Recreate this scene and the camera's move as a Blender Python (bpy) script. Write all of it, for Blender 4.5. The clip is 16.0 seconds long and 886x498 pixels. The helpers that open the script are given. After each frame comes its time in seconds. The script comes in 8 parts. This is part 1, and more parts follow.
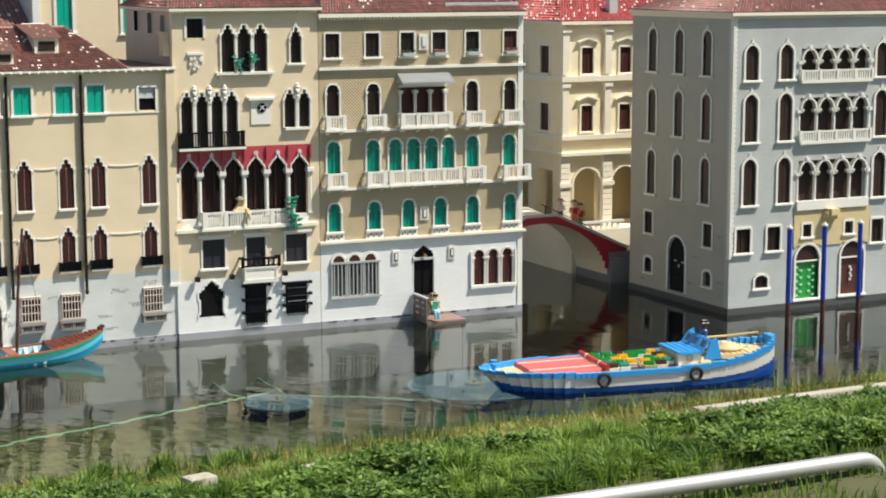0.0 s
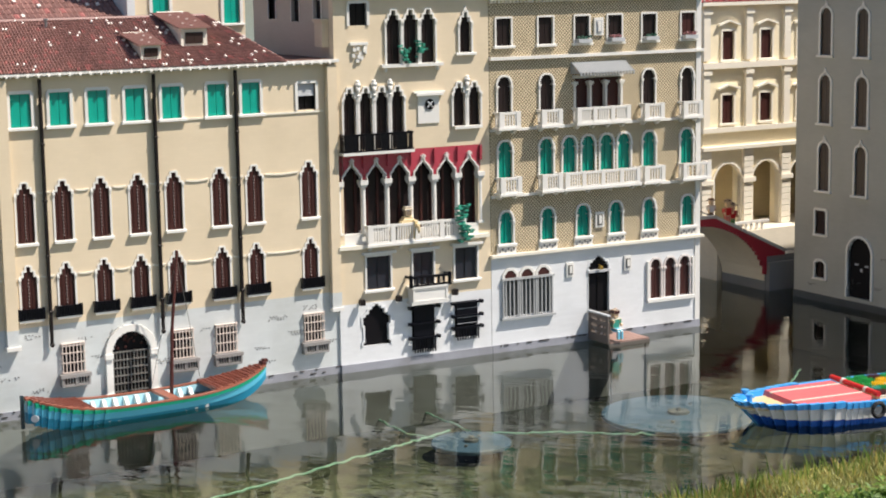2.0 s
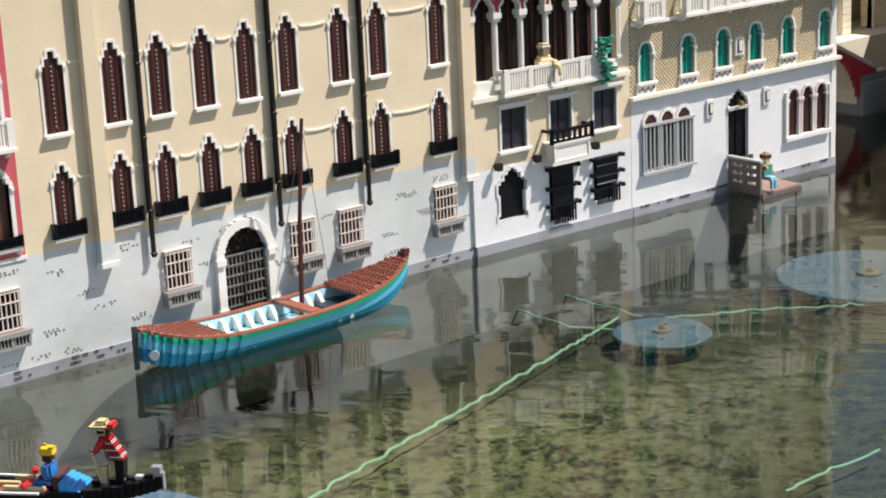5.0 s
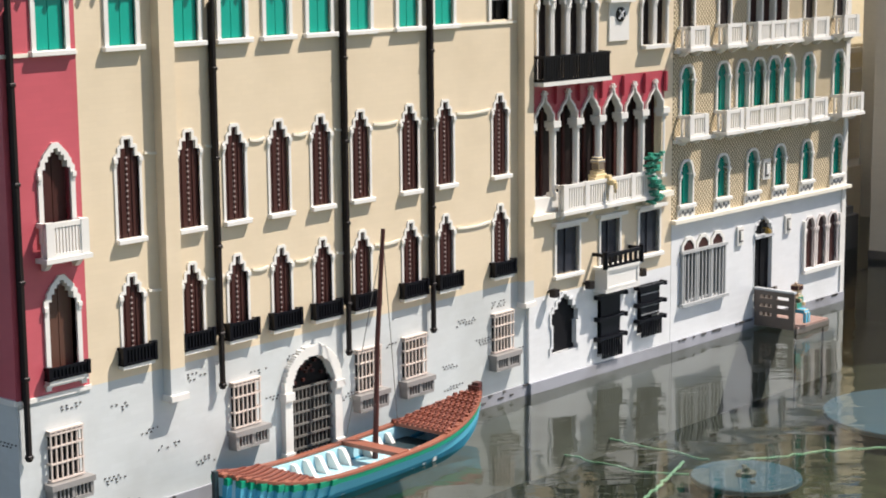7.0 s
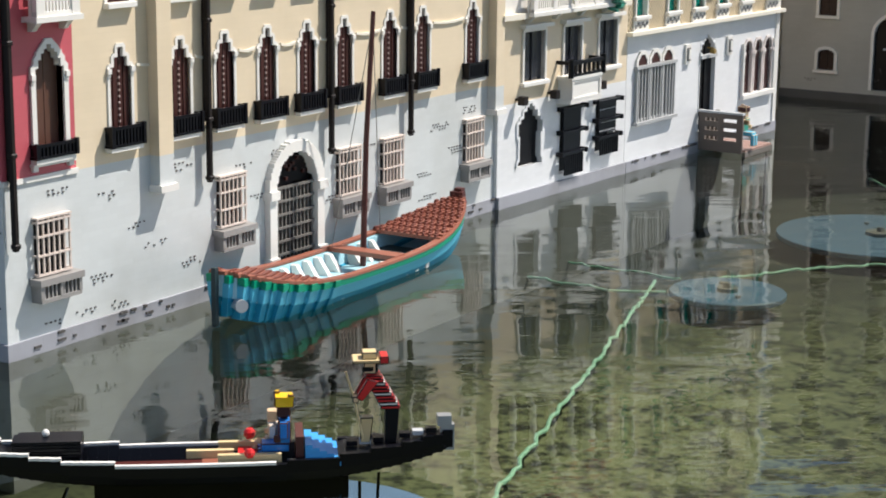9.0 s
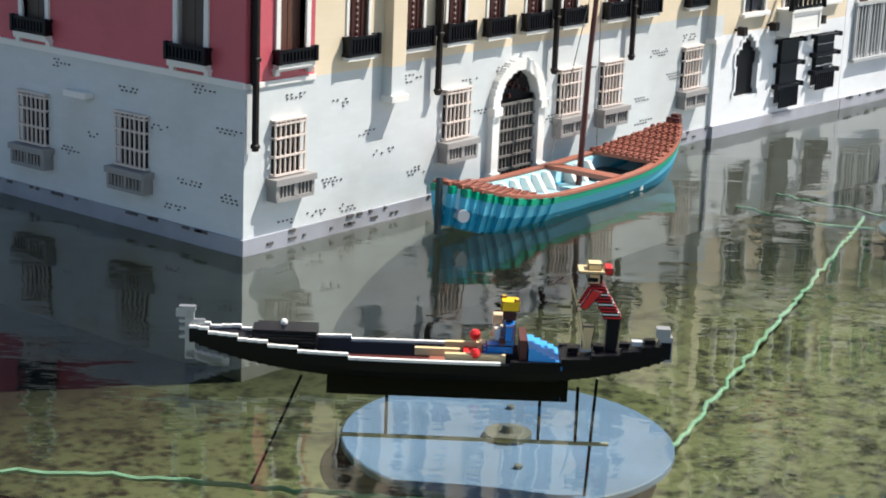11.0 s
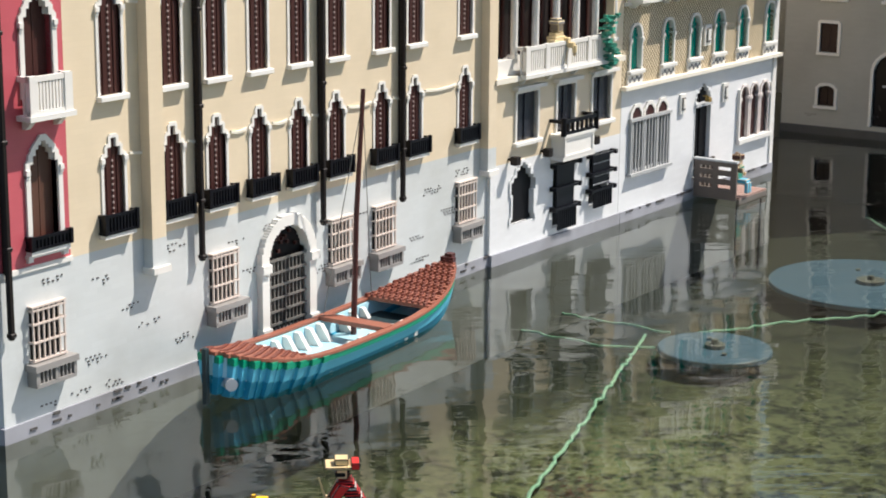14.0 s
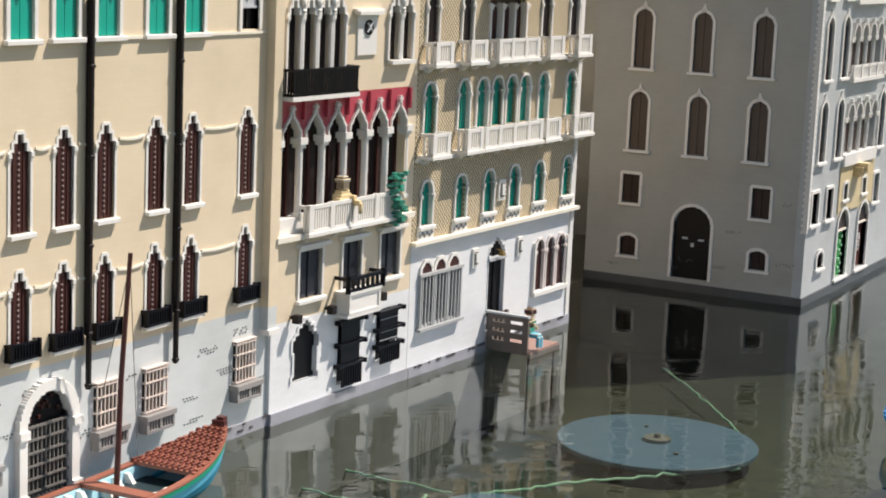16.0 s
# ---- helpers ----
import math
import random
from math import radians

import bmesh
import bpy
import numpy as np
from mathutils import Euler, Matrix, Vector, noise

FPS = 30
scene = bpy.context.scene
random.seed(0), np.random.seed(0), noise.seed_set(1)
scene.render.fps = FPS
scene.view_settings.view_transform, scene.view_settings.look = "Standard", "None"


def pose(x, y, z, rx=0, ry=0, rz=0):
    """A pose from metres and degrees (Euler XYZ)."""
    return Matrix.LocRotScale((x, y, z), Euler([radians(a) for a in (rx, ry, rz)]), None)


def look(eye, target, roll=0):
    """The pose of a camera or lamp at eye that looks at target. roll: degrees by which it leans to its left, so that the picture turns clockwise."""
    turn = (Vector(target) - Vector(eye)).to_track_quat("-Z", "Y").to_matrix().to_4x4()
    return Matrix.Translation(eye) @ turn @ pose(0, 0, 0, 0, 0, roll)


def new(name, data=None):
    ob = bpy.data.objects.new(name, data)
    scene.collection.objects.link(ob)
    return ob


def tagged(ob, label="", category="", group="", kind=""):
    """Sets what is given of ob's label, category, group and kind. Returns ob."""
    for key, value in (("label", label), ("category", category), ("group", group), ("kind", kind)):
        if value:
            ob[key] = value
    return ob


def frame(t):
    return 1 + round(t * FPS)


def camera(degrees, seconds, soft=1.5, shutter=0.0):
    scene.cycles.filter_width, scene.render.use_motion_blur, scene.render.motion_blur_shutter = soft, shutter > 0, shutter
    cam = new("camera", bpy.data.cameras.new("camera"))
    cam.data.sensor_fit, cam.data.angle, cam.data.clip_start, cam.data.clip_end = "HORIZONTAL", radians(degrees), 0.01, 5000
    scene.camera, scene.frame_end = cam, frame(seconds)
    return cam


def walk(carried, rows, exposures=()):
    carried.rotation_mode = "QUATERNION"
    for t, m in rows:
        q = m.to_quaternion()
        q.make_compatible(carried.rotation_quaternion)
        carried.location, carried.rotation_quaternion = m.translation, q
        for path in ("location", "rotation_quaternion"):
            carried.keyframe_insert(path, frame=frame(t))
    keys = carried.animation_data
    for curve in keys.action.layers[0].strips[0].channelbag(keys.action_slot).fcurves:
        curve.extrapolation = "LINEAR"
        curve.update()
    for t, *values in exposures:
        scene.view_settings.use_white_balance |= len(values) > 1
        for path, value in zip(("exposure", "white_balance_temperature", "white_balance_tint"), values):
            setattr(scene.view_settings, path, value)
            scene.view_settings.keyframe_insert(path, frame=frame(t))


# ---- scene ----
# ---------------------------------------------------------------- camera and walk
cam = camera(27.4, 16.0, 1.9)
PATH = [
    (0, (-0.673, -6.18, 1.311), (0.22, -4.416, 1.011), -0.1),
    (0.5, (-0.775, -5.94, 1.274), (0.1, -4.173, 0.941), -2.3),
    (1, (-0.766, -5.602, 1.272), (0.096, -3.829, 0.939), -1.4),
    (1.5, (-0.951, -5.308, 1.254), (-0.044, -3.551, 0.955), -1.4),
    (2, (-1.195, -4.981, 1.272), (-0.185, -3.282, 0.961), -0.9),
    (2.5, (-1.228, -4.661, 1.219), (-0.171, -2.988, 0.931), 0.2),
    (3, (-1.314, -4.416, 1.225), (-0.231, -2.761, 0.931), -0.9),
    (3.5, (-1.505, -4.115, 1.234), (-0.343, -2.531, 0.862), -2.2),
    (4, (-1.536, -3.839, 1.236), (-0.325, -2.315, 0.778), -2.5),
    (4.2, (-1.519, -3.74, 1.25), (-0.308, -2.221, 0.773), -2.4),
    (6.3, (-1.64, -2.756, 1.031), (-0.263, -1.404, 0.505), -1.8),
    (6.5, (-1.67, -2.694, 1.005), (-0.263, -1.348, 0.547), -1.9),
    (7, (-1.775, -2.383, 1.009), (-0.258, -1.124, 0.671), -0.5),
    (7.5, (-1.778, -2.135, 0.899), (-0.165, -0.995, 0.587), 0.5),
    (8, (-1.781, -1.969, 0.81), (-0.104, -0.924, 0.502), 0.6),
    (8.5, (-1.84, -1.925, 0.764), (-0.158, -0.896, 0.427), 0.4),
    (9, (-1.823, -1.882, 0.741), (-0.167, -0.847, 0.307), 0.6),
    (9.5, (-1.857, -1.864, 0.704), (-0.24, -0.802, 0.193), 1.2),
    (10, (-1.88, -1.878, 0.717), (-0.311, -0.753, 0.195), 2.1),
    (10.2, (-1.895, -1.874, 0.733), (-0.342, -0.727, 0.209), 2.5),
    (12.3, (-1.934, -1.915, 0.742), (-0.426, -0.702, 0.237), 1.9),
    (12.5, (-1.931, -1.919, 0.765), (-0.415, -0.719, 0.255), 2.3),
    (13, (-1.916, -1.936, 0.806), (-0.371, -0.769, 0.303), 1.6),
    (13.5, (-1.865, -1.949, 0.854), (-0.271, -0.838, 0.382), 0.5),
    (14, (-1.832, -1.974, 0.924), (-0.198, -0.915, 0.467), 0.5),
    (14.5, (-1.815, -2.006, 0.96), (-0.161, -0.975, 0.511), 0.7),
    (15, (-1.79, -2.035, 0.99), (-0.115, -1.033, 0.556), 1.3),
    (15.5, (-1.757, -2.045, 1.009), (-0.051, -1.079, 0.612), 2.2),
    (16, (-1.721, -2.08, 1.033), (0.015, -1.145, 0.695), 2.5),
]
LIGHTEN = [(0, 0.44, 6620, 4), (0.8, 0.47, 6560, 10), (2, 0.5, 6470, 11), (4, 0.49, 6420, 11), (7, 0.58, 6470, 12), (8.5, 0.49, 6370, 11), (10, 0.64, 6220, 9), (12.5, 0.85, 6270, 9), (13.5, 0.76, 6370, 10), (14.5, 0.47, 6420, 11), (16, 0.51, 6520, 12)]
walk(cam, [(t, look(eye, target, roll)) for t, eye, target, roll in PATH], LIGHTEN)

# ---------------------------------------------------------------- daylight
SUN_DIR = Vector((1.3, -1.0, 2.5)).normalized()
world = bpy.data.worlds.new("sky")
scene.world = world
world.use_nodes = True
wn = world.node_tree.nodes
sky = wn.new("ShaderNodeTexSky")
sky.sky_type = 'NISHITA'
sky.sun_disc = False
sky.sun_elevation = math.asin(SUN_DIR.z)
sky.sun_rotation = math.atan2(SUN_DIR.x, SUN_DIR.y)
wn["Background"].inputs["Strength"].default_value = 0.076
world.node_tree.links.new(sky.outputs["Color"], wn["Background"].inputs["Color"])
sun_data = bpy.data.lights.new("sun", 'SUN')
sun_data.energy = 5.0
sun_data.angle = radians(0.55)
sun_data.color = (1.0, 0.925, 0.84)
sun = new("sun", sun_data)
sun.matrix_world = look(SUN_DIR * 20, (0, 0, 0))


# ---------------------------------------------------------------- materials
def plain(name, rgb, rough=0.42, var=0.10, scale=60.0, bump=0.12, metal=0.0, island=0.0, spec=0.5):
    """Moulded or painted surface with stains, fine grain and a little relief."""
    m = bpy.data.materials.new(name)
    m.use_nodes = True
    nt = m.node_tree
    n, l = nt.nodes, nt.links
    b = n["Principled BSDF"]
    tc = n.new("ShaderNodeTexCoord")
    big = n.new("ShaderNodeTexNoise")
    big.inputs["Scale"].default_value = scale * 0.12
    big.inputs["Detail"].default_value = 4
    fine = n.new("ShaderNodeTexNoise")
    fine.inputs["Scale"].default_value = scale * 4
    fine.inputs["Detail"].default_value = 3
    l.new(tc.outputs["Object"], big.inputs["Vector"])
    l.new(tc.outputs["Object"], fine.inputs["Vector"])
    mix = n.new("ShaderNodeMix")
    mix.data_type = 'RGBA'
    mix.inputs[6].default_value = (*[c * (1 - var) for c in rgb], 1)
    mix.inputs[7].default_value = (*[min(1, c * (1 + var * 0.7)) for c in rgb], 1)
    add = n.new("ShaderNodeMath")
    add.operation = 'MULTIPLY_ADD'
    add.inputs[1].default_value = 0.35
    l.new(fine.outputs["Fac"], add.inputs[0])
    l.new(big.outputs["Fac"], add.inputs[2])
    sub = n.new("ShaderNodeMath")
    sub.operation = 'SUBTRACT'
    sub.inputs[1].default_value = 0.17
    l.new(add.outputs[0], sub.inputs[0])
    l.new(sub.outputs[0], mix.inputs[0])
    src = mix.outputs[2]
    if island:
        g = n.new("ShaderNodeNewGeometry")
        hs = n.new("ShaderNodeHueSaturation")
        mr = n.new("ShaderNodeMapRange")
        mr.inputs[3].default_value = 1 - island
        mr.inputs[4].default_value = 1 + island
        l.new(g.outputs["Random Per Island"], mr.inputs[0])
        l.new(mr.outputs[0], hs.inputs["Value"])
        l.new(src, hs.inputs["Color"])
        src = hs.outputs["Color"]
    l.new(src, b.inputs["Base Color"])
    b.inputs["Roughness"].default_value = rough
    b.inputs["Metallic"].default_value = metal
    b.inputs["Specular IOR Level"].default_value = spec
    if bump:
        bp = n.new("ShaderNodeBump")
        bp.inputs["Strength"].default_value = bump
        bp.inputs["Distance"].default_value = 0.001
        l.new(fine.outputs["Fac"], bp.inputs["Height"])
        l.new(bp.outputs["Normal"], b.inputs["Normal"])
    return m


def bricked(name, rgb, joint, width=0.032, row=0.0096, mortar=0.0005, rough=0.45, var=0.022, depth=0.00016, stain=0.10):
    """A wall of small moulded bricks: courses, joints and weather stains."""
    m = bpy.data.materials.new(name)
    m.use_nodes = True
    nt = m.node_tree
    n, l = nt.nodes, nt.links
    b = n["Principled BSDF"]
    tc = n.new("ShaderNodeTexCoord")
    sep = n.new("ShaderNodeSeparateXYZ")
    l.new(tc.outputs["Object"], sep.inputs[0])
    ad = n.new("ShaderNodeMath")
    l.new(sep.outputs[0], ad.inputs[0])
    l.new(sep.outputs[1], ad.inputs[1])
    cb = n.new("ShaderNodeCombineXYZ")
    l.new(ad.outputs[0], cb.inputs[0])
    l.new(sep.outputs[2], cb.inputs[1])
    br = n.new("ShaderNodeTexBrick")
    br.inputs["Scale"].default_value = 1.0
    br.inputs["Brick Width"].default_value = width
    br.inputs["Row Height"].default_value = row
    br.inputs["Mortar Size"].default_value = mortar
    br.inputs["Mortar Smooth"].default_value = 0.3
    br.inputs["Color1"].default_value = (*[c * (1 - var) for c in rgb], 1)
    br.inputs["Color2"].default_value = (*[min(1, c * (1 + var)) for c in rgb], 1)
    br.inputs["Mortar"].default_value = (*joint, 1)
    l.new(cb.outputs[0], br.inputs["Vector"])
    big = n.new("ShaderNodeTexNoise")
    big.inputs["Scale"].default_value = 7
    big.inputs["Detail"].default_value = 5
    l.new(tc.outputs["Object"], big.inputs["Vector"])
    st = n.new("ShaderNodeMix")
    st.data_type = 'RGBA'
    st.blend_type = 'MULTIPLY'
    rp = n.new("ShaderNodeMapRange")
    rp.inputs[1].default_value = 0.45
    rp.inputs[2].default_value = 0.75
    rp.inputs[4].default_value = stain * 2.2
    l.new(big.outputs["Fac"], rp.inputs[0])
    l.new(rp.outputs[0], st.inputs[0])
    st.inputs[7].default_value = (0.62, 0.60, 0.55, 1)
    l.new(br.outputs["Color"], st.inputs[6])
    l.new(st.outputs[2], b.inputs["Base Color"])
    b.inputs["Roughness"].default_value = rough
    bp = n.new("ShaderNodeBump")
    bp.invert = True
    bp.inputs["Strength"].default_value = 0.6
    bp.inputs["Distance"].default_value = depth
    l.new(br.outputs["Fac"], bp.inputs["Height"])
    l.new(bp.outputs["Normal"], b.inputs["Normal"])
    return m


def lattice_material():
    """Tan wall of small diagonal lattice bricks, alternately proud and recessed."""
    m = bricked("lattice_brick", (0.70, 0.58, 0.39), (0.69, 0.57, 0.385), depth=0.00002, var=0.01)
    n, l = m.node_tree.nodes, m.node_tree.links
    b = n["Principled BSDF"]
    base = b.inputs["Base Color"].links[0].from_socket
    mp = n.new("ShaderNodeMapping")
    mp.inputs["Rotation"].default_value = (0, 0, 0)
    ck = n.new("ShaderNodeTexChecker")
    ck.inputs["Scale"].default_value = 165
    l.new(n["Combine XYZ"].outputs[0], mp.inputs["Vector"])
    l.new(mp.outputs[0], ck.inputs["Vector"])
    mix = n.new("ShaderNodeMix")
    mix.data_type = 'RGBA'
    mix.blend_type = 'MULTIPLY'
    mix.inputs[7].default_value = (0.31, 0.29, 0.25, 1)
    l.new(ck.outputs["Fac"], mix.inputs[0])
    l.new(base, mix.inputs[6])
    l.new(mix.outputs[2], b.inputs["Base Color"])
    bp = n.new("ShaderNodeBump")
    bp.invert = True
    bp.inputs["Strength"].default_value = 0.5
    bp.inputs["Distance"].default_value = 0.0008
    l.new(ck.outputs["Fac"], bp.inputs["Height"])
    l.new(bp.outputs["Normal"], b.inputs["Normal"])
    return m


CREAM = bricked("cream_brick", (0.735, 0.612, 0.432), (0.715, 0.595, 0.418), depth=0.00004, var=0.012)
CREAM_PALE = bricked("pale_cream_brick", (0.87, 0.79, 0.64), (0.83, 0.755, 0.61))
YELLOW_CREAM = bricked("yellow_cream_brick", (0.87, 0.765, 0.54), (0.83, 0.73, 0.515))
SAND = bricked("sand_brick", (0.62, 0.50, 0.28), (0.57, 0.46, 0.255))
GREYWHITE = bricked("grey_white_brick", (0.585, 0.608, 0.596), (0.573, 0.596, 0.584), stain=0.18, depth=0.00005)
WHITE_WALL = bricked("white_brick", (0.735, 0.74, 0.735), (0.72, 0.725, 0.72), depth=0.00005)
RED_WALL = bricked("red_brick", (0.53, 0.098, 0.122), (0.515, 0.094, 0.117), depth=0.00004, var=0.02, stain=0.2)
# darker, warmer copy of the front brick: the side walls' shade is in the colour
SHADED_GREY = bricked("shaded_grey_brick", (0.385, 0.383, 0.345), (0.374, 0.372, 0.334), stain=0.15, depth=0.00006)
BROWN_WALL = bricked("brown_grey_brick", (0.54, 0.47, 0.37), (0.50, 0.435, 0.345))
LATTICE = lattice_material()
WET_PLINTH = bricked("wet_plinth_stone", (0.075, 0.078, 0.08), (0.06, 0.063, 0.065), width=0.12, row=0.03, rough=0.35, stain=0.3)
PLINTH = bricked("plinth_stone", (0.31, 0.315, 0.345), (0.26, 0.265, 0.29), width=0.12, row=0.03, rough=0.5, stain=0.4)
WHITE = plain("white_plastic", (0.775, 0.75, 0.695), 0.40, 0.07)
GREY_SHUTTER = plain("grey_brown_shutter", (0.085, 0.064, 0.052), 0.4, 0.2, spec=0.3)
PINK_STONE = plain("pinkish_stone", (0.72, 0.65, 0.61), 0.45, 0.08)
IVORY = plain("ivory_plastic", (0.83, 0.77, 0.645), 0.42, 0.08)
TEAL = plain("teal_shutter", (0.0, 0.34, 0.25), 0.33, 0.10)
TEAL_DARK = plain("teal_glass", (0.0, 0.27, 0.20), 0.25, 0.12)
BROWN_SHUTTER = plain("brown_shutter", (0.058, 0.0205, 0.0175), 0.4, 0.2, spec=0.25)
DARK_SHUTTER = plain("dark_shutter", (0.040, 0.024, 0.020), 0.4, 0.2, spec=0.2)
SLATE_PANE = plain("slate_blue_pane", (0.026, 0.028, 0.036), 0.22, 0.15, spec=0.5)
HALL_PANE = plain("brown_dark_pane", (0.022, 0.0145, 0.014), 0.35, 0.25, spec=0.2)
DARK_PANE = plain("dark_pane", (0.009, 0.008, 0.009), 0.3, 0.2, spec=0.15)
BLACK = plain("black_plastic", (0.0050, 0.0050, 0.0075), 0.3, 0.15, spec=0.22)
PIPE = plain("dark_pipe", (0.013, 0.009, 0.008), 0.5, 0.2, spec=0.25)
CAGE = plain("tan_bar", (0.65, 0.55, 0.48), 0.45, 0.08)
GREY = plain("grey_plastic", (0.22, 0.22, 0.22), 0.42, 0.12)
SHELF = plain("shelf_grey", (0.27, 0.255, 0.24), 0.45, 0.12)
GATE_GREY = plain("gate_grey", (0.150, 0.140, 0.125), 0.5, 0.2)
LIGHT_GREY = plain("light_grey_plastic", (0.48, 0.49, 0.50), 0.42, 0.1)
FRAME_GREY = plain("frame_grey", (0.40, 0.405, 0.40), 0.45, 0.1)
DOTS = plain("pale_stud", (0.42, 0.34, 0.32), 0.4, 0.05)
ROOF = plain("roof_tile", (0.25, 0.128, 0.106), 0.55, 0.22, 40, 0.3, island=0.22)
ROOF_RED = plain("red_roof_tile", (0.42, 0.085, 0.08), 0.5, 0.22, 40, 0.3, island=0.25)
ROOF_ROSE = plain("rose_roof_tile", (0.40, 0.15, 0.13), 0.55, 0.15)
ROOF_FLECK = plain("pale_roof_tile", (0.80, 0.72, 0.65), 0.5, 0.1)
RED_PANEL = plain("red_panel", (0.43, 0.055, 0.08), 0.35, 0.08)
BRICK_MARK = plain("weathered_brick", (0.075, 0.068, 0.064), 0.5, 0.3)
DOCK_WOOD = plain("dock_timber", (0.115, 0.098, 0.08), 0.6, 0.2)
RED_WOOD = plain("red_brown_timber", (0.275, 0.096, 0.058), 0.45, 0.2, island=0.2)
BOAT_TEAL = plain("boat_teal", (0.018, 0.27, 0.43), 0.33, 0.12)
BOAT_BLUE = plain("boat_pale_blue", (0.10, 0.48, 0.66), 0.33, 0.08)
BOAT_GREEN = plain("boat_green", (0.0, 0.30, 0.17), 0.33, 0.08)
BLUE = plain("bright_blue", (0.012, 0.20, 0.62), 0.3, 0.08)
MID_BLUE = plain("mid_blue", (0.05, 0.34, 0.75), 0.32, 0.08)
NAVY = plain("deep_blue", (0.012, 0.10, 0.42), 0.3, 0.1)
POST_BLUE = plain("post_blue", (0.005, 0.04, 0.42), 0.3, 0.08)
RED = plain("bright_red", (0.62, 0.02, 0.02), 0.3, 0.05)
PINK = plain("faded_red_tarp", (0.66, 0.13, 0.13), 0.5, 0.08)
YELLOW = plain("yellow_plastic", (0.85, 0.52, 0.01), 0.32, 0.05)
TAN = plain("tan_plastic", (0.68, 0.52, 0.27), 0.4, 0.08)
GREEN = plain("green_plastic", (0.015, 0.30, 0.05), 0.35, 0.1)
LEAF_TEAL = plain("sea_green_plastic", (0.04, 0.28, 0.19), 0.35, 0.15, island=0.45)
MAROON = plain("maroon_plastic", (0.085, 0.022, 0.018), 0.35, 0.1)
SKIN = plain("flesh_plastic", (0.72, 0.50, 0.30), 0.35, 0.05)
METAL = plain("grey_metal", (0.45, 0.46, 0.48), 0.3, 0.1, metal=0.6)
STEEL = plain("brushed_steel", (0.50, 0.49, 0.48), 0.45, 0.08, metal=0.5)
RUBBER = plain("black_rubber", (0.014, 0.014, 0.014), 0.55, 0.2)
ROPE = plain("pale_green_rope", (0.36, 0.66, 0.53), 0.6, 0.15)
CORD = plain("grey_cord", (0.20, 0.19, 0.17), 0.6, 0.1)
DISC = plain("fountain_disc", (0.098, 0.18, 0.30), 0.5, 0.2, 90)
DISC_PALE = plain("pale_fountain_disc", (0.22, 0.345, 0.65), 0.5, 0.6, 40)
SOIL = plain("bank_soil", (0.085, 0.085, 0.035), 0.9, 0.4, 30, 0.5)
CONCRETE = plain("pale_concrete", (0.42, 0.38, 0.32), 0.8, 0.15)


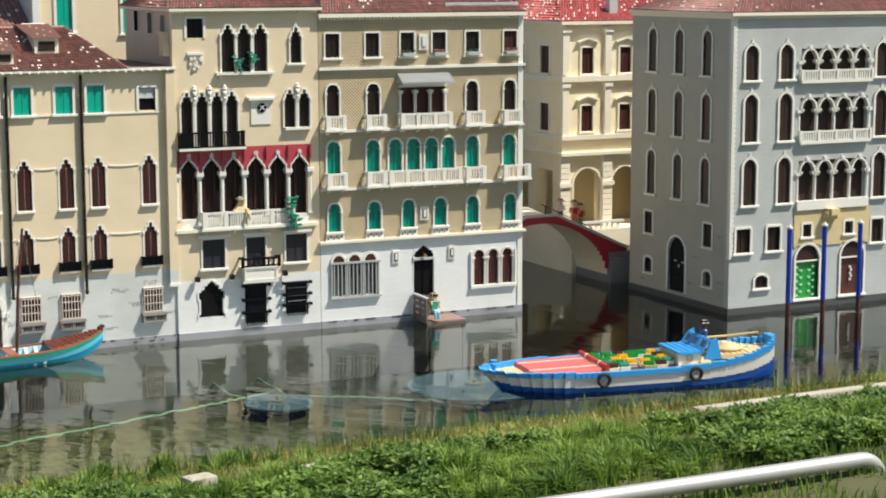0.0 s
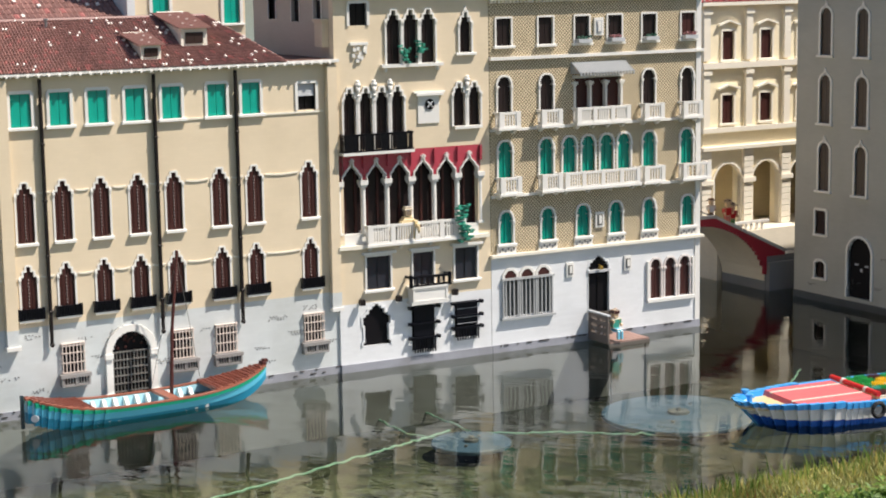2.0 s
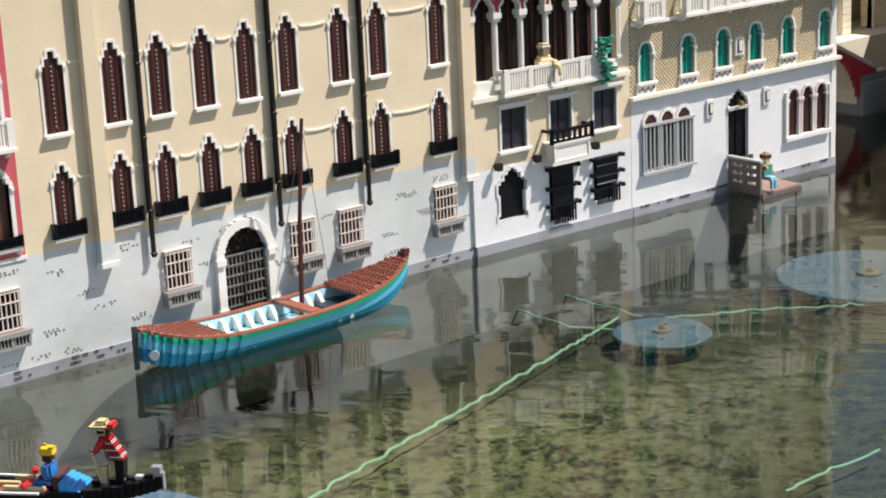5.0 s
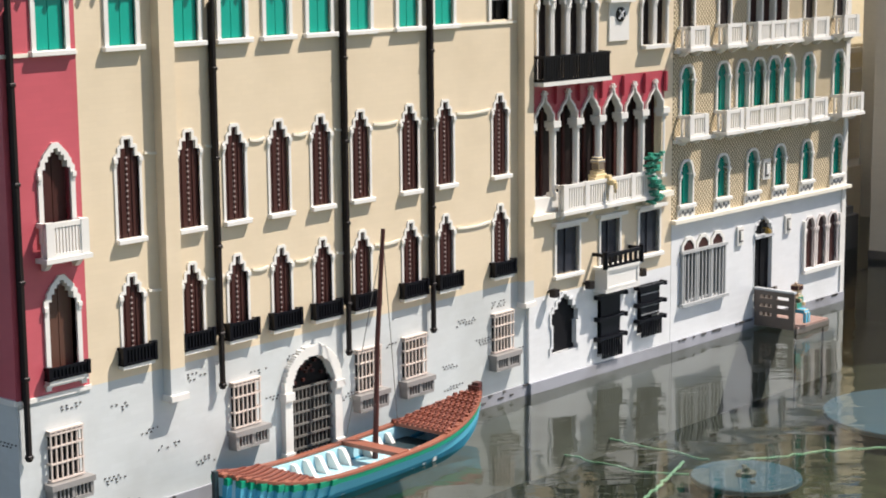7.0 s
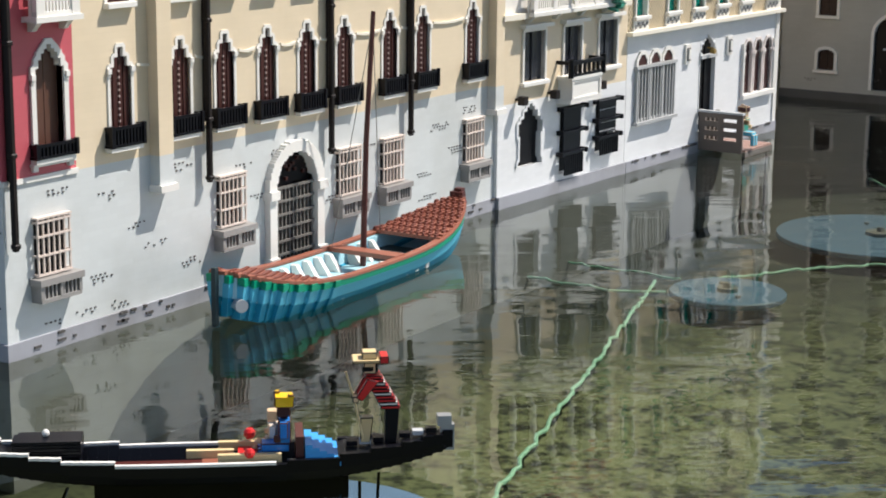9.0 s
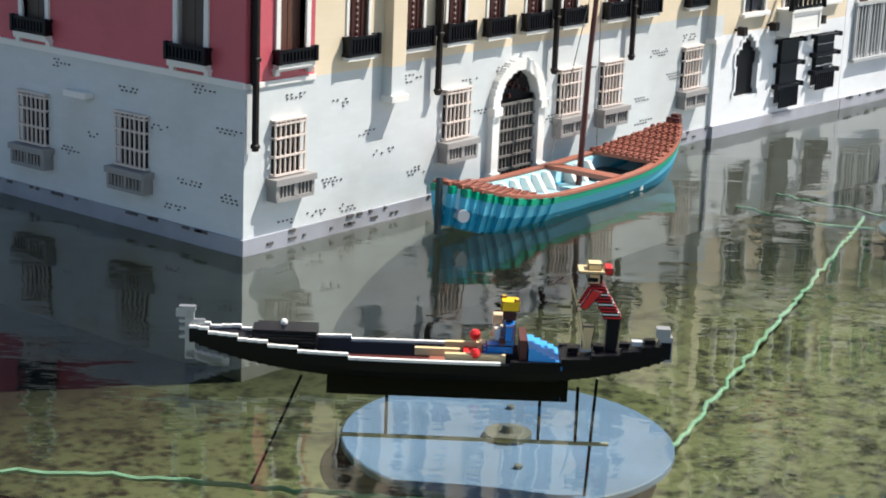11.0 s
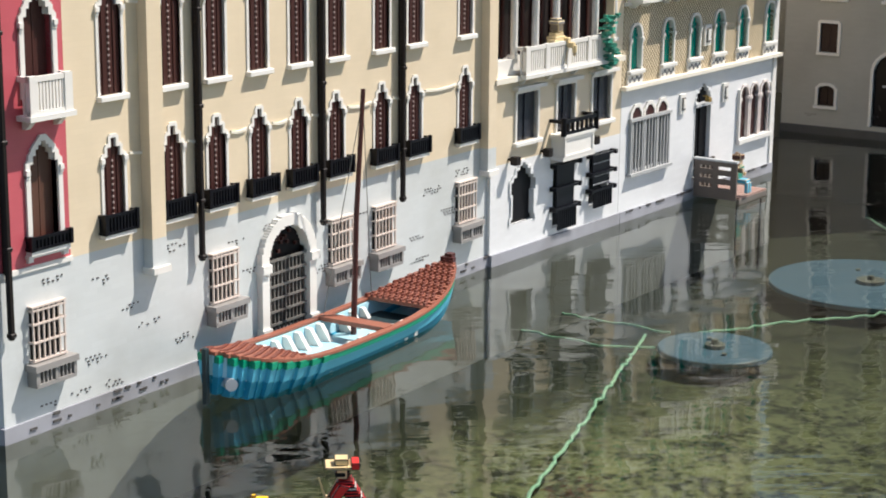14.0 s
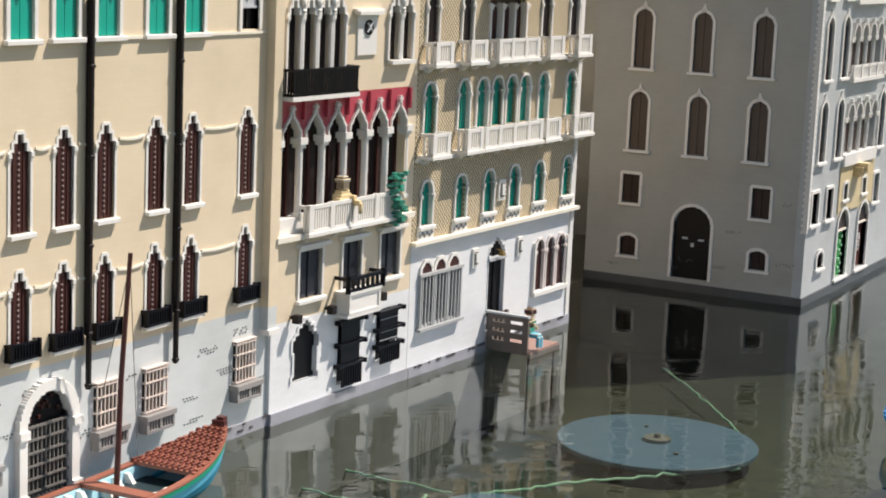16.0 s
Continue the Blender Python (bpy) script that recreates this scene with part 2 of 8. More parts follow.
def bed_material():
    """Dark silt and mottled olive algae; the water's dimming by place is painted in."""
    m = bpy.data.materials.new("canal_bed")
    m.use_nodes = True
    nt = m.node_tree
    n, l = nt.nodes, nt.links
    b = n["Principled BSDF"]
    tc = n.new("ShaderNodeTexCoord")
    a = n.new("ShaderNodeTexNoise")
    a.inputs["Scale"].default_value = 22
    a.inputs["Detail"].default_value = 8
    a.inputs["Roughness"].default_value = 0.68
    c = n.new("ShaderNodeTexVoronoi")
    c.inputs["Scale"].default_value = 62
    patch = n.new("ShaderNodeTexNoise")
    patch.inputs["Scale"].default_value = 2.6
    patch.inputs["Detail"].default_value = 5
    for k in (a, c, patch):
        l.new(tc.outputs["Object"], k.inputs["Vector"])
    r = n.new("ShaderNodeValToRGB")
    r.color_ramp.elements[0].color = (0.016, 0.021, 0.010, 1)
    r.color_ramp.elements[1].color = (0.178, 0.198, 0.105, 1)
    r.color_ramp.elements[0].position = 0.49
    r.color_ramp.elements[1].position = 0.67
    mx = n.new("ShaderNodeMath")
    mx.operation = 'MULTIPLY_ADD'
    mx.inputs[1].default_value = 0.22
    l.new(c.outputs["Distance"], mx.inputs[0])
    l.new(a.outputs["Fac"], mx.inputs[2])
    l.new(mx.outputs[0], r.inputs[0])
    # olive fades towards the quays: the darker water there is painted into the bed
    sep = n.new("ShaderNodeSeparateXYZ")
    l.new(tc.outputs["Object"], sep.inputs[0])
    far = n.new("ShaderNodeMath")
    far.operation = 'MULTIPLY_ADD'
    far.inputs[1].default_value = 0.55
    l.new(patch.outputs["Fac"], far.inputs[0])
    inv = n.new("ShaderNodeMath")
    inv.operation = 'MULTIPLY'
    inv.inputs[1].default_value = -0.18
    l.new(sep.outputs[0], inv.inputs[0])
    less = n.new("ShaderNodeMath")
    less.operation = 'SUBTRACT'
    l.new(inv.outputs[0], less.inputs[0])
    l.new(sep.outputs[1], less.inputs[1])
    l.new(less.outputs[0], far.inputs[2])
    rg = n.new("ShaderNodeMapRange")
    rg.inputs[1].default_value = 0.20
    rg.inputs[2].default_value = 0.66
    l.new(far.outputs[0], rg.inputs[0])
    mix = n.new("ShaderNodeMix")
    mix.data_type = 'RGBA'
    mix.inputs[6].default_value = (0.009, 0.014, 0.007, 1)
    # and fades with x: dimness of the low-angle view painted into the colour
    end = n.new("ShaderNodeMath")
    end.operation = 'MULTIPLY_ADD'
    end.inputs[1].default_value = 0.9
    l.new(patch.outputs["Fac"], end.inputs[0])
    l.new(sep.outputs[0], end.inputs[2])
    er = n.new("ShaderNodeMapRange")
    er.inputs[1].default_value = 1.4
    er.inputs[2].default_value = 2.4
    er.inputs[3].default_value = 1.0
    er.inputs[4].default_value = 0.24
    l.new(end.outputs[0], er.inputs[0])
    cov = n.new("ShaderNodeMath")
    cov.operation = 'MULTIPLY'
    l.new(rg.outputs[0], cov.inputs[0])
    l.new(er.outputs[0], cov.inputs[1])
    # and fades again towards the bank, painting in the darker open water
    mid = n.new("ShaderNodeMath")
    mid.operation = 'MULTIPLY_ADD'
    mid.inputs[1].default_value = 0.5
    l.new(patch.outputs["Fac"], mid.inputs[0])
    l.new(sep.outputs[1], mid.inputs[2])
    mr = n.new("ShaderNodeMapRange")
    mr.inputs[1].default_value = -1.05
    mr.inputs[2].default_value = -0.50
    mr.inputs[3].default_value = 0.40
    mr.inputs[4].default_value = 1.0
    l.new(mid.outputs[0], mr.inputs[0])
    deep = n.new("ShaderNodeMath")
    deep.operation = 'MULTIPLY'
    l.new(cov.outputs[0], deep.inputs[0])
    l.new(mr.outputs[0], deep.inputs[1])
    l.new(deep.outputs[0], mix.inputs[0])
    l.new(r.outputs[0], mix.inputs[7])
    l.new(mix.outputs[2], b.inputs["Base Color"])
    b.inputs["Roughness"].default_value = 0.9
    return m


def water_material():
    """Clear shallow water: mirror gloss by Fresnel over a tinted clear body, with small ripples."""
    m = bpy.data.materials.new("canal_water")
    m.use_nodes = True
    nt = m.node_tree
    n, l = nt.nodes, nt.links
    n.remove(n["Principled BSDF"])
    out = n["Material Output"]
    tc = n.new("ShaderNodeTexCoord")
    mp = n.new("ShaderNodeMapping")
    mp.vector_type = 'TEXTURE'
    mp.inputs["Rotation"].default_value = (0, 0, radians(128))
    mp.inputs["Scale"].default_value = (1.5, 0.55, 1.0)
    l.new(tc.outputs["Object"], mp.inputs["Vector"])
    w1 = n.new("ShaderNodeTexNoise")
    w1.inputs["Scale"].default_value = 9
    w1.inputs["Detail"].default_value = 3
    w1.inputs["Roughness"].default_value = 0.5
    w2 = n.new("ShaderNodeTexNoise")
    w2.inputs["Scale"].default_value = 2.2
    w2.inputs["Detail"].default_value = 2
    l.new(mp.outputs[0], w1.inputs["Vector"])
    l.new(mp.outputs[0], w2.inputs["Vector"])
    # calm and ruffled stretches
    cr = n.new("ShaderNodeMapRange")
    cr.inputs[1].default_value = 0.40
    cr.inputs[2].default_value = 0.62
    cr.inputs[3].default_value = 0.22
    cr.inputs[4].default_value = 1.0
    l.new(w2.outputs["Fac"], cr.inputs[0])
    mul = n.new("ShaderNodeMath")
    mul.operation = 'MULTIPLY'
    l.new(w1.outputs["Fac"], mul.inputs[0])
    l.new(cr.outputs[0], mul.inputs[1])
    w3 = n.new("ShaderNodeTexNoise")
    w3.inputs["Scale"].default_value = 34
    w3.inputs["Detail"].default_value = 2
    l.new(mp.outputs[0], w3.inputs["Vector"])
    fine = n.new("ShaderNodeMath")
    fine.operation = 'MULTIPLY'
    l.new(w3.outputs["Fac"], fine.inputs[0])
    l.new(cr.outputs[0], fine.inputs[1])
    both = n.new("ShaderNodeMath")
    both.operation = 'MULTIPLY_ADD'
    both.inputs[1].default_value = 0.20
    l.new(fine.outputs[0], both.inputs[0])
    l.new(mul.outputs[0], both.inputs[2])
    bp = n.new("ShaderNodeBump")
    bp.inputs["Strength"].default_value = 0.6
    bp.inputs["Distance"].default_value = 0.0034
    l.new(both.outputs[0], bp.inputs["Height"])
    fr = n.new("ShaderNodeFresnel")
    fr.inputs["IOR"].default_value = 1.46
    l.new(bp.outputs["Normal"], fr.inputs["Normal"])
    gl = n.new("ShaderNodeBsdfGlossy")
    gl.inputs["Roughness"].default_value = 0.02
    gl.inputs["Color"].default_value = (0.95, 0.97, 0.97, 1)
    l.new(bp.outputs["Normal"], gl.inputs["Normal"])
    tr = n.new("ShaderNodeBsdfTransparent")
    tr.inputs["Color"].default_value = (0.71, 0.735, 0.645, 1)
    mx = n.new("ShaderNodeMixShader")
    l.new(fr.outputs[0], mx.inputs[0])
    l.new(tr.outputs[0], mx.inputs[1])
    l.new(gl.outputs[0], mx.inputs[2])
    l.new(mx.outputs[0], out.inputs["Surface"])
    return m


def leaf_material(name, dark, light):
    m = bpy.data.materials.new(name)
    m.use_nodes = True
    nt = m.node_tree
    n, l = nt.nodes, nt.links
    b = n["Principled BSDF"]
    g = n.new("ShaderNodeNewGeometry")
    r = n.new("ShaderNodeValToRGB")
    r.color_ramp.elements[0].color = (*dark, 1)
    r.color_ramp.elements[1].color = (*light, 1)
    tc = n.new("ShaderNodeTexCoord")
    patch = n.new("ShaderNodeTexNoise")
    patch.inputs["Scale"].default_value = 5
    patch.inputs["Detail"].default_value = 3
    l.new(tc.outputs["Object"], patch.inputs["Vector"])
    pm = n.new("ShaderNodeMapRange")
    pm.inputs[1].default_value = 0.35
    pm.inputs[2].default_value = 0.65
    pm.inputs[3].default_value = -0.45
    pm.inputs[4].default_value = 0.45
    l.new(patch.outputs["Fac"], pm.inputs[0])
    sm = n.new("ShaderNodeMath")
    l.new(g.outputs["Random Per Island"], sm.inputs[0])
    l.new(pm.outputs[0], sm.inputs[1])
    l.new(sm.outputs[0], r.inputs[0])
    l.new(r.outputs[0], b.inputs["Base Color"])
    b.inputs["Roughness"].default_value = 0.55
    tl = n.new("ShaderNodeBsdfTranslucent")
    l.new(r.outputs[0], tl.inputs["Color"])
    mx = n.new("ShaderNodeMixShader")
    mx.inputs[0].default_value = 0.4
    l.new(b.outputs[0], mx.inputs[1])
    l.new(tl.outputs[0], mx.inputs[2])
    l.new(mx.outputs[0], n["Material Output"].inputs["Surface"])
    return m


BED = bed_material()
WATER = water_material()
GRASS = leaf_material("grass_blade", (0.06, 0.13, 0.016), (0.25, 0.36, 0.06))
LEAF = leaf_material("shrub_leaf", (0.065, 0.14, 0.022), (0.24, 0.35, 0.07))
DRY = leaf_material("dry_grass", (0.20, 0.22, 0.055), (0.48, 0.47, 0.17))
FLOWER = leaf_material("ground_flower", (0.25, 0.16, 0.05), (0.58, 0.50, 0.13))


# ---------------------------------------------------------------- mesh helpers
class Solid:
    """Collects boxes, tubes and prisms into one mesh; k is the material slot."""

    def __init__(self):
        self.v, self.f, self.k, self.slot = [], [], [], 0

    def quad(self, *pts):
        i = len(self.v)
        self.v += [tuple(p) for p in pts]
        self.f.append(tuple(range(i, i + len(pts))))
        self.k.append(self.slot)

    def box(self, x0, x1, y0, y1, z0, z1):
        i = len(self.v)
        self.v += [(x, y, z) for z in (z0, z1) for y in (y0, y1) for x in (x0, x1)]
        for q in ((0, 2, 3, 1), (4, 5, 7, 6), (0, 1, 5, 4), (2, 6, 7, 3), (0, 4, 6, 2), (1, 3, 7, 5)):
            self.f.append(tuple(i + a for a in q))
            self.k.append(self.slot)
        return self

    def hexa(self, lo, hi):
        """Eight corners: a lower and an upper ring of four."""
        i = len(self.v)
        self.v += [tuple(p) for p in (*lo, *hi)]
        for q in ((3, 2, 1, 0), (4, 5, 6, 7), (0, 1, 5, 4), (1, 2, 6, 5), (2, 3, 7, 6), (3, 0, 4, 7)):
            self.f.append(tuple(i + a for a in q))
            self.k.append(self.slot)
        return self

    def tube(self, pts, r, n=8, r1=None):
        """A round bar along a polyline."""
        pts = [Vector(p) for p in pts]
        r1 = r if r1 is None else r1
        rings = []
        for j, p in enumerate(pts):
            d = (pts[min(j + 1, len(pts) - 1)] - pts[max(j - 1, 0)]).normalized()
            side = d.cross(Vector((0, 0, 1)))
            if side.length < 1e-3:
                side = Vector((1, 0, 0))
            side.normalize()
            up = side.cross(d)
            rr = r + (r1 - r) * j / max(1, len(pts) - 1)
            i = len(self.v)
            self.v += [tuple(p + rr * (math.cos(a) * side + math.sin(a) * up)) for a in (2 * math.pi * s / n for s in range(n))]
            rings.append(i)
        for a, b in zip(rings, rings[1:]):
            for s in range(n):
                t = (s + 1) % n
                self.f.append((a + s, a + t, b + t, b + s))
                self.k.append(self.slot)
        self.f.append(tuple(rings[0] + s for s in reversed(range(n))))
        self.f.append(tuple(rings[-1] + s for s in range(n)))
        self.k += [self.slot, self.slot]
        return self

    def disc(self, x, y, z0, z1, r, n=24, r1=None):
        return self.tube([(x, y, z0), (x, y, z1)], r, n, r1)

    def ball(self, x, y, z, r, n=8):
        rows = []
        for j in range(1, n // 2):
            a = math.pi * j / (n // 2)
            rows.append((r * math.sin(a), r * math.cos(a)))
        pts = [(x, y, z + r * 0.999)] + [(x, y, z + h) for _, h in rows] + [(x, y, z - r * 0.999)]
        i = len(self.v)
        for rr, h in rows:
            self.v += [(x + rr * math.cos(2 * math.pi * s / n), y + rr * math.sin(2 * math.pi * s / n), z + h) for s in range(n)]
        top, bot = len(self.v), len(self.v) + 1
        self.v += [pts[0], pts[-1]]
        for j in range(len(rows) - 1):
            for s in range(n):
                t = (s + 1) % n
                self.f.append((i + j * n + s, i + (j + 1) * n + s, i + (j + 1) * n + t, i + j * n + t))
                self.k.append(self.slot)
        for s in range(n):
            t = (s + 1) % n
            self.f.append((top, i + s, i + t))
            self.f.append((bot, i + (len(rows) - 1) * n + t, i + (len(rows) - 1) * n + s))
            self.k += [self.slot, self.slot]
        return self

    def mask(self, grid, x0, z0, c, y0, y1, cz=None):
        """Boxes for the filled cells of a grid (rows upward), equal rows merged: stepped brick shapes."""
        cz = cz or c
        rows = []
        for row in grid:
            runs, s = [], None
            for j, on in enumerate(list(row) + [False]):
                if on and s is None:
                    s = j
                if not on and s is not None:
                    runs.append((s, j))
                    s = None
            rows.append(tuple(runs))
        i = 0
        while i < len(rows):
            j = i
            while j < len(rows) and rows[j] == rows[i]:
                j += 1
            for a, b in rows[i]:
                self.box(x0 + a * c, x0 + b * c, y0, y1, z0 + i * cz, z0 + j * cz)
            i = j
        return self

    def loft(self, rings):
        """A skin through closed rings of equal count, capped at both ends."""
        i, n = len(self.v), len(rings[0])
        for r in rings:
            self.v += [tuple(p) for p in r]
        for j in range(len(rings) - 1):
            for k in range(n):
                a, b = i + j * n + k, i + j * n + (k + 1) % n
                self.f.append((a, b, b + n, a + n))
                self.k.append(self.slot)
        for e in (tuple(range(i + n - 1, i - 1, -1)), tuple(range(i + (len(rings) - 1) * n, i + len(rings) * n))):
            self.f.append(e)
            self.k.append(self.slot)
        return self

    def mesh(self, name, *mats):
        me = bpy.data.meshes.new(name)
        me.from_pydata(self.v, [], self.f)
        for m in mats:
            me.materials.append(m)
        if len(mats) > 1:
            me.polygons.foreach_set("material_index", self.k)
        me.update()
        return me


def soften(me, w, segments=2):
    """Rounds the edges of a mesh a little."""
    bm = bmesh.new()
    bm.from_mesh(me)
    bmesh.ops.remove_doubles(bm, verts=bm.verts, dist=1e-6)
    bmesh.ops.bevel(bm, geom=[e for e in bm.edges if len(e.link_faces) == 2 and e.calc_face_angle(0) > 0.6],
                    offset=w, segments=segments, affect='EDGES', profile=0.6)
    bm.to_mesh(me)
    bm.free()
    return me


def smooth(me):
    me.polygons.foreach_set("use_smooth", [len(p.vertices) == 4 for p in me.polygons])
    return me


def thing(name, label, category, group="", kind="", at=None):
    ob = new(name)
    ob.empty_display_size = 0.05
    if at is not None:
        ob.matrix_basis = at
    return tagged(ob, label, category, group, kind)


def part(name, solid, mat, parent, label="", at=None):
    """Links a solid (or a ready mesh) as one mesh object under a thing or a part."""
    me = solid
    if isinstance(solid, Solid):
        if not solid.f:
            return None
        me = solid.mesh(name, *(mat if isinstance(mat, (list, tuple)) else (mat,)))
    ob = new(name, me)
    ob.parent = parent
    if at is not None:
        ob.matrix_basis = at if isinstance(at, Matrix) else Matrix.Translation(at)
    if label:
        tagged(ob, label)
    return ob


# ---------------------------------------------------------------- windows and walls
CELL = 0.004


def opening(kind, w, h, rise=None, cell=None):
    """Cells of an opening, rows upward, stepped as small bricks are."""
    cell = cell or CELL
    nx, nz = max(2, round(w / cell)), max(2, round(h / cell))
    g = np.zeros((nz, nx), bool)
    for i in range(nz):
        z = (i + 0.5) / nz * h
        half = w / 2
        if kind == "ogee":
            r = rise or 0.036
            t = (z - (h - r)) / r
            if t > 0:
                half = w / 2 * (1.0 if t < 0.16 else 0.68 if t < 0.62 else 0.28)
        elif kind == "lobed":
            t = z / h
            half = w / 2 * (1.0 if t < 0.10 else 0.86 if t < 0.50 else 0.98 if t < 0.70 else 0.80 if t < 0.78 else 0.54 if t < 0.88 else 0.30 if t < 0.95 else 0.12)
        elif kind == "foil":
            r = rise or w * 0.62
            t = (z - (h - r)) / r
            if t > 0:
                half = w / 2 * (0.76 if t < 0.15 else 0.98 * math.sqrt(max(0.0, 1 - ((t - 0.15) / 0.90) ** 2.2)))
        elif kind == "stepped":
            r = rise or w * 0.8
            t = (z - (h - r)) / r
            if t > 0:
                half = w / 2 * (0.98 if t < 0.30 else 0.84 if t < 0.54 else 0.60 if t < 0.76 else 0.36 if t < 0.90 else 0.14)
        elif kind == "round":
            r = rise or w / 2
            if z > h - r:
                half = w / 2 * math.sqrt(max(0.0, 1 - ((z - (h - r)) / r) ** 2))
        for j in range(nx):
            x = abs((j + 0.5) / nx * w - w / 2)
            g[i, j] = x < half
    return g


def grown(g, n, below=0):
    """The cells of g widened by n cells round, and by so many rows below."""
    nz, nx = g.shape
    big = np.zeros((nz + n + below, nx + 2 * n), bool)
    big[below:below + nz, n:n + nx] = g
    out = big.copy()
    H, W = big.shape
    for dz in range(-n, n + 1):
        for dx in range(-n, n + 1):
            if dz * dz + dx * dx > (n + 0.4) ** 2:
                continue
            z0, z1, x0, x1 = max(0, dz), min(H, H + dz), max(0, dx), min(W, W + dx)
            out[z0:z1, x0:x1] |= big[z0 - dz:z1 - dz, x0 - dx:x1 - dx]
    out[:below] = False
    inner = np.zeros_like(big)
    inner[below:below + nz, n:n + nx] = g
    return out, inner


CACHE = {}


def window(parent, kind, x, z, w, h, pane, frame_mat=WHITE, edge=3, sill=True, leaves=0, dots=False, rise=None,
           proud=0.006, infill=None, at=None, finial=False, name="window", label="", deep=0.010, ledge=0.006):
    """A window in a facade that looks along -y; x and z of the foot of its opening. Pane or shutters, stepped frame, sill."""
    key = (kind, round(w, 4), round(h, 4), pane.name, frame_mat.name, edge, sill, leaves, dots, rise, proud, infill.name if infill else "", finial, deep, ledge)
    if key not in CACHE:
        g = opening(kind, w, h, rise, 0.003)
        edge = max(1, round(edge * 4 / 3))
        nz, nx = g.shape
        cx, cz = w / nx, h / nz
        s = Solid()
        if leaves:
            lw = w / leaves
            for i in range(leaves):
                s.box(-w / 2 + i * lw + 0.0008, -w / 2 + (i + 1) * lw - 0.0008, deep - 0.005, deep, 0, h)
                if dots:
                    s.box(-w / 2 + i * lw + lw * 0.42, -w / 2 + i * lw + lw * 0.58, deep - 0.0065, deep - 0.004, 0.002, h)
            s.box(-w / 2, w / 2, deep, deep + 0.002, 0, h)
        else:
            s.box(-w / 2, w / 2, deep, deep + 0.003, 0, h)
            if w < 0.09:
                s.box(-0.0014, 0.0014, deep - 0.003, deep, 0, h)
        me_pane = s.mesh("pane", pane)
        out, inner = grown(g, edge)
        ring = out & ~inner
        s = Solid()
        s.mask(ring, -w / 2 - edge * cx, 0, cx, -proud, max(0.010, deep), cz)
        if finial:
            top = (out.shape[0]) * cz
            s.box(-0.006, 0.006, -proud, 0.0, top - 0.006, top + 0.008).box(-0.003, 0.003, -proud, 0, top + 0.008, top + 0.016)
        if kind in ("ogee", "stepped", "foil"):
            zc = h - (rise or 0.036) - 0.003
            for sx in (-1, 1):
                xo = sx * (w / 2 + edge * cx + 0.001)
                a, b = sorted((xo, xo - sx * 0.008))
                s.box(a, b, -proud - 0.003, 0, zc, zc + 0.008).box(a + 0.001, b - 0.001, -proud - 0.0015, 0, zc - 0.005, zc)
        me_frame = s.mesh("frame", frame_mat)
        me_fill = None
        if infill:
            gap = np.ones((out.shape[0], out.shape[1]), bool) & ~out
            gap[:, :edge] = False
            gap[:, -edge:] = False
            gap[nz:] = False
            if gap.any():
                me_fill = []
                half = gap.shape[1] // 2
                for lo, hi in ((0, half), (half, gap.shape[1])):
                    one = gap.copy()
                    one[:, :lo] = False
                    one[:, hi:] = False
                    if one.any():
                        s = Solid()
                        s.mask(one, -w / 2 - edge * cx, 0, cx, 0.0, 0.010, cz)
                        me_fill.append(s.mesh("spandrel", infill))
        me_sill = None
        if sill:
            s = Solid()
            e = edge * cx + ledge
            s.box(-w / 2 - e, w / 2 + e, -0.011, 0.004, -0.009, 0.0)
            me_sill = soften(s.mesh("sill", frame_mat), 0.001, 1)
        me_dots = None
        if dots:
            s = Solid()
            for i in range(int((h - 0.034) / 0.0096)):
                zz = 0.012 + i * 0.0096
                s.box(-0.0016, 0.0016, deep - 0.0072, deep - 0.005, zz, zz + 0.0030)
            me_dots = s.mesh("stud", DOTS)
        CACHE[key] = (me_pane, me_frame, me_fill, me_sill, me_dots)
    me_pane, me_frame, me_fill, me_sill, me_dots = CACHE[key]
    m = Matrix.Translation((x, 0, z))
    if at is not None:
        m = at @ m
    ob = part(name, me_pane, None, parent, label, m)
    part("frame", me_frame, None, ob)
    for me in me_fill or ():
        part("spandrel", me, None, ob)
    if me_sill:
        part("sill", me_sill, None, ob)
    if me_dots:
        part("stud_strip", me_dots, None, ob, "column of pale studs between dark shutters")
    return ob


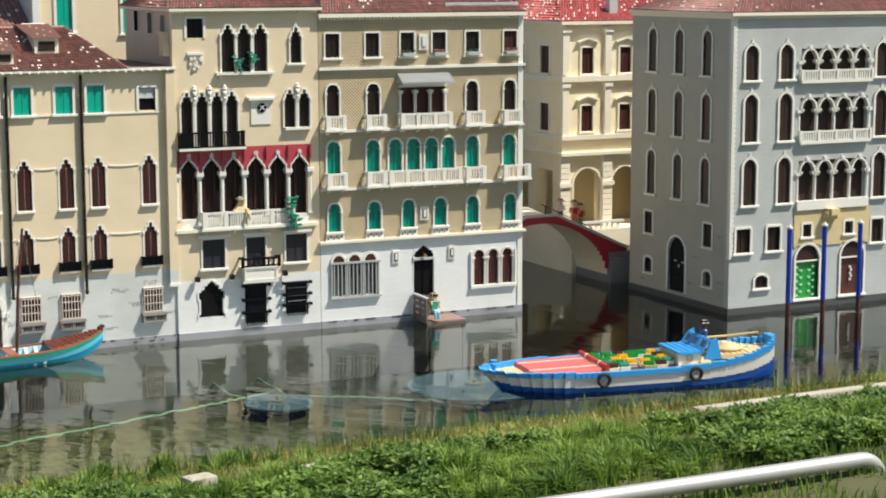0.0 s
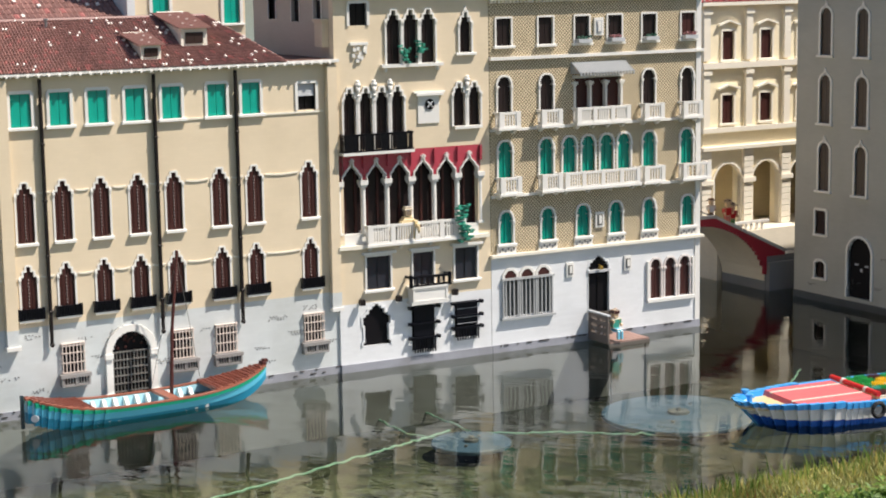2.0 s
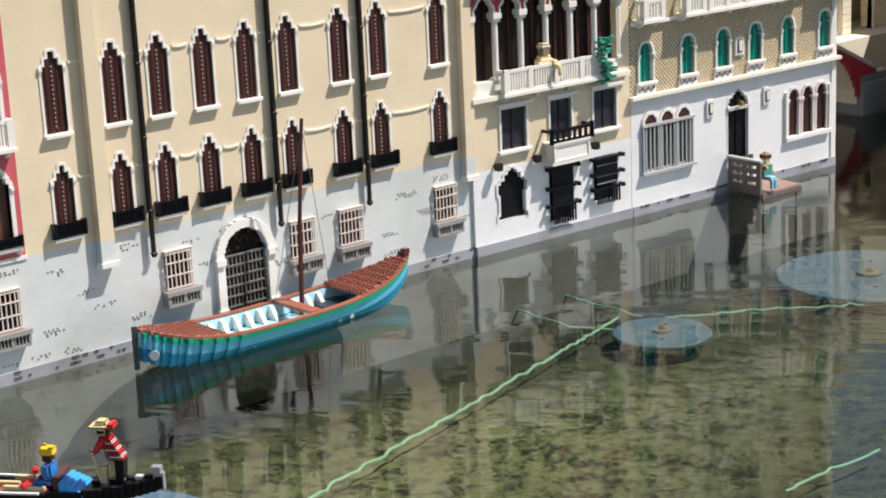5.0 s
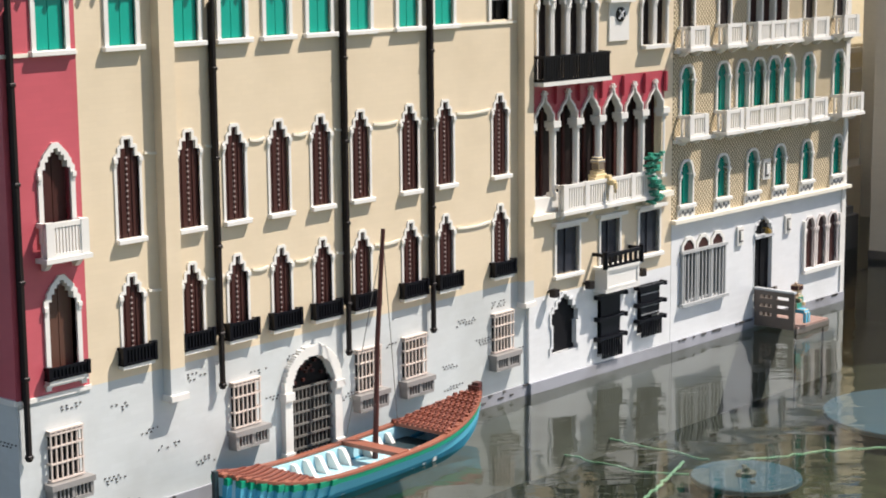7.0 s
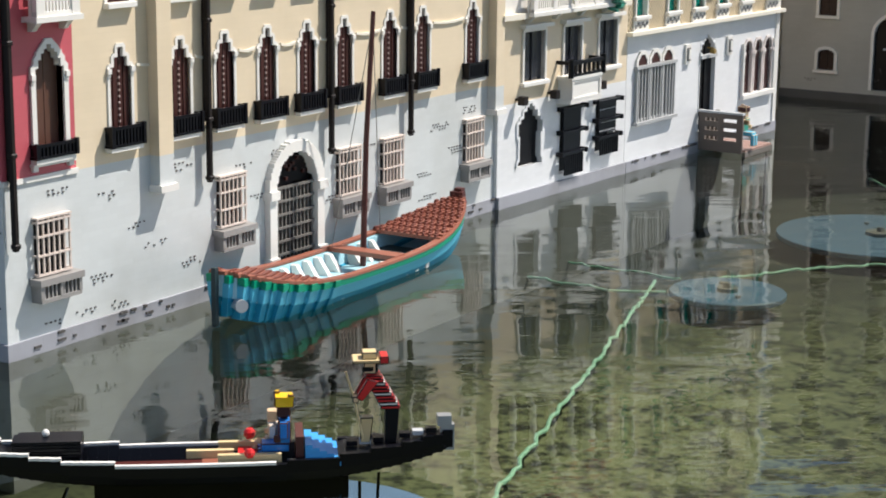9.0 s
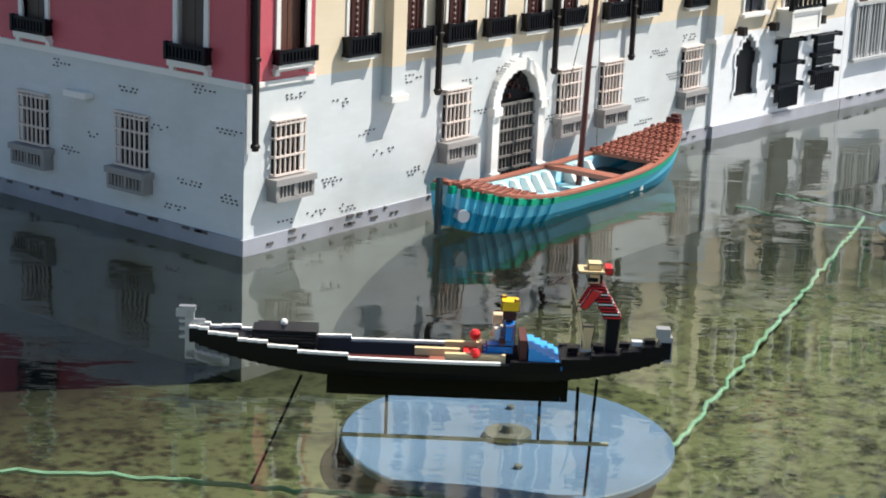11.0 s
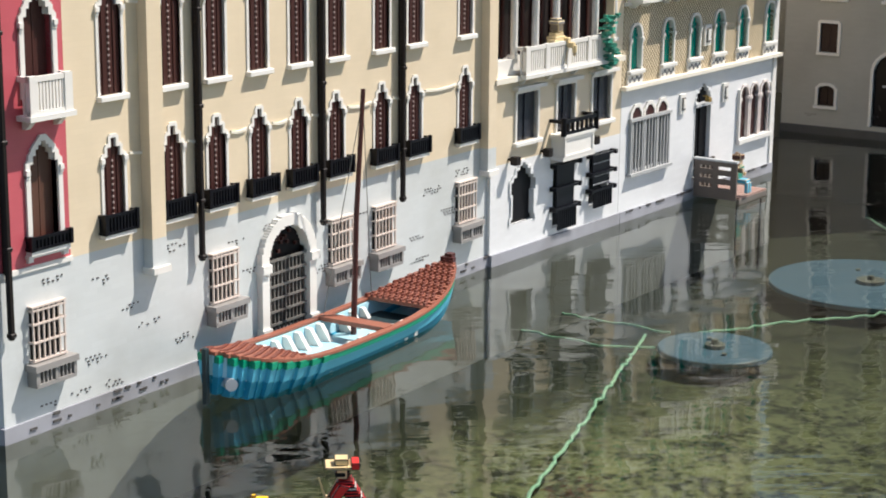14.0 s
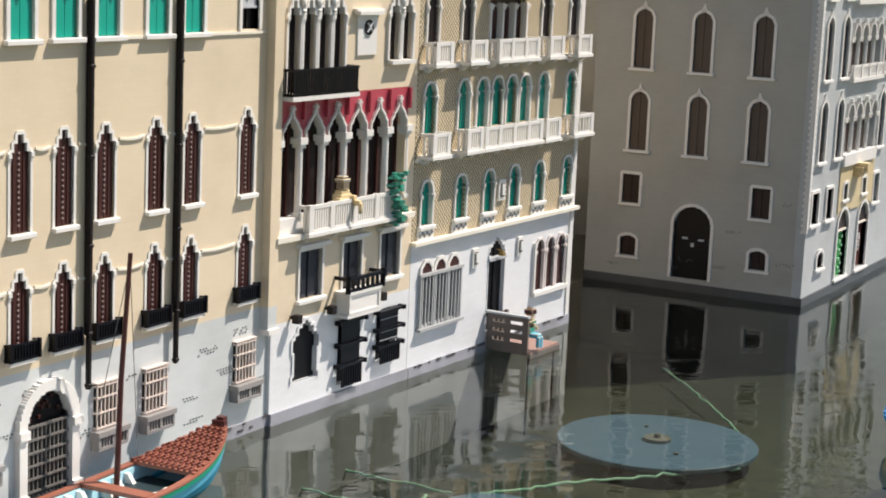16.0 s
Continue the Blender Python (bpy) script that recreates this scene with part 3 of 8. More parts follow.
def pierced(s, x0, x1, z0, z1, holes, thick=0.03, y0=0.0):
    """A wall slab that looks along -y, with openings right through it."""
    xs = sorted({x0, x1, *[v for h in holes for v in h[:2] if x0 < v < x1]})
    zs = sorted({z0, z1, *[v for h in holes for v in h[2:] if z0 < v < z1]})

    def solid_at(i, j):
        if not (0 <= i < len(xs) - 1 and 0 <= j < len(zs) - 1):
            return False
        cx, cz = (xs[i] + xs[i + 1]) / 2, (zs[j] + zs[j + 1]) / 2
        return not any(h[0] < cx < h[1] and h[2] < cz < h[3] for h in holes)

    ya, yb = y0, y0 + thick
    for i in range(len(xs) - 1):
        for j in range(len(zs) - 1):
            if not solid_at(i, j):
                continue
            a, b, c, d = xs[i], xs[i + 1], zs[j], zs[j + 1]
            s.quad((a, ya, c), (b, ya, c), (b, ya, d), (a, ya, d))
            s.quad((b, yb, c), (a, yb, c), (a, yb, d), (b, yb, d))
            if not solid_at(i - 1, j):
                s.quad((a, yb, c), (a, ya, c), (a, ya, d), (a, yb, d))
            if not solid_at(i + 1, j):
                s.quad((b, ya, c), (b, yb, c), (b, yb, d), (b, ya, d))
            if not solid_at(i, j - 1):
                s.quad((a, yb, c), (b, yb, c), (b, ya, c), (a, ya, c))
            if not solid_at(i, j + 1):
                s.quad((a, ya, d), (b, ya, d), (b, yb, d), (a, yb, d))
    return s


def hole(x, z, w, h):
    return (x - w / 2, x + w / 2, z, z + h)


def dentils(s, x0, x1, y0, y1, z0, z1, step=0.012, fill=0.55):
    n = int((x1 - x0) / step)
    for i in range(n):
        a = x0 + i * step
        s.box(a, a + step * fill, y0, y1, z0, z1)
    return s


def balustrade(parent, x, z, w, h, out, mat=WHITE, sections=1, name="balcony", label="", at=None, slits=5):
    """A balcony box on a facade: floor slab, rails, posts and balusters, open at the wall."""
    key = ("bal", round(w, 4), round(h, 4), out, mat.name, sections, slits)
    if key not in CACHE:
        slab = Solid().box(-w / 2 - 0.004, w / 2 + 0.004, -out - 0.004, 0, -0.008, 0)
        top = Solid().loft([[(x, y, h - 0.008), (x + dx, y + dy, h - 0.008), (x + dx, y + dy, h), (x, y, h)] for x, y, dx, dy in
                            ((-w / 2, 0, 0.006, 0), (-w / 2, -out, 0.006, 0.007), (w / 2, -out, -0.006, 0.007), (w / 2, 0, -0.006, 0))])
        foot = Solid().box(-w / 2, w / 2, -out, -out + 0.006, 0, 0.007)
        post = Solid().box(-0.008, 0.008, -out - 0.001, -out + 0.008, 0, h + 0.001)
        rod = Solid().box(-0.0022, 0.0022, -out + 0.001, -out + 0.005, 0.005, h - 0.006)
        side = Solid().box(-0.003, 0.003, -0.0025, 0.0025, 0, h - 0.008)
        brk = Solid().hexa([(-0.005, -out * 0.3, -0.022), (0.005, -out * 0.3, -0.022), (0.005, 0, -0.022), (-0.005, 0, -0.022)],
                           [(-0.005, -out * 0.8, -0.008), (0.005, -out * 0.8, -0.008), (0.005, 0, -0.008), (-0.005, 0, -0.008)])
        sw = w / sections
        places = [("rail", top.mesh("rail", mat), [(0, 0, 0)]), ("foot_rail", foot.mesh("foot_rail", mat), [(0, 0, 0)])]
        places.append(("post", post.mesh("post", mat), [(min(max(-w / 2 + i * sw, -w / 2 + 0.008), w / 2 - 0.008), 0, 0) for i in range(sections + 1)]))
        places.append(("baluster", rod.mesh("baluster", mat), [(-w / 2 + i * sw + 0.014 + (sw - 0.028) * (j + 0.5) / slits, 0, 0) for i in range(sections) for j in range(slits)]))
        places.append(("baluster", side.mesh("baluster", mat), [(sx * (w / 2 - 0.003), -out + 0.013 + i * 0.012, 0) for sx in (-1, 1) for i in range(max(1, int(out / 0.012) - 1))]))
        places.append(("bracket", brk.mesh("bracket", mat), [(c, 0, 0) for c in ([-w / 2 + 0.012, w / 2 - 0.012] if w < 0.12 else [(-0.5 + k / 3) * (w - 0.03) for k in range(4)])]))
        CACHE[key] = (slab.mesh("balcony", mat), places)
    m = Matrix.Translation((x, 0, z))
    body, places = CACHE[key]
    ob = part(name, body, None, parent, label, at @ m if at is not None else m)
    for kind, me, spots in places:
        for c in spots:
            part(kind, me, None, ob, "", c)
    return ob


def planter_rail(parent, x, z, w=0.076, h=0.032, out=0.015, at=None, legs=False):
    """The low black iron balcony in front of a window, on a pale slab."""
    key = ("planter", w, h, out, legs)
    if key not in CACHE:
        top = Solid()
        for z0, z1 in ((h - 0.005, h), (0.0, 0.004)):
            top.box(-w / 2, w / 2, -out, -out + 0.003, z0, z1)
            for sx in (-1, 1):
                a, b = sorted((sx * w / 2, sx * (w / 2 - 0.004)))
                top.box(a, b, -out + 0.003, 0, z0, z1)
        top.box(-w / 2 + 0.002, w / 2 - 0.002, -out + 0.003, -out + 0.005, 0.002, h - 0.004)
        for sx in (-1, 1):
            a, b = sorted((sx * (w / 2 - 0.002), sx * (w / 2 - 0.0035)))
            top.box(a, b, -out + 0.005, 0, 0.002, h - 0.004)
        bar = Solid().box(-0.0018, 0.0018, -out + 0.0005, -out + 0.003, 0.003, h - 0.004).mesh("bar", BLACK)
        post = Solid().box(-0.003, 0.003, -out - 0.002, -out + 0.004, 0, h + 0.002).mesh("post", BLACK)
        t = Solid()
        t.box(-w / 2 + 0.002, w / 2 - 0.002, -out + 0.002, 0, -0.007, 0)
        if legs:
            t.box(-w / 2 - 0.001, w / 2 + 0.001, -out + 0.005, 0, -0.011, -0.007)
            for sx in (-1, 1):
                t.box(sx * (w / 2 - 0.006) - 0.005, sx * (w / 2 - 0.006) + 0.005, -out + 0.008, 0, -0.018, -0.011)
        CACHE[key] = (top.mesh("railing", BLACK), t.mesh("slab", WHITE), bar, post)
    a, b, bar, post = CACHE[key]
    m = Matrix.Translation((x, 0, z))
    ob = part("balcony", a, None, parent, "", at @ m if at is not None else m)
    part("slab", b, None, ob, "pale slab")
    n = max(6, round(w / 0.0085))
    for i in range(n):
        part("bar", bar, None, ob, "", (-w / 2 + 0.008 + i * (w - 0.016) / (n - 1), 0, 0))
    for sx in (-1, 1):
        part("post", post, None, ob, "", (sx * (w / 2 - 0.002), 0, 0))
    return ob


def cage_window(parent, x, z, w=0.066, h=0.085, at=None):
    """A barred ground-floor window: dark pane, tan bar cage and a grey shelf box below."""
    if "cage" not in CACHE:
        p = Solid()
        p.box(-w / 2, w / 2, 0.004, 0.010, 0, h)
        # dark backing paints the shade of the open gaps between shelf slats
        p.box(-w / 2 - 0.004, w / 2 + 0.006, -0.0075, -0.0005, -0.033, -0.011)
        s = Solid()
        rod = Solid().box(-0.0013, 0.0013, -0.010, -0.0072, 0, h).mesh("bar", CAGE)
        for zz in (0.002, h * 0.36, h * 0.7, h - 0.004):
            s.box(-w / 2 - 0.002, w / 2 + 0.002, -0.0112, -0.0080, zz - 0.0018, zz + 0.0013)
            for sx in (-1, 1):
                a, b = sorted((sx * w / 2, sx * (w / 2 + 0.003)))
                s.box(a, b, -0.0105, 0.002, zz - 0.0018, zz + 0.0013)
        s.box(-w / 2 - 0.003, w / 2 + 0.003, -0.0115, 0.0, h, h + 0.003)
        q = Solid()
        q.box(-w / 2 - 0.012, w / 2 + 0.014, -0.024, 0.0, -0.012, -0.002)
        q.box(-w / 2 - 0.008, w / 2 + 0.010, -0.021, 0.0, -0.038, -0.032)
        for c in (-w / 2 - 0.006, 0.001, w / 2 + 0.008):
            q.box(c - 0.003, c + 0.003, -0.021, -0.014, -0.033, -0.010)
        slat = Solid().box(-0.0015, 0.0015, -0.019, -0.015, -0.033, -0.010).mesh("slat", SHELF)
        for c in (-w / 2 - 0.0085, w / 2 + 0.0065):
            q.box(c, c + 0.004, -0.019, 0.0, -0.033, -0.010)
        CACHE["cage"] = (p.mesh("pane", DARK_PANE), s.mesh("bars", CAGE), q.mesh("shelf", SHELF), rod, slat)
    a, b, c, rod, slat = CACHE["cage"]
    m = Matrix.Translation((x, 0, z))
    ob = part("barred_window", a, None, parent, "dark barred window with a shelf box", at @ m if at is not None else m)
    part("bar_cage", b, None, ob, "tan bar cage")
    part("shelf_box", c, None, ob, "grey slatted shelf box")
    for i in range(9):
        part("slat", slat, None, ob, "", (-w / 2 + i * w / 8, 0, 0))
    for i in range(7):
        part("bar", rod, None, ob, "", (-w / 2 + i * w / 6, 0, 0))
    return ob


def marks(s, spots, seed=3, y=-0.0012):
    """Clusters of small weathered bricks that show through plaster, row over row."""
    rnd = random.Random(seed)
    for x, z in spots:
        rows, wide = rnd.choice((2, 3, 3)), rnd.choice((4, 5, 5, 6))
        for r in range(rows):
            n = wide - abs(r - rows // 2) * rnd.choice((0, 1, 2))
            shift = rnd.uniform(-0.006, 0.006)
            for k in range(n):
                if rnd.random() < 0.78:
                    a = x + shift + (k - n / 2) * 0.0100 + (0.0050 if r % 2 else 0)
                    zz = z + (r - rows / 2) * 0.0056
                    s.box(a, a + rnd.uniform(0.0028, 0.0046), y, 0.002, zz, zz + 0.0025)
    return s


def tile_roof(parent, corners, courses, mat, flecks, seed, name="roof", across=0.011):
    """Roof slope between eave left, eave right, ridge right, ridge left: overlapping courses of small tiles."""
    el, er, rr, rl = [Vector(c) for c in corners]
    rnd = random.Random(seed)
    nrm = (er - el).cross(rl - el).normalized()
    if nrm.z < 0:
        nrm = -nrm
    s = Solid()
    under = 0.004
    lo = [p - nrm * under for p in (el, er, rr, rl)]
    s.hexa([tuple(p - nrm * 0.004) for p in lo], [tuple(p) for p in lo])
    f = Solid()
    for i in range(courses):
        t0, t1 = i / courses, min(1.0, (i + 1.25) / courses)
        a0, b0 = el.lerp(rl, t0), er.lerp(rr, t0)
        full = (el.lerp(rl, t1), er.lerp(rr, t1))
        n = max(1, int((b0 - a0).length / across))
        for j in range(n):
            s.slot = 1 if rnd.random() < 0.09 else 0
            u0, u1 = j / n, (j + 0.9) / n
            a1, b1 = full
            p, q, r, w = a0.lerp(b0, u0), a0.lerp(b0, u1), a1.lerp(b1, u1), a1.lerp(b1, u0)
            up0, up1 = nrm * 0.0042, nrm * 0.0005
            mid0, mid1 = (p + q) / 2 + nrm * 0.0075, (w + r) / 2 + nrm * 0.0035
            k = len(s.v)
            s.v += [tuple(p + up0 * 0.3), tuple(mid0), tuple(q + up0 * 0.3), tuple(w + up1), tuple(mid1), tuple(r + up1), tuple((p + q) / 2 - nrm * 0.004)]
            for face in ((0, 1, 4, 3), (1, 2, 5, 4), (0, 6, 1), (1, 6, 2)):
                s.f.append(tuple(k + v for v in face))
                s.k.append(s.slot)
            if rnd.random() < flecks * 0.55:
                p, q, w, r = p.lerp(q, 0.15), p.lerp(q, 0.78), w.lerp(r, 0.15), w.lerp(r, 0.78)
                p, q, w, r = p.lerp(w, 0.12), q.lerp(r, 0.12), p.lerp(w, 0.52), q.lerp(r, 0.52)
                f.hexa([tuple(c + nrm * 0.001) for c in (p, q, r, w)], [tuple(c + nrm * 0.0092) for c in (p, q, r, w)])
    ob = part(name, s.mesh(name, mat, ROOF_ROSE), None, parent)
    tagged(ob, kind="stuff")
    if f.f:
        o2 = part("pale_tiles", f, ROOF_FLECK, ob, "pale scattered roof tiles")
        tagged(o2, kind="stuff")
    return ob


def roof_core(parent, x0, x1, y0, y1, z, rx0, rx1, ry, rz, mat):
    """The plain body of a hipped roof under its tiles."""
    v = [(x0, y0, z), (x1, y0, z), (x1, y1, z), (x0, y1, z), (rx0, ry, rz), (rx1, ry, rz)]
    s = Solid()
    s.v = v
    s.f = [(3, 2, 1, 0), (0, 1, 5, 4), (1, 2, 5), (2, 3, 4, 5), (3, 0, 4)]
    s.k = [0] * 5
    return part("roof_core", s, mat, parent, "plain back of the tiled roof")


def figure(name, label, at, top, legs, hat=None, brim=True, skin=SKIN, seated=False, arm_up=False, scale=1.0):
    """A small brick-built doll, one plain mesh."""
    s = Solid()
    mats = [skin, top, legs, hat or skin]
    s.slot = 2
    if seated:
        s.box(-0.010, 0.010, -0.026, 0.006, 0.0, 0.010).box(-0.010, -0.002, -0.030, -0.022, -0.020, 0.004).box(0.002, 0.010, -0.030, -0.022, -0.020, 0.004)
        z = 0.010
    else:
        s.box(-0.010, -0.001, -0.005, 0.006, 0.0, 0.036).box(0.001, 0.010, -0.005, 0.006, 0.0, 0.036)
        z = 0.036
    s.slot = 1
    s.hexa([(-0.011, -0.007, z), (0.011, -0.007, z), (0.011, 0.007, z), (-0.011, 0.007, z)],
           [(-0.014, -0.007, z + 0.027), (0.014, -0.007, z + 0.027), (0.014, 0.007, z + 0.027), (-0.014, 0.007, z + 0.027)])
    for sx in (-1, 1):
        a, b = sorted((sx * 0.014, sx * 0.020))
        s.slot = 1
        if arm_up and sx == -1:
            s.box(a, b, -0.020, 0.004, z + 0.016, z + 0.026)
        else:
            s.box(a, b, -0.006, 0.004, z + 0.008, z + 0.027)
        s.slot = 0
        s.box(a, b, -0.022 if arm_up and sx == -1 else -0.012, -0.004, z + 0.004 if not (arm_up and sx == -1) else z + 0.018, z + 0.012 if not (arm_up and sx == -1) else z + 0.026)
    s.slot = 0
    s.box(-0.004, 0.004, -0.004, 0.004, z + 0.027, z + 0.030)
    s.box(-0.008, 0.008, -0.008, 0.007, z + 0.030, z + 0.045)
    s.slot = 3
    if hat is not None:
        if brim:
            s.box(-0.014, 0.014, -0.014, 0.013, z + 0.045, z + 0.048).box(-0.008, 0.008, -0.008, 0.008, z + 0.048, z + 0.055)
        else:
            s.box(-0.0105, 0.0105, -0.0105, 0.0105, z + 0.041, z + 0.053).box(-0.0105, -0.004, -0.0105, -0.004, z + 0.053, z + 0.056).box(0.004, 0.0105, 0.004, 0.0105, z + 0.053, z + 0.056)
    me = soften(s.mesh(name, *mats), 0.0012, 1)
    ob = new(name, me)
    ob.matrix_basis = at @ Matrix.Scale(scale, 4)
    return tagged(ob, label, "figurine", "brick-built figures")


# ---------------------------------------------------------------- ground and water
def terrain(x, y):
    """Height of the land: canal basin, bank on the near side, flat beyond."""
    if y > -1.62:
        return -0.20
    t = min(1.0, (-1.62 - y) / 0.12)
    z = -0.20 + 0.23 * t
    t = min(1.0, max(0.0, (-1.74 - y) / 0.9))
    z += 0.13 * t * t * (3 - 2 * t)
    return z + 0.012 * noise.noise((x * 3, y * 3, 0.3)) * (1 if y < -1.75 else 0)


def build_ground():
    xs = [-400, -60, -20, -8] + [-4 + 0.16 * i for i in range(64)] + [7, 10, 20, 60, 400]
    ys = [-400, -60, -20, -10] + [-6 + 0.2 * i for i in range(19)] + [-2.3 + 0.06 * i for i in range(12)] + [-1.6, -1.0, 0, 1, 3, 8, 20, 60, 400]
    v = [(x, y, terrain(x, y)) for y in ys for x in xs]
    n = len(xs)
    f = [(j * n + i, j * n + i + 1, (j + 1) * n + i + 1, (j + 1) * n + i) for j in range(len(ys) - 1) for i in range(n - 1)]
    me = bpy.data.meshes.new("ground")
    me.from_pydata(v, [], f)
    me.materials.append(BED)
    me.materials.append(SOIL)
    me.polygons.foreach_set("material_index", [1 if all(v[q][2] > 0.0 for q in fc) else 0 for fc in f])
    tagged(new("ground", me), "olive silt canal bed and earth bank", "ground", kind="structure")
    w = Solid()
    w.quad((-60, -1.9, 0), (60, -1.9, 0), (60, 60, 0), (-60, 60, 0))
    tagged(new("water", w.mesh("water", WATER)), "clear shallow olive canal water with ripples", "water", kind="structure")


build_ground()

# ---------------------------------------------------------------- long cream palace with the red corner
palace = thing("palace", "long cream brick-built palace with red corner and tiled roof", "building", "canal buildings")
ARCH_X = [0.254, 0.394, 0.506, 0.620, 0.733, 0.846, 0.993, 1.106, 1.290]
SHUT_X = [0.101, 0.252, 0.395, 0.509, 0.622, 0.735, 0.848, 0.992, 1.103]
CAGE_X = [0.092, 0.513, 0.853, 0.995, 1.292]
WU, HU, ZU = 0.050, 0.170, 0.505
WL, HL, ZL = 0.047, 0.137, 0.300


def build_palace():
    holes = [hole(x, ZU, WU, HU) for x in ARCH_X] + [hole(x, ZL, WL, HL) for x in ARCH_X]
    holes += [hole(x, 0.834, 0.060, 0.094) for x in SHUT_X] + [(1.259, 1.319, 0.836, 0.916)]
    red_holes = [hole(0.100, 0.520, 0.058, 0.154), hole(0.101, 0.298, 0.058, 0.156), hole(0.101, 0.834, 0.060, 0.094)]
    s = pierced(Solid(), 0.153, 1.386, 0.262, 0.972, [h for h in holes if h[0] > 0.16])
    part("wall", s, CREAM, palace)
    s = pierced(Solid(), 0.0, 0.153, 0.262, 0.972, red_holes)
    part("wall", s, RED_WALL, palace, "red brick wall")
    low = [hole(x, 0.117, 0.066, 0.083) for x in CAGE_X] + [(0.630, 0.748, 0.026, 0.218)]
    s = pierced(Solid(), 0.0, 1.386, 0.026, 0.262, low)
    part("wall", s, GREYWHITE, palace, "grey-white lower wall")
    # side of the red corner, towards the side canal
    side = Matrix.Rotation(radians(-90), 4, 'Z')
    side_holes = [hole(-y, z, 0.058, h) for y in (0.113, 0.480) for z, h in ((0.292, 0.160), (0.550, 0.146))]
    s = pierced(Solid(), -0.90, -0.03, 0.262, 0.972, side_holes)
    part("wall", s, RED_WALL, palace, "red side wall", side)
    s = pierced(Solid(), -0.90, -0.03, 0.026, 0.262, [hole(-0.243, 0.100, 0.066, 0.083), hole(-0.483, 0.098, 0.066, 0.083)])
    part("wall", s, GREYWHITE, palace, "grey-white side wall", side)
    s = Solid().box(0.03, 1.386, 0.87, 0.90, 0.0, 0.972).box(1.36, 1.384, 0.031, 0.869, 0.0, 0.972)
    part("wall", s, BROWN_WALL, palace)
    # plinth at the water
    s = Solid().box(-0.005, 1.386, -0.005, 0.03, -0.20, 0.026).box(-0.005, 0.03, 0.03, 0.90, -0.20, 0.026)
    part("plinth", s, PLINTH, palace)
    for x in ARCH_X:
        window(palace, "ogee", x, ZU, WU, HU, BROWN_SHUTTER, dots=True, leaves=2, infill=CREAM, edge=1.2, proud=0.002, deep=0.0085, ledge=0.002)
        window(palace, "ogee", x, ZL, WL, HL, BROWN_SHUTTER, dots=True, leaves=2, infill=CREAM, sill=False, edge=1.2, proud=0.002, deep=0.0085)
        planter_rail(palace, x, 0.286)
    for x in SHUT_X:
        window(palace, "rect", x, 0.834, 0.060, 0.094, TEAL, leaves=2, edge=2, proud=0.004, deep=0.008)
    w = window(palace, "rect", 1.289, 0.836, 0.060, 0.080, DARK_PANE, edge=2, proud=0.004, sill=False)
    part("blind", Solid().box(-0.028, 0.028, 0.004, 0.010, 0.046, 0.078).box(-0.028, 0.028, 0.001, 0.010, 0.042, 0.047), LIGHT_GREY, w, "half-lowered pale blind")
    # red corner windows
    red_window = dict(infill=RED_WALL, edge=2, rise=0.046, deep=0.015, proud=0.004, sill=False)
    side_window = dict(red_window, deep=0.012)
    window(palace, "stepped", 0.100, 0.520, 0.058, 0.154, BROWN_SHUTTER, leaves=2, **red_window)
    balustrade(palace, 0.100, 0.497, 0.088, 0.058, 0.026, sections=1, slits=9)
    window(palace, "stepped", 0.101, 0.298, 0.058, 0.156, plain("warm_shutter", (0.10, 0.045, 0.03), 0.4, 0.2), leaves=2, **red_window)
    planter_rail(palace, 0.101, 0.290, 0.086, 0.022, 0.014, legs=True)
    for y in (0.113, 0.480):
        window(palace, "stepped", -y, 0.292, 0.058, 0.160, GREY_SHUTTER, leaves=2, at=side, **side_window)
        window(palace, "stepped", -y, 0.550, 0.058, 0.146, GREY_SHUTTER, leaves=2, at=side, **side_window)
        planter_rail(palace, -y, 0.286, 0.088, 0.026, 0.015, at=side, legs=True)
    for x in CAGE_X:
        cage_window(palace, x, 0.117)
    for y in (0.243, 0.483):
        cage_window(palace, -y, 0.100, at=side)
    # string courses between the arched windows
    runs = [(0.797, 1.345, 0.826, 0.833), (0.0, 0.155, 0.824, 0.832)]
    for a, b in zip(ARCH_X, ARCH_X[1:]):
        for zz, w in ((0.643, WU), (0.402, WL)):
            runs.append((a + w / 2 + 0.012, b - w / 2 - 0.012, zz, zz + 0.006))
    for a, b, z0, z1 in runs:
        sag = 0.0035 if z0 < 0.8 else 0.0
        rings = []
        for i in range(9):
            x, z = a + (b - a) * i / 8, z0 + 0.001 + sag * ((i / 4 - 1) ** 2 - 0.4)
            rings.append([(x, -0.0035, z), (x, 0.0, z), (x, 0.0, z + z1 - z0 - 0.0015), (x, -0.0035, z + z1 - z0 - 0.0015)])
        part("string_course", Solid().loft(rings), IVORY, palace, "thin cream string course")
    part("band", Solid().box(-0.004, 0.0, 0.0, 0.90, 0.258, 0.268).box(0.0, 0.155, -0.003, 0.0, 0.258, 0.266), WHITE, palace, "pale band")
    # pilasters, the lower ends on small brackets
    for a, b in ((0.318, 0.352), (1.353, 1.385)):
        part("pilaster", Solid().box(a, b, -0.020, 0.0, 0.262, 0.968), CREAM, palace)
        part("pilaster", Solid().box(a, b, -0.020, 0.0, 0.215, 0.262), GREYWHITE, palace)
        part("bracket", Solid().box(a - 0.004, b + 0.004, -0.026, 0.0, 0.204, 0.215), WHITE, palace)
    part("bracket", Solid().box(-0.018, 0.0, 0.338, 0.392, 0.196, 0.206), WHITE, palace)
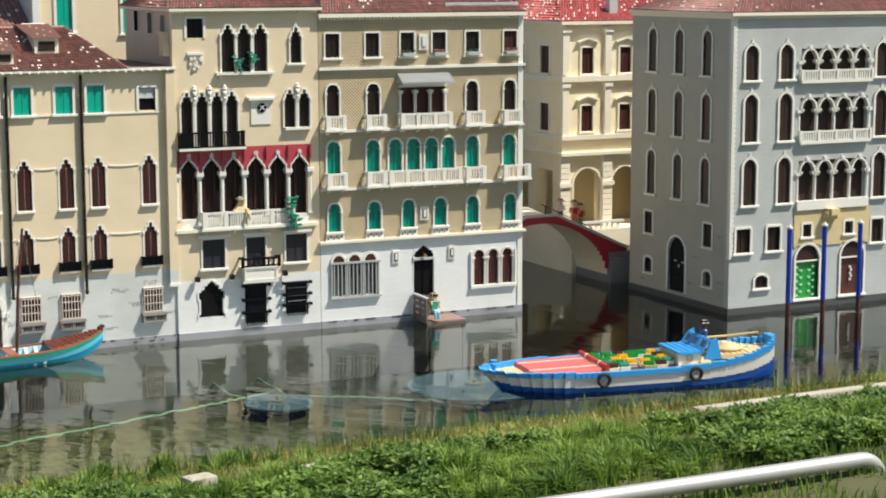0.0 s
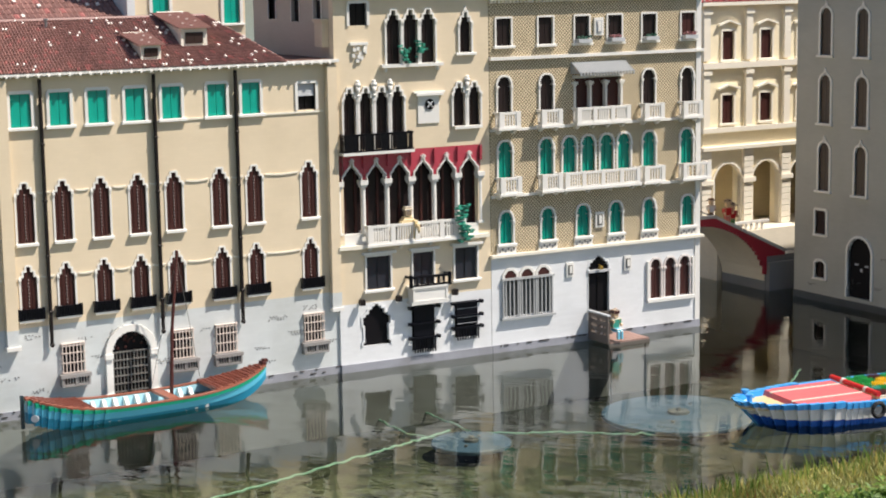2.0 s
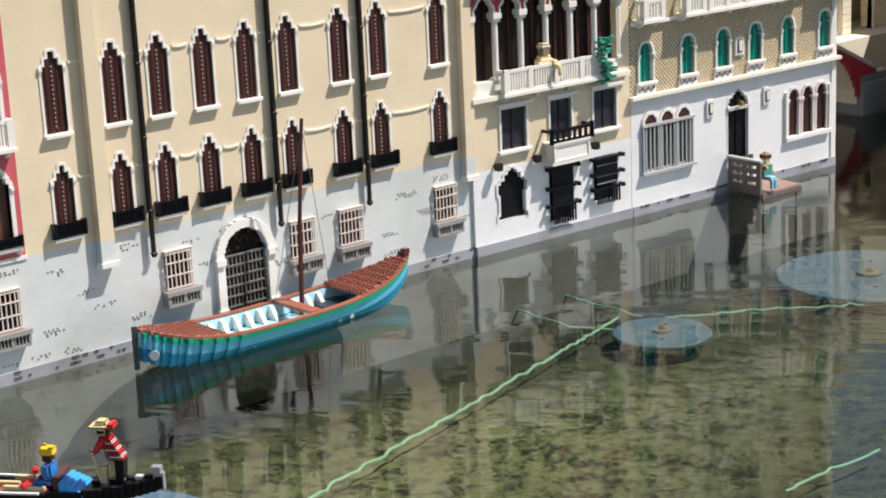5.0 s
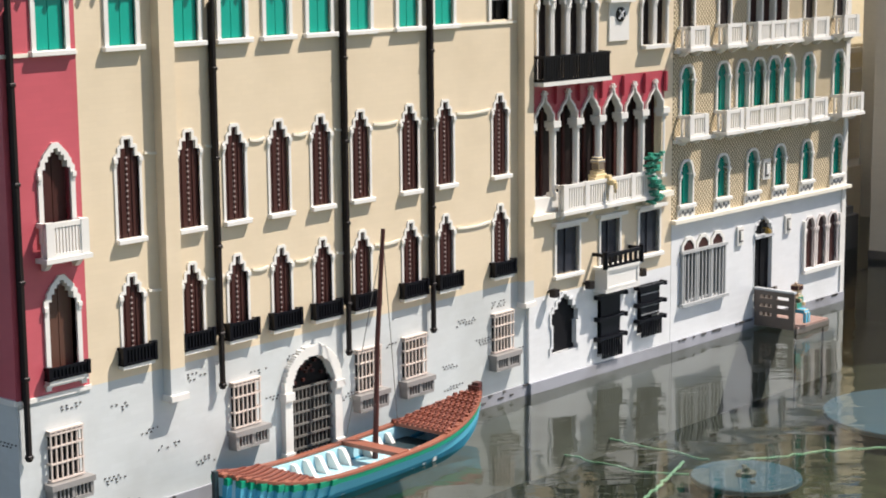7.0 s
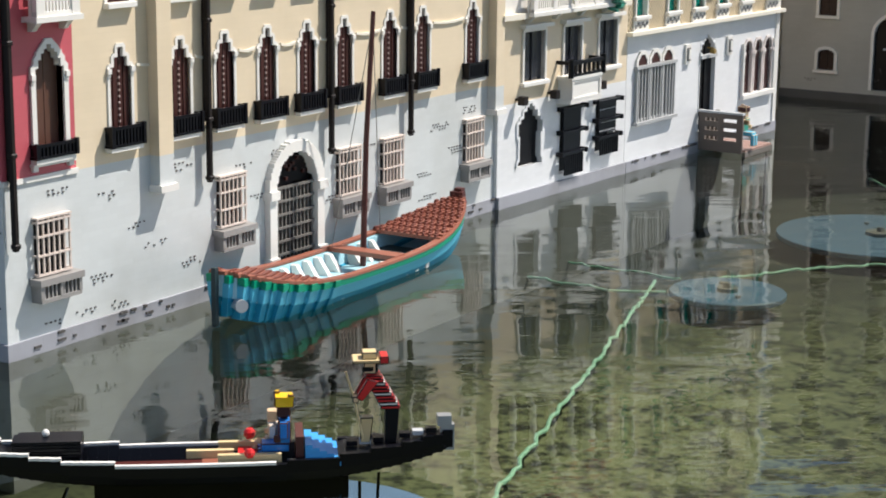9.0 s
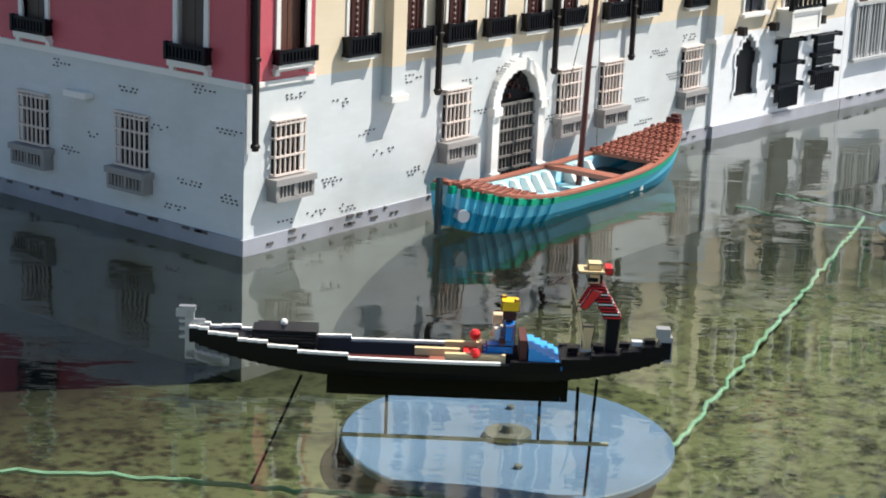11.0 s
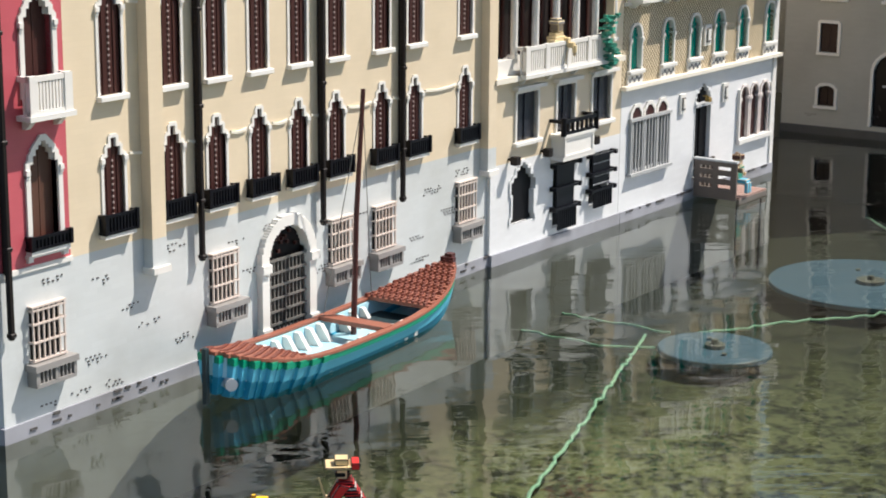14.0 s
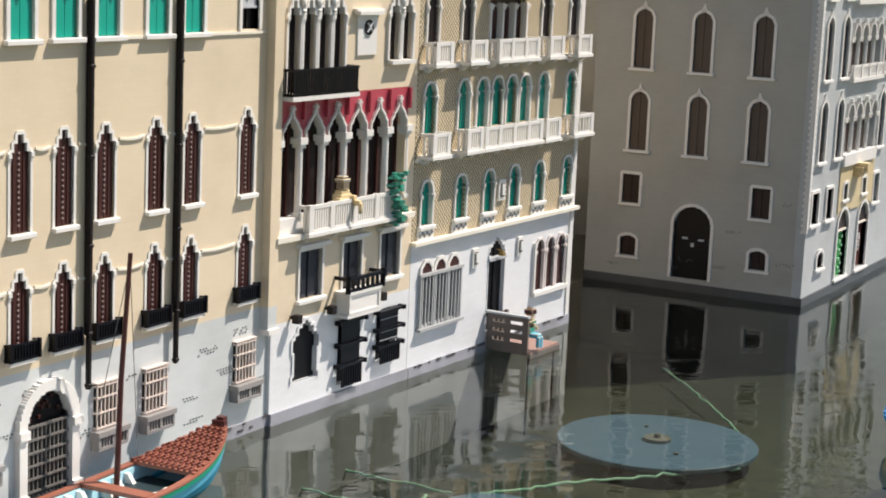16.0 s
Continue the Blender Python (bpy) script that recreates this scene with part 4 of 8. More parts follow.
    for x, z0 in ((0.452, 0.200), (0.793, 0.200), (1.052, 0.200), (0.014, 0.164)):
        s = Solid().box(x - 0.0065, x + 0.0025, -0.016, -0.007, z0, 0.968).box(x - 0.004, x, -0.008, 0.0, z0 + 0.1, 0.9)
        for zz in (z0 + 0.004, 0.30, 0.46, 0.62, 0.78):
            s.box(x - 0.0082, x + 0.0042, -0.0175, -0.006, zz, zz + 0.007)
        part("drain_pipe", soften(s.mesh("drain_pipe", PIPE), 0.0015, 1), None, palace, "dark brown drain pipe")
    # water gate
    g = opening("round", 0.118, 0.190, 0.062)
    out, inner = grown(g, 5)
    s = Solid()
    cx = 0.118 / g.shape[1]
    s.mask(out & ~inner, -0.059 - 5 * cx, 0, cx, -0.012, 0.012, 0.190 / g.shape[0])
    s.box(-0.083, -0.058, -0.018, 0.0, 0.115, 0.130).box(0.058, 0.083, -0.018, 0.0, 0.115, 0.130)
    s.box(-0.083, -0.058, -0.017, 0.0, 0.0, 0.012).box(0.058, 0.083, -0.017, 0.0, 0.0, 0.012)
    gate = part("water_gate", Solid().box(-0.059, 0.059, 0.008, 0.012, 0.0, 0.192), DARK_PANE, palace, "arched water gate with slatted grille", (0.689, 0, 0.028))
    part("frame", s, WHITE, gate)
    for i in range(6):
        zz = 0.010 + i * 0.0236
        part("slat", Solid().box(-0.058, 0.058, -0.005, -0.002, zz, zz + 0.0042), GATE_GREY, gate)
    s = Solid()
    for i in range(11):
        c = -0.054 + i * 0.0108
        s.box(c - 0.0016, c + 0.0016, -0.002, 0.001, 0.0, 0.132)
    part("grille", s, GATE_GREY, gate)
    s = Solid()
    rnd = random.Random(8)
    for i in range(26):
        c, zz = rnd.uniform(-0.05, 0.05), rnd.uniform(0.138, 0.178)
        if abs(c) < 0.055 - (zz - 0.13) * 0.7:
            s.box(c - 0.003, c + 0.003, 0.003, 0.008, zz - 0.003, zz + 0.003)
    part("tracery", s, BROWN_SHUTTER, gate)
    spots = [(0.106, 0.238), (0.223, 0.214), (0.393, 0.235), (0.279, 0.158), (0.324, 0.121), (0.199, 0.089), (0.240, 0.041), (0.161, 0.043), (0.094, 0.040), (0.414, 0.076),
             (0.548, 0.213), (0.586, 0.155), (0.655, 0.225), (0.797, 0.116), (0.930, 0.196), (1.170, 0.203), (1.283, 0.224), (1.117, 0.116), (1.127, 0.069), (1.235, 0.150), (1.345, 0.110)]
    o = part("weathered_bricks", marks(Solid(), spots), BRICK_MARK, palace, "dark weathered bricks in the plaster")
    tagged(o, kind="stuff")
    s = marks(Solid(), [(-0.42, 0.245), (-0.251, 0.224), (-0.089, 0.247), (-0.199, 0.174), (-0.332, 0.138), (-0.029, 0.190), (-0.399, 0.103), (-0.150, 0.052), (-0.112, 0.097), (-0.029, 0.086)], 5)
    o = part("weathered_bricks", s, BRICK_MARK, palace, at=side)
    tagged(o, kind="stuff")
    # damp patches low on the plinth
    s = Solid()
    rnd = random.Random(21)
    for i in range(40):
        c, zz = rnd.uniform(0.0, 1.38), rnd.choice((0.024, 0.012))
        s.box(c, c + rnd.uniform(0.006, 0.02), -0.007, -0.003, zz - 0.002, zz + 0.002)
    for i in range(16):
        c = rnd.uniform(0.0, 0.6)
        s.box(-0.007, -0.003, c, c + rnd.uniform(0.006, 0.02), 0.022, 0.026)
    tagged(part("chipped_edge", s, BRICK_MARK, palace, "chipped dark plinth edge"), kind="stuff")
    # eave and roof
    s = Solid().box(-0.02, 1.392, -0.026, 0.002, 0.978, 0.986).box(-0.024, -0.002, 0.002, 0.90, 0.979, 0.985)
    dentils(s, -0.02, 1.385, -0.016, 0.0, 0.973, 0.978)
    for i in range(46):
        x = -0.016 + i * 0.0305
        s.hexa([(x, -0.030, 0.973), (x + 0.003, -0.030, 0.973), (x + 0.003, -0.018, 0.975), (x, -0.018, 0.975)], [(x - 0.004, -0.030, 0.980), (x + 0.007, -0.030, 0.980), (x + 0.007, -0.018, 0.980), (x - 0.004, -0.018, 0.980)])
    part("eave", s, WHITE, palace, "white eave with small dentils")
    tile_roof(palace, ((-0.02, -0.026, 0.985), (1.215, -0.026, 0.985), (1.062, 0.230, 1.124), (0.16, 0.230, 1.124)), 18, ROOF, 0.09, 4, across=0.0095)
    tile_roof(palace, ((1.215, -0.026, 0.985), (1.215, 0.52, 0.985), (1.062, 0.232, 1.124), (1.062, 0.230, 1.124)), 16, ROOF, 0.08, 5, across=0.0095)
    tile_roof(palace, ((-0.02, 0.52, 0.985), (-0.02, -0.026, 0.985), (0.16, 0.230, 1.124), (0.16, 0.232, 1.124)), 16, ROOF, 0.03, 6, across=0.0095)
    s = Solid().hexa([(-0.02, 0.9, 0.985), (1.385, 0.9, 0.985), (1.385, 0.0, 0.985), (-0.02, 0.0, 0.985)][::-1],
                     [(-0.02, 0.9, 0.988), (1.385, 0.9, 0.988), (1.385, 0.0, 0.988), (-0.02, 0.0, 0.988)][::-1])
    s.box(0.17, 1.06, 0.234, 0.40, 0.988, 1.118)
    part("flat_roof", s, plain("roof_felt", (0.14, 0.07, 0.05), 0.7, 0.2), palace, "dark flat roof behind the slope")
    s = Solid().tube([(0.16, 0.23, 1.124), (1.062, 0.23, 1.124)], 0.007, 6)
    part("ridge", s, ROOF, palace)
    for x, w, y, z in ((0.796, 0.062, 0.012, 1.012), (0.957, 0.084, 0.070, 1.041)):
        h = w * 0.62
        deep = 0.13 * h / 0.037
        body = Solid().hexa([(-w / 2, 0, -0.008), (w / 2, 0, -0.008), (w / 2, deep, deep * 0.54 - 0.012), (-w / 2, deep, deep * 0.54 - 0.012)], [(-w / 2, 0, h), (w / 2, 0, h), (w / 2, deep, h + deep * 0.25), (-w / 2, deep, h + deep * 0.25)])
        d = part("dormer", body, IVORY, palace, "cream dormer with small dark window", (x, y, z))
        part("pane", Solid().box(-w * 0.34, w * 0.34, -0.003, 0.0, h * 0.12, h * 0.76).box(-0.001, 0.001, -0.004, -0.003, h * 0.12, h * 0.76), DARK_SHUTTER, d)
        n = int(deep / 0.0115)
        for i in range(n):
            y0, y1 = -0.012 + i * 0.0115, -0.012 + (i + 1.3) * 0.0115
            l, q = -w / 2 - 0.012 - 0.0012 * i, w / 2 + 0.008
            za, zb, th = h + y0 * 0.25 + 0.002, h + y1 * 0.25, 0.005
            s = Solid().hexa([(l, y0, za), (q, y0, za), (q, y1, zb), (l, y1, zb)], [(l, y0, za + th), (q, y0, za + th), (q, y1, zb + th - 0.002), (l, y1, zb + th - 0.002)])
            o = part("roof_course", s, ROOF, d)
            if i % 2 == 1:
                c = -0.4 * w + (i * 0.37 % 1.0) * 0.8 * w
                part("pale_tile", Solid().box(c, c + 0.006, y0 + 0.001, y0 + 0.006, za + th - 0.001, za + th + 0.0025), ROOF_FLECK, o)
    c = part("chimney", Solid().disc(0, 0, -0.01, 0.100, 0.0142, 12), LIGHT_GREY, palace, "round grey chimney with tiered cap", (0.316, -0.005, 0.988))
    part("collar", Solid().box(-0.019, 0.019, -0.019, 0.019, -0.006, 0.010).box(-0.0165, 0.0165, -0.0165, 0.0165, 0.010, 0.017), LIGHT_GREY, c)
    part("neck", Solid().disc(0, 0, 0.099, 0.108, 0.0125, 12), GREY, c)
    for z0, z1, q in ((0.108, 0.124, 0.0185), (0.126, 0.136, 0.0235), (0.138, 0.154, 0.029), (0.154, 0.162, 0.025)):
        part("cap_tier", Solid().disc(0, 0, z0, z1, q, 12, q + 0.002), LIGHT_GREY, c)
    part("vent_pipe", Solid().disc(0.545, 0.19, 1.08, 1.125, 0.004, 8).disc(0.545, 0.19, 1.125, 1.13, 0.007, 8), GREY, palace)


build_palace()

# ---------------------------------------------------------------- row of two palaces beyond, turned two degrees
TURN = Matrix.Translation((1.386, -0.008, 0)) @ Matrix.Rotation(-math.atan(0.036), 4, 'Z') @ Matrix.Translation((-1.386, 0, 0))
gothic = thing("gothic_palace", "narrow cream and white gothic palace with red arcade", "building", "canal buildings", at=TURN)
LOGGIA = [1.433, 1.518, 1.601, 1.685, 1.769, 1.853]


def build_gothic():
    p = gothic
    X0, X1 = 1.383, 1.931
    tri, quad, dbl = (1.588, 1.648, 1.710), (1.431, 1.487, 1.543, 1.598), (1.819, 1.875)
    holes = [(1.437, 1.497, 1.086, 1.154), hole(1.845, 0.990, 0.042, 0.126)]
    holes += [hole(x, 0.963, 0.050, 0.166) for x in tri] + [hole(x, 0.700, 0.043, 0.192) for x in quad] + [hole(x, 0.757, 0.043, 0.136) for x in dbl]
    holes += [(1.478, 1.562, 0.257, 0.362), (1.643, 1.717, 0.232, 0.361), (1.796, 1.878, 0.260, 0.363)]
    s = pierced(Solid(), X0, X1, 0.694, 1.180, [h for h in holes if h[2] > 0.69])
    pierced(s, X0, X1, 0.217, 0.405, [h for h in holes if h[2] < 0.4])
    s.box(X0, X0 + 0.022, 0.0, 0.03, 0.405, 0.694).box(1.886, X1, 0.0, 0.03, 0.405, 0.694)
    part("wall", s, CREAM, p)
    low = [(1.461, 1.558, 0.078, 0.210), (1.636, 1.718, 0.041, 0.188), (1.793, 1.878, 0.065, 0.187)]
    part("wall", pierced(Solid(), X0, X1, 0.026, 0.217, low), WHITE_WALL, p, "white lower wall")
    s = pierced(Solid(), -0.62, -0.03, 0.95, 1.180, [hole(-0.46, 1.100, 0.058, 0.075), hole(-0.275, 1.095, 0.058, 0.075), hole(-0.11, 1.095, 0.055, 0.070)])
    part("wall", s, BROWN_WALL, p, "brown-grey side wall", Matrix.Translation((X0, 0, 0)) @ Matrix.Rotation(radians(-90), 4, 'Z'))
    part("wall", Solid().box(X0 + 0.03, X1, 0.60, 0.63, 0, 1.18), BROWN_WALL, p)
    for y, zz, w, h in ((0.46, 1.100, 0.058, 0.075), (0.275, 1.095, 0.058, 0.075), (0.11, 1.095, 0.055, 0.070)):
        window(p, "rect", -y, zz, w, h, DARK_PANE, edge=1, proud=0.003, sill=False, at=Matrix.Translation((X0, 0, 0)) @ Matrix.Rotation(radians(-90), 4, 'Z'))
    part("chimney_breast", Solid().box(X0 - 0.022, X0, 0.035, 0.090, 1.022, 1.100).box(X0 - 0.028, X0, 0.030, 0.095, 1.100, 1.108), CREAM, p)
    part("plinth", Solid().box(X0, X1, -0.006, 0.03, -0.2, 0.026), PLINTH, p)
    # arcade floor
    part("wall", Solid().box(X0 + 0.022, 1.886, 0.0, 0.03, 0.405, 0.438), WHITE, p, "white parapet")
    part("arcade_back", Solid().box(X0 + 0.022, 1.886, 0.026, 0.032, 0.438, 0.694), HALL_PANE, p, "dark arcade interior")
    for i in range(13):
        c = X0 + 0.03 + i * 0.039
        part("curtain", Solid().box(c, c + 0.008, 0.0215, 0.026, 0.438, 0.66), BROWN_SHUTTER, p, "dark brown hangings in the arcade")
    panel, ring = Solid(), Solid()
    nzp = round(0.087 / 0.0035)
    cp = 0.087 / nzp
    for x in LOGGIA:
        nxp = 24
        cw = 0.084 / nxp
        a = np.zeros((nzp, nxp), bool)
        for i in range(nzp):
            z = (i + 0.5) * cp
            half = 0.033 if z < 0.010 else 0.033 * max(0.0, 1 - ((z - 0.010) / 0.036) ** 1.1) if z < 0.046 else 0
            if 0.040 < z < 0.052:
                half = max(half, 0.003)
            for j in range(nxp):
                a[i, j] = abs((j + 0.5) * cw - 0.042) < half
        b = a.copy()
        q = np.pad(b, 1)
        b = q[1:-1, 1:-1] | q[1:-1, :-2] | q[1:-1, 2:] | q[:-2, 1:-1] | q[2:, 1:-1] | q[:-2, :-2] | q[:-2, 2:]
        ring.mask(b & ~a, x - 0.042, 0.607, cw, -0.006, 0.014, cp)
        panel.mask(~b, x - 0.042, 0.607, cw, 0.0, 0.012, cp)
        ring.box(x - 0.003, x + 0.003, -0.008, 0.0, 0.661, 0.676).box(x - 0.008, x + 0.008, -0.008, 0.0, 0.666, 0.671)
        panel.box(x + 0.039, x + 0.045, -0.008, 0.0, 0.645, 0.692)
    part("red_panel", panel, RED_PANEL, p, "red panel above the arches")
    part("arch_ring", ring, WHITE, p, "stepped white pointed arches")
    for i in range(7):
        x = 1.390 + i * 0.0843
        c = part("column", Solid().disc(0, 0.006, 0, 0.165, 0.0080, 12), WHITE, p, "", (x, 0, 0.438))
        part("capital", Solid().box(-0.010, 0.010, -0.005, 0.017, 0.146, 0.154).box(-0.013, 0.013, -0.008, 0.020, 0.154, 0.168), WHITE, c)
        part("base", Solid().box(-0.010, 0.010, -0.004, 0.016, 0.0, 0.008), WHITE, c)
    part("ledge", Solid().box(X0 - 0.004, X1 - 0.012, -0.016, 0.0, 0.392, 0.404), IVORY, p)
    balustrade(p, 1.650, 0.404, 0.352, 0.059, 0.026, sections=4, slits=7, label="long white balcony")
    # upper windows
    window(p, "rect", 1.467, 1.086, 0.060, 0.068, DARK_PANE, edge=2, sill=False, proud=0.004)
    for x in tri:
        window(p, "ogee", x, 0.963, 0.050, 0.166, HALL_PANE, edge=1.5, infill=CREAM, sill=False)
    part("sill", Solid().box(1.540, 1.757, -0.018, 0.0, 0.953, 0.963).box(1.553, 1.560, -0.012, 0, 0.940, 0.953).box(1.737, 1.744, -0.012, 0, 0.940, 0.953), WHITE, p)
    window(p, "ogee", 1.845, 0.990, 0.042, 0.126, HALL_PANE, edge=1.5, infill=CREAM, ledge=0.010, finial=True)
    for x in quad:
        window(p, "ogee", x, 0.700, 0.043, 0.192, HALL_PANE, edge=1.5, infill=CREAM, sill=False)
    for x in (1.459, 1.515, 1.571, 1.847):
        s = Solid().disc(0, -0.006, 0, 0.006, 0.0075, 10, 0.0055).disc(0, -0.006, 0.006, 0.030, 0.0042, 10, 0.0088).disc(0, -0.006, 0.030, 0.042, 0.0092, 10, 0.0092).disc(0, -0.006, 0.042, 0.050, 0.0088, 10, 0.0045)
        part("finial", smooth(s.mesh("finial", WHITE)), None, p, "", (x, 0, 0.868))
        c = part("column", Solid().disc(0, -0.003, 0, 0.125, 0.0045, 8), WHITE, p, "", (x, 0, 0.758))
    for x in dbl:
        window(p, "ogee", x, 0.757, 0.043, 0.136, HALL_PANE, edge=1.5, infill=CREAM, sill=False)
    part("sill", Solid().box(1.797, 1.898, -0.016, 0, 0.748, 0.757), WHITE, p)
    out = 0.032
    s = Solid()
    for z0, z1 in ((0.748, 0.754), (0.697, 0.703)):
        s.loft([[(x, y, z0), (x + dx, y + 0.003 * (dx != 0), z0), (x + dx, y + 0.003 * (dx != 0), z1), (x, y, z1)] for x, y, dx in ((1.394, 0, 0.004), (1.394, -out, 0.004), (1.638, -out, -0.004), (1.638, 0, -0.004))])
    b = part("balcony", s, BLACK, p, "black iron balcony")
    bar = Solid().box(-0.0022, 0.0022, -out, -out + 0.003, 0.70, 0.75).mesh("bar", BLACK)
    for i in range(27):
        part("bar", bar, None, b, "", (1.399 + i * 0.00896, 0, 0))
    bar = Solid().box(0, 0.003, -0.0015, 0.0015, 0.70, 0.75).mesh("bar", BLACK)
    for c in (1.3945, 1.6345):
        for k in range(4):
            part("bar", bar, None, b, "", (c, -out + 0.007 + k * 0.007, 0))
    for f0, f1 in ((0.01, 0.20), (0.32, 0.43), (0.54, 0.65), (0.77, 0.90)):
        part("panel", Solid().box(1.394 + 0.244 * f0, 1.394 + 0.244 * f1, -out + 0.001, -out + 0.0022, 0.702, 0.750), BLACK, b)
    part("slab", Solid().box(1.392, 1.640, -out - 0.002, 0, 0.688, 0.697), WHITE, b)
    # relief, plaque and emblem
    s = Solid().box(1.436, 1.497, -0.008, 0, 1.026, 1.035)
    rnd = random.Random(2)
    for i in range(14):
        a, zz = rnd.uniform(1.442, 1.484), rnd.uniform(0.966, 1.015)
        s.box(a, a + 0.010, -rnd.uniform(0.004, 0.010), 0, zz, zz + 0.011)
    part("relief", s, WHITE, p, "small white carved relief")
    pl = part("plaque", Solid().box(1.670, 1.746, -0.004, 0, 0.772, 0.860).box(1.660, 1.756, -0.016, 0, 0.860, 0.868).box(1.652, 1.764, -0.012, 0, 0.868, 0.873), WHITE, p, "white plaque with round grey emblem")
    s = Solid().tube([(1.711, -0.003, 0.832), (1.711, -0.007, 0.832)], 0.017, 16)
    part("emblem", s, BLACK, pl)
    part("cross", Solid().tube([(1.701, -0.008, 0.822), (1.721, -0.008, 0.842)], 0.0022, 6).tube([(1.701, -0.008, 0.842), (1.721, -0.008, 0.822)], 0.0022, 6).tube([(1.711, -0.0078, 0.832), (1.711, -0.009, 0.832)], 0.006, 8), LIGHT_GREY, pl)
    # first floor
    for a, b, c, d in ((1.478, 1.562, 0.257, 0.362), (1.643, 1.717, 0.232, 0.361), (1.796, 1.878, 0.260, 0.363)):
        o = window(p, "rect", (a + b) / 2, c, b - a, d - c, SLATE_PANE, edge=1.5, proud=0.004, deep=0.007)
        part("hood", Solid().box(-(b - a) / 2 - 0.016, (b - a) / 2 + 0.016, -0.016, 0, d - c + 0.008, d - c + 0.016), WHITE, o)
    s = Solid().box(1.624, 1.750, -0.034, -0.030, 0.204, 0.252).box(1.617, 1.757, -0.038, 0, 0.250, 0.257).box(1.619, 1.755, -0.036, 0, 0.198, 0.206)
    s.box(1.624, 1.628, -0.031, 0, 0.206, 0.252).box(1.746, 1.750, -0.031, 0, 0.206, 0.252)
    for a, b, c, d in ((1.624, 1.631, 0.206, 0.250), (1.743, 1.750, 0.206, 0.250), (1.631, 1.743, 0.206, 0.211), (1.631, 1.743, 0.245, 0.250)):
        s.box(a, b, -0.0365, -0.033, c, d)
    part("balcony", s, WHITE, p, "white boxed balcony with black rail")
    s = Solid().box(1.614, 1.760, -0.040, -0.032, 0.283, 0.291).box(1.614, 1.620, -0.032, 0, 0.283, 0.291).box(1.754, 1.760, -0.032, 0, 0.283, 0.291).box(1.614, 1.760, -0.038, -0.032, 0.257, 0.263)
    rl = part("railing", s, BLACK, p, "black iron rail")
    bar = Solid().box(-0.0030, 0.0030, -0.038, -0.032, 0.261, 0.286).mesh("bar", BLACK)
    for i in range(8):
        part("bar", bar, None, rl, "", (1.6185 + i * 0.01955, 0, 0))
    for x in (1.617, 1.757):
        part("post", Solid().disc(x, -0.036, 0.255, 0.296, 0.0062, 10), BLACK, rl)
    for x in (1.452, 1.582, 1.786):
        part("lamp", Solid().box(-0.008, 0.008, -0.026, -0.010, -0.008, 0.010).box(-0.003, 0.003, -0.012, 0, 0.0, 0.005), PIPE, p, "small wall lantern", (x, 0, 0.222))
    # ground floor
    o = window(p, "lobed", 1.5095, 0.078, 0.097, 0.132, DARK_PANE, WHITE_WALL, edge=1.5, infill=WHITE_WALL, rise=0.058, sill=False, proud=0.003)
    part("threshold", Solid().box(-0.052, 0.052, 0.002, 0.006, -0.050, 0.0), LIGHT_GREY, o, "pale stone threshold")
    for a, b, c, d in ((1.636, 1.718, 0.041, 0.188), (1.793, 1.878, 0.065, 0.187)):
        o = part("window", Solid().box(a, b, 0.016, 0.02, c, d), DARK_PANE, p, "dark barred window with iron basket")
        s = Solid()
        for zz in (d - 0.004, c + (d - c) * 0.62, c + (d - c) * 0.30):
            s.box(a - 0.010, b + 0.010, -0.016, -0.010, zz - 0.003, zz + 0.003)
            s.box(a - 0.014, a - 0.006, -0.018, 0, zz - 0.005, zz + 0.005).box(b + 0.006, b + 0.014, -0.018, 0, zz - 0.005, zz + 0.005)
        s.box(a + 0.004, b - 0.004, -0.008, -0.005, c + 0.045, d)
        for i in range(9):
            x = a + 0.004 + i * (b - a - 0.008) / 8
            s.box(x - 0.0018, x + 0.0018, -0.015, -0.011, c - 0.004, c + 0.042)
        part("iron_basket", s, BLACK, o)
        if a > 1.75:
            s = Solid()
            for zz in (0.80, 0.56, 0.40):
                for k in range(9):
                    x = a + 0.008 + k * (b - a - 0.016) / 8
                    s.box(x - 0.0022, x + 0.0022, -0.0092, -0.008, c + (d - c) * zz, c + (d - c) * zz + 0.0026)
            part("rivet_rows", s, LIGHT_GREY, o, "rows of small pale rivets")
    # eave and roof
    s = Solid().box(X0 - 0.015, X1 + 0.01, -0.024, 0.63, 1.180, 1.190)
    dentils(s, X0, X1, -0.016, 0, 1.172, 1.180)
    part("eave", s, IVORY, p)
    tile_roof(p, ((X0 - 0.015, -0.024, 1.190), (X1 + 0.01, -0.024, 1.190), (X1 - 0.10, 0.30, 1.33), (X0 + 0.10, 0.30, 1.33)), 14, ROOF, 0.03, 11)
    tile_roof(p, ((X0 - 0.015, 0.63, 1.190), (X0 - 0.015, -0.024, 1.190), (X0 + 0.10, 0.30, 1.33), (X0 + 0.10, 0.301, 1.33)), 14, ROOF, 0.03, 12)
    roof_core(p, X0 - 0.005, X1, -0.014, 0.62, 1.190, X0 + 0.10, X1 - 0.10, 0.302, 1.316, ROOF)
    # greenery in the triple window
    s = Solid()
    rnd = random.Random(6)
    for cx in (1.624, 1.676):
        for i in range(26):
            a, zz = cx + rnd.gauss(-0.004, 0.010), (0.995 if cx < 1.66 else 1.008) + rnd.gauss(0, 0.012)
            s.box(a, a + 0.008, -0.022 + rnd.uniform(-0.006, 0.006), -0.012, zz, zz + 0.006)
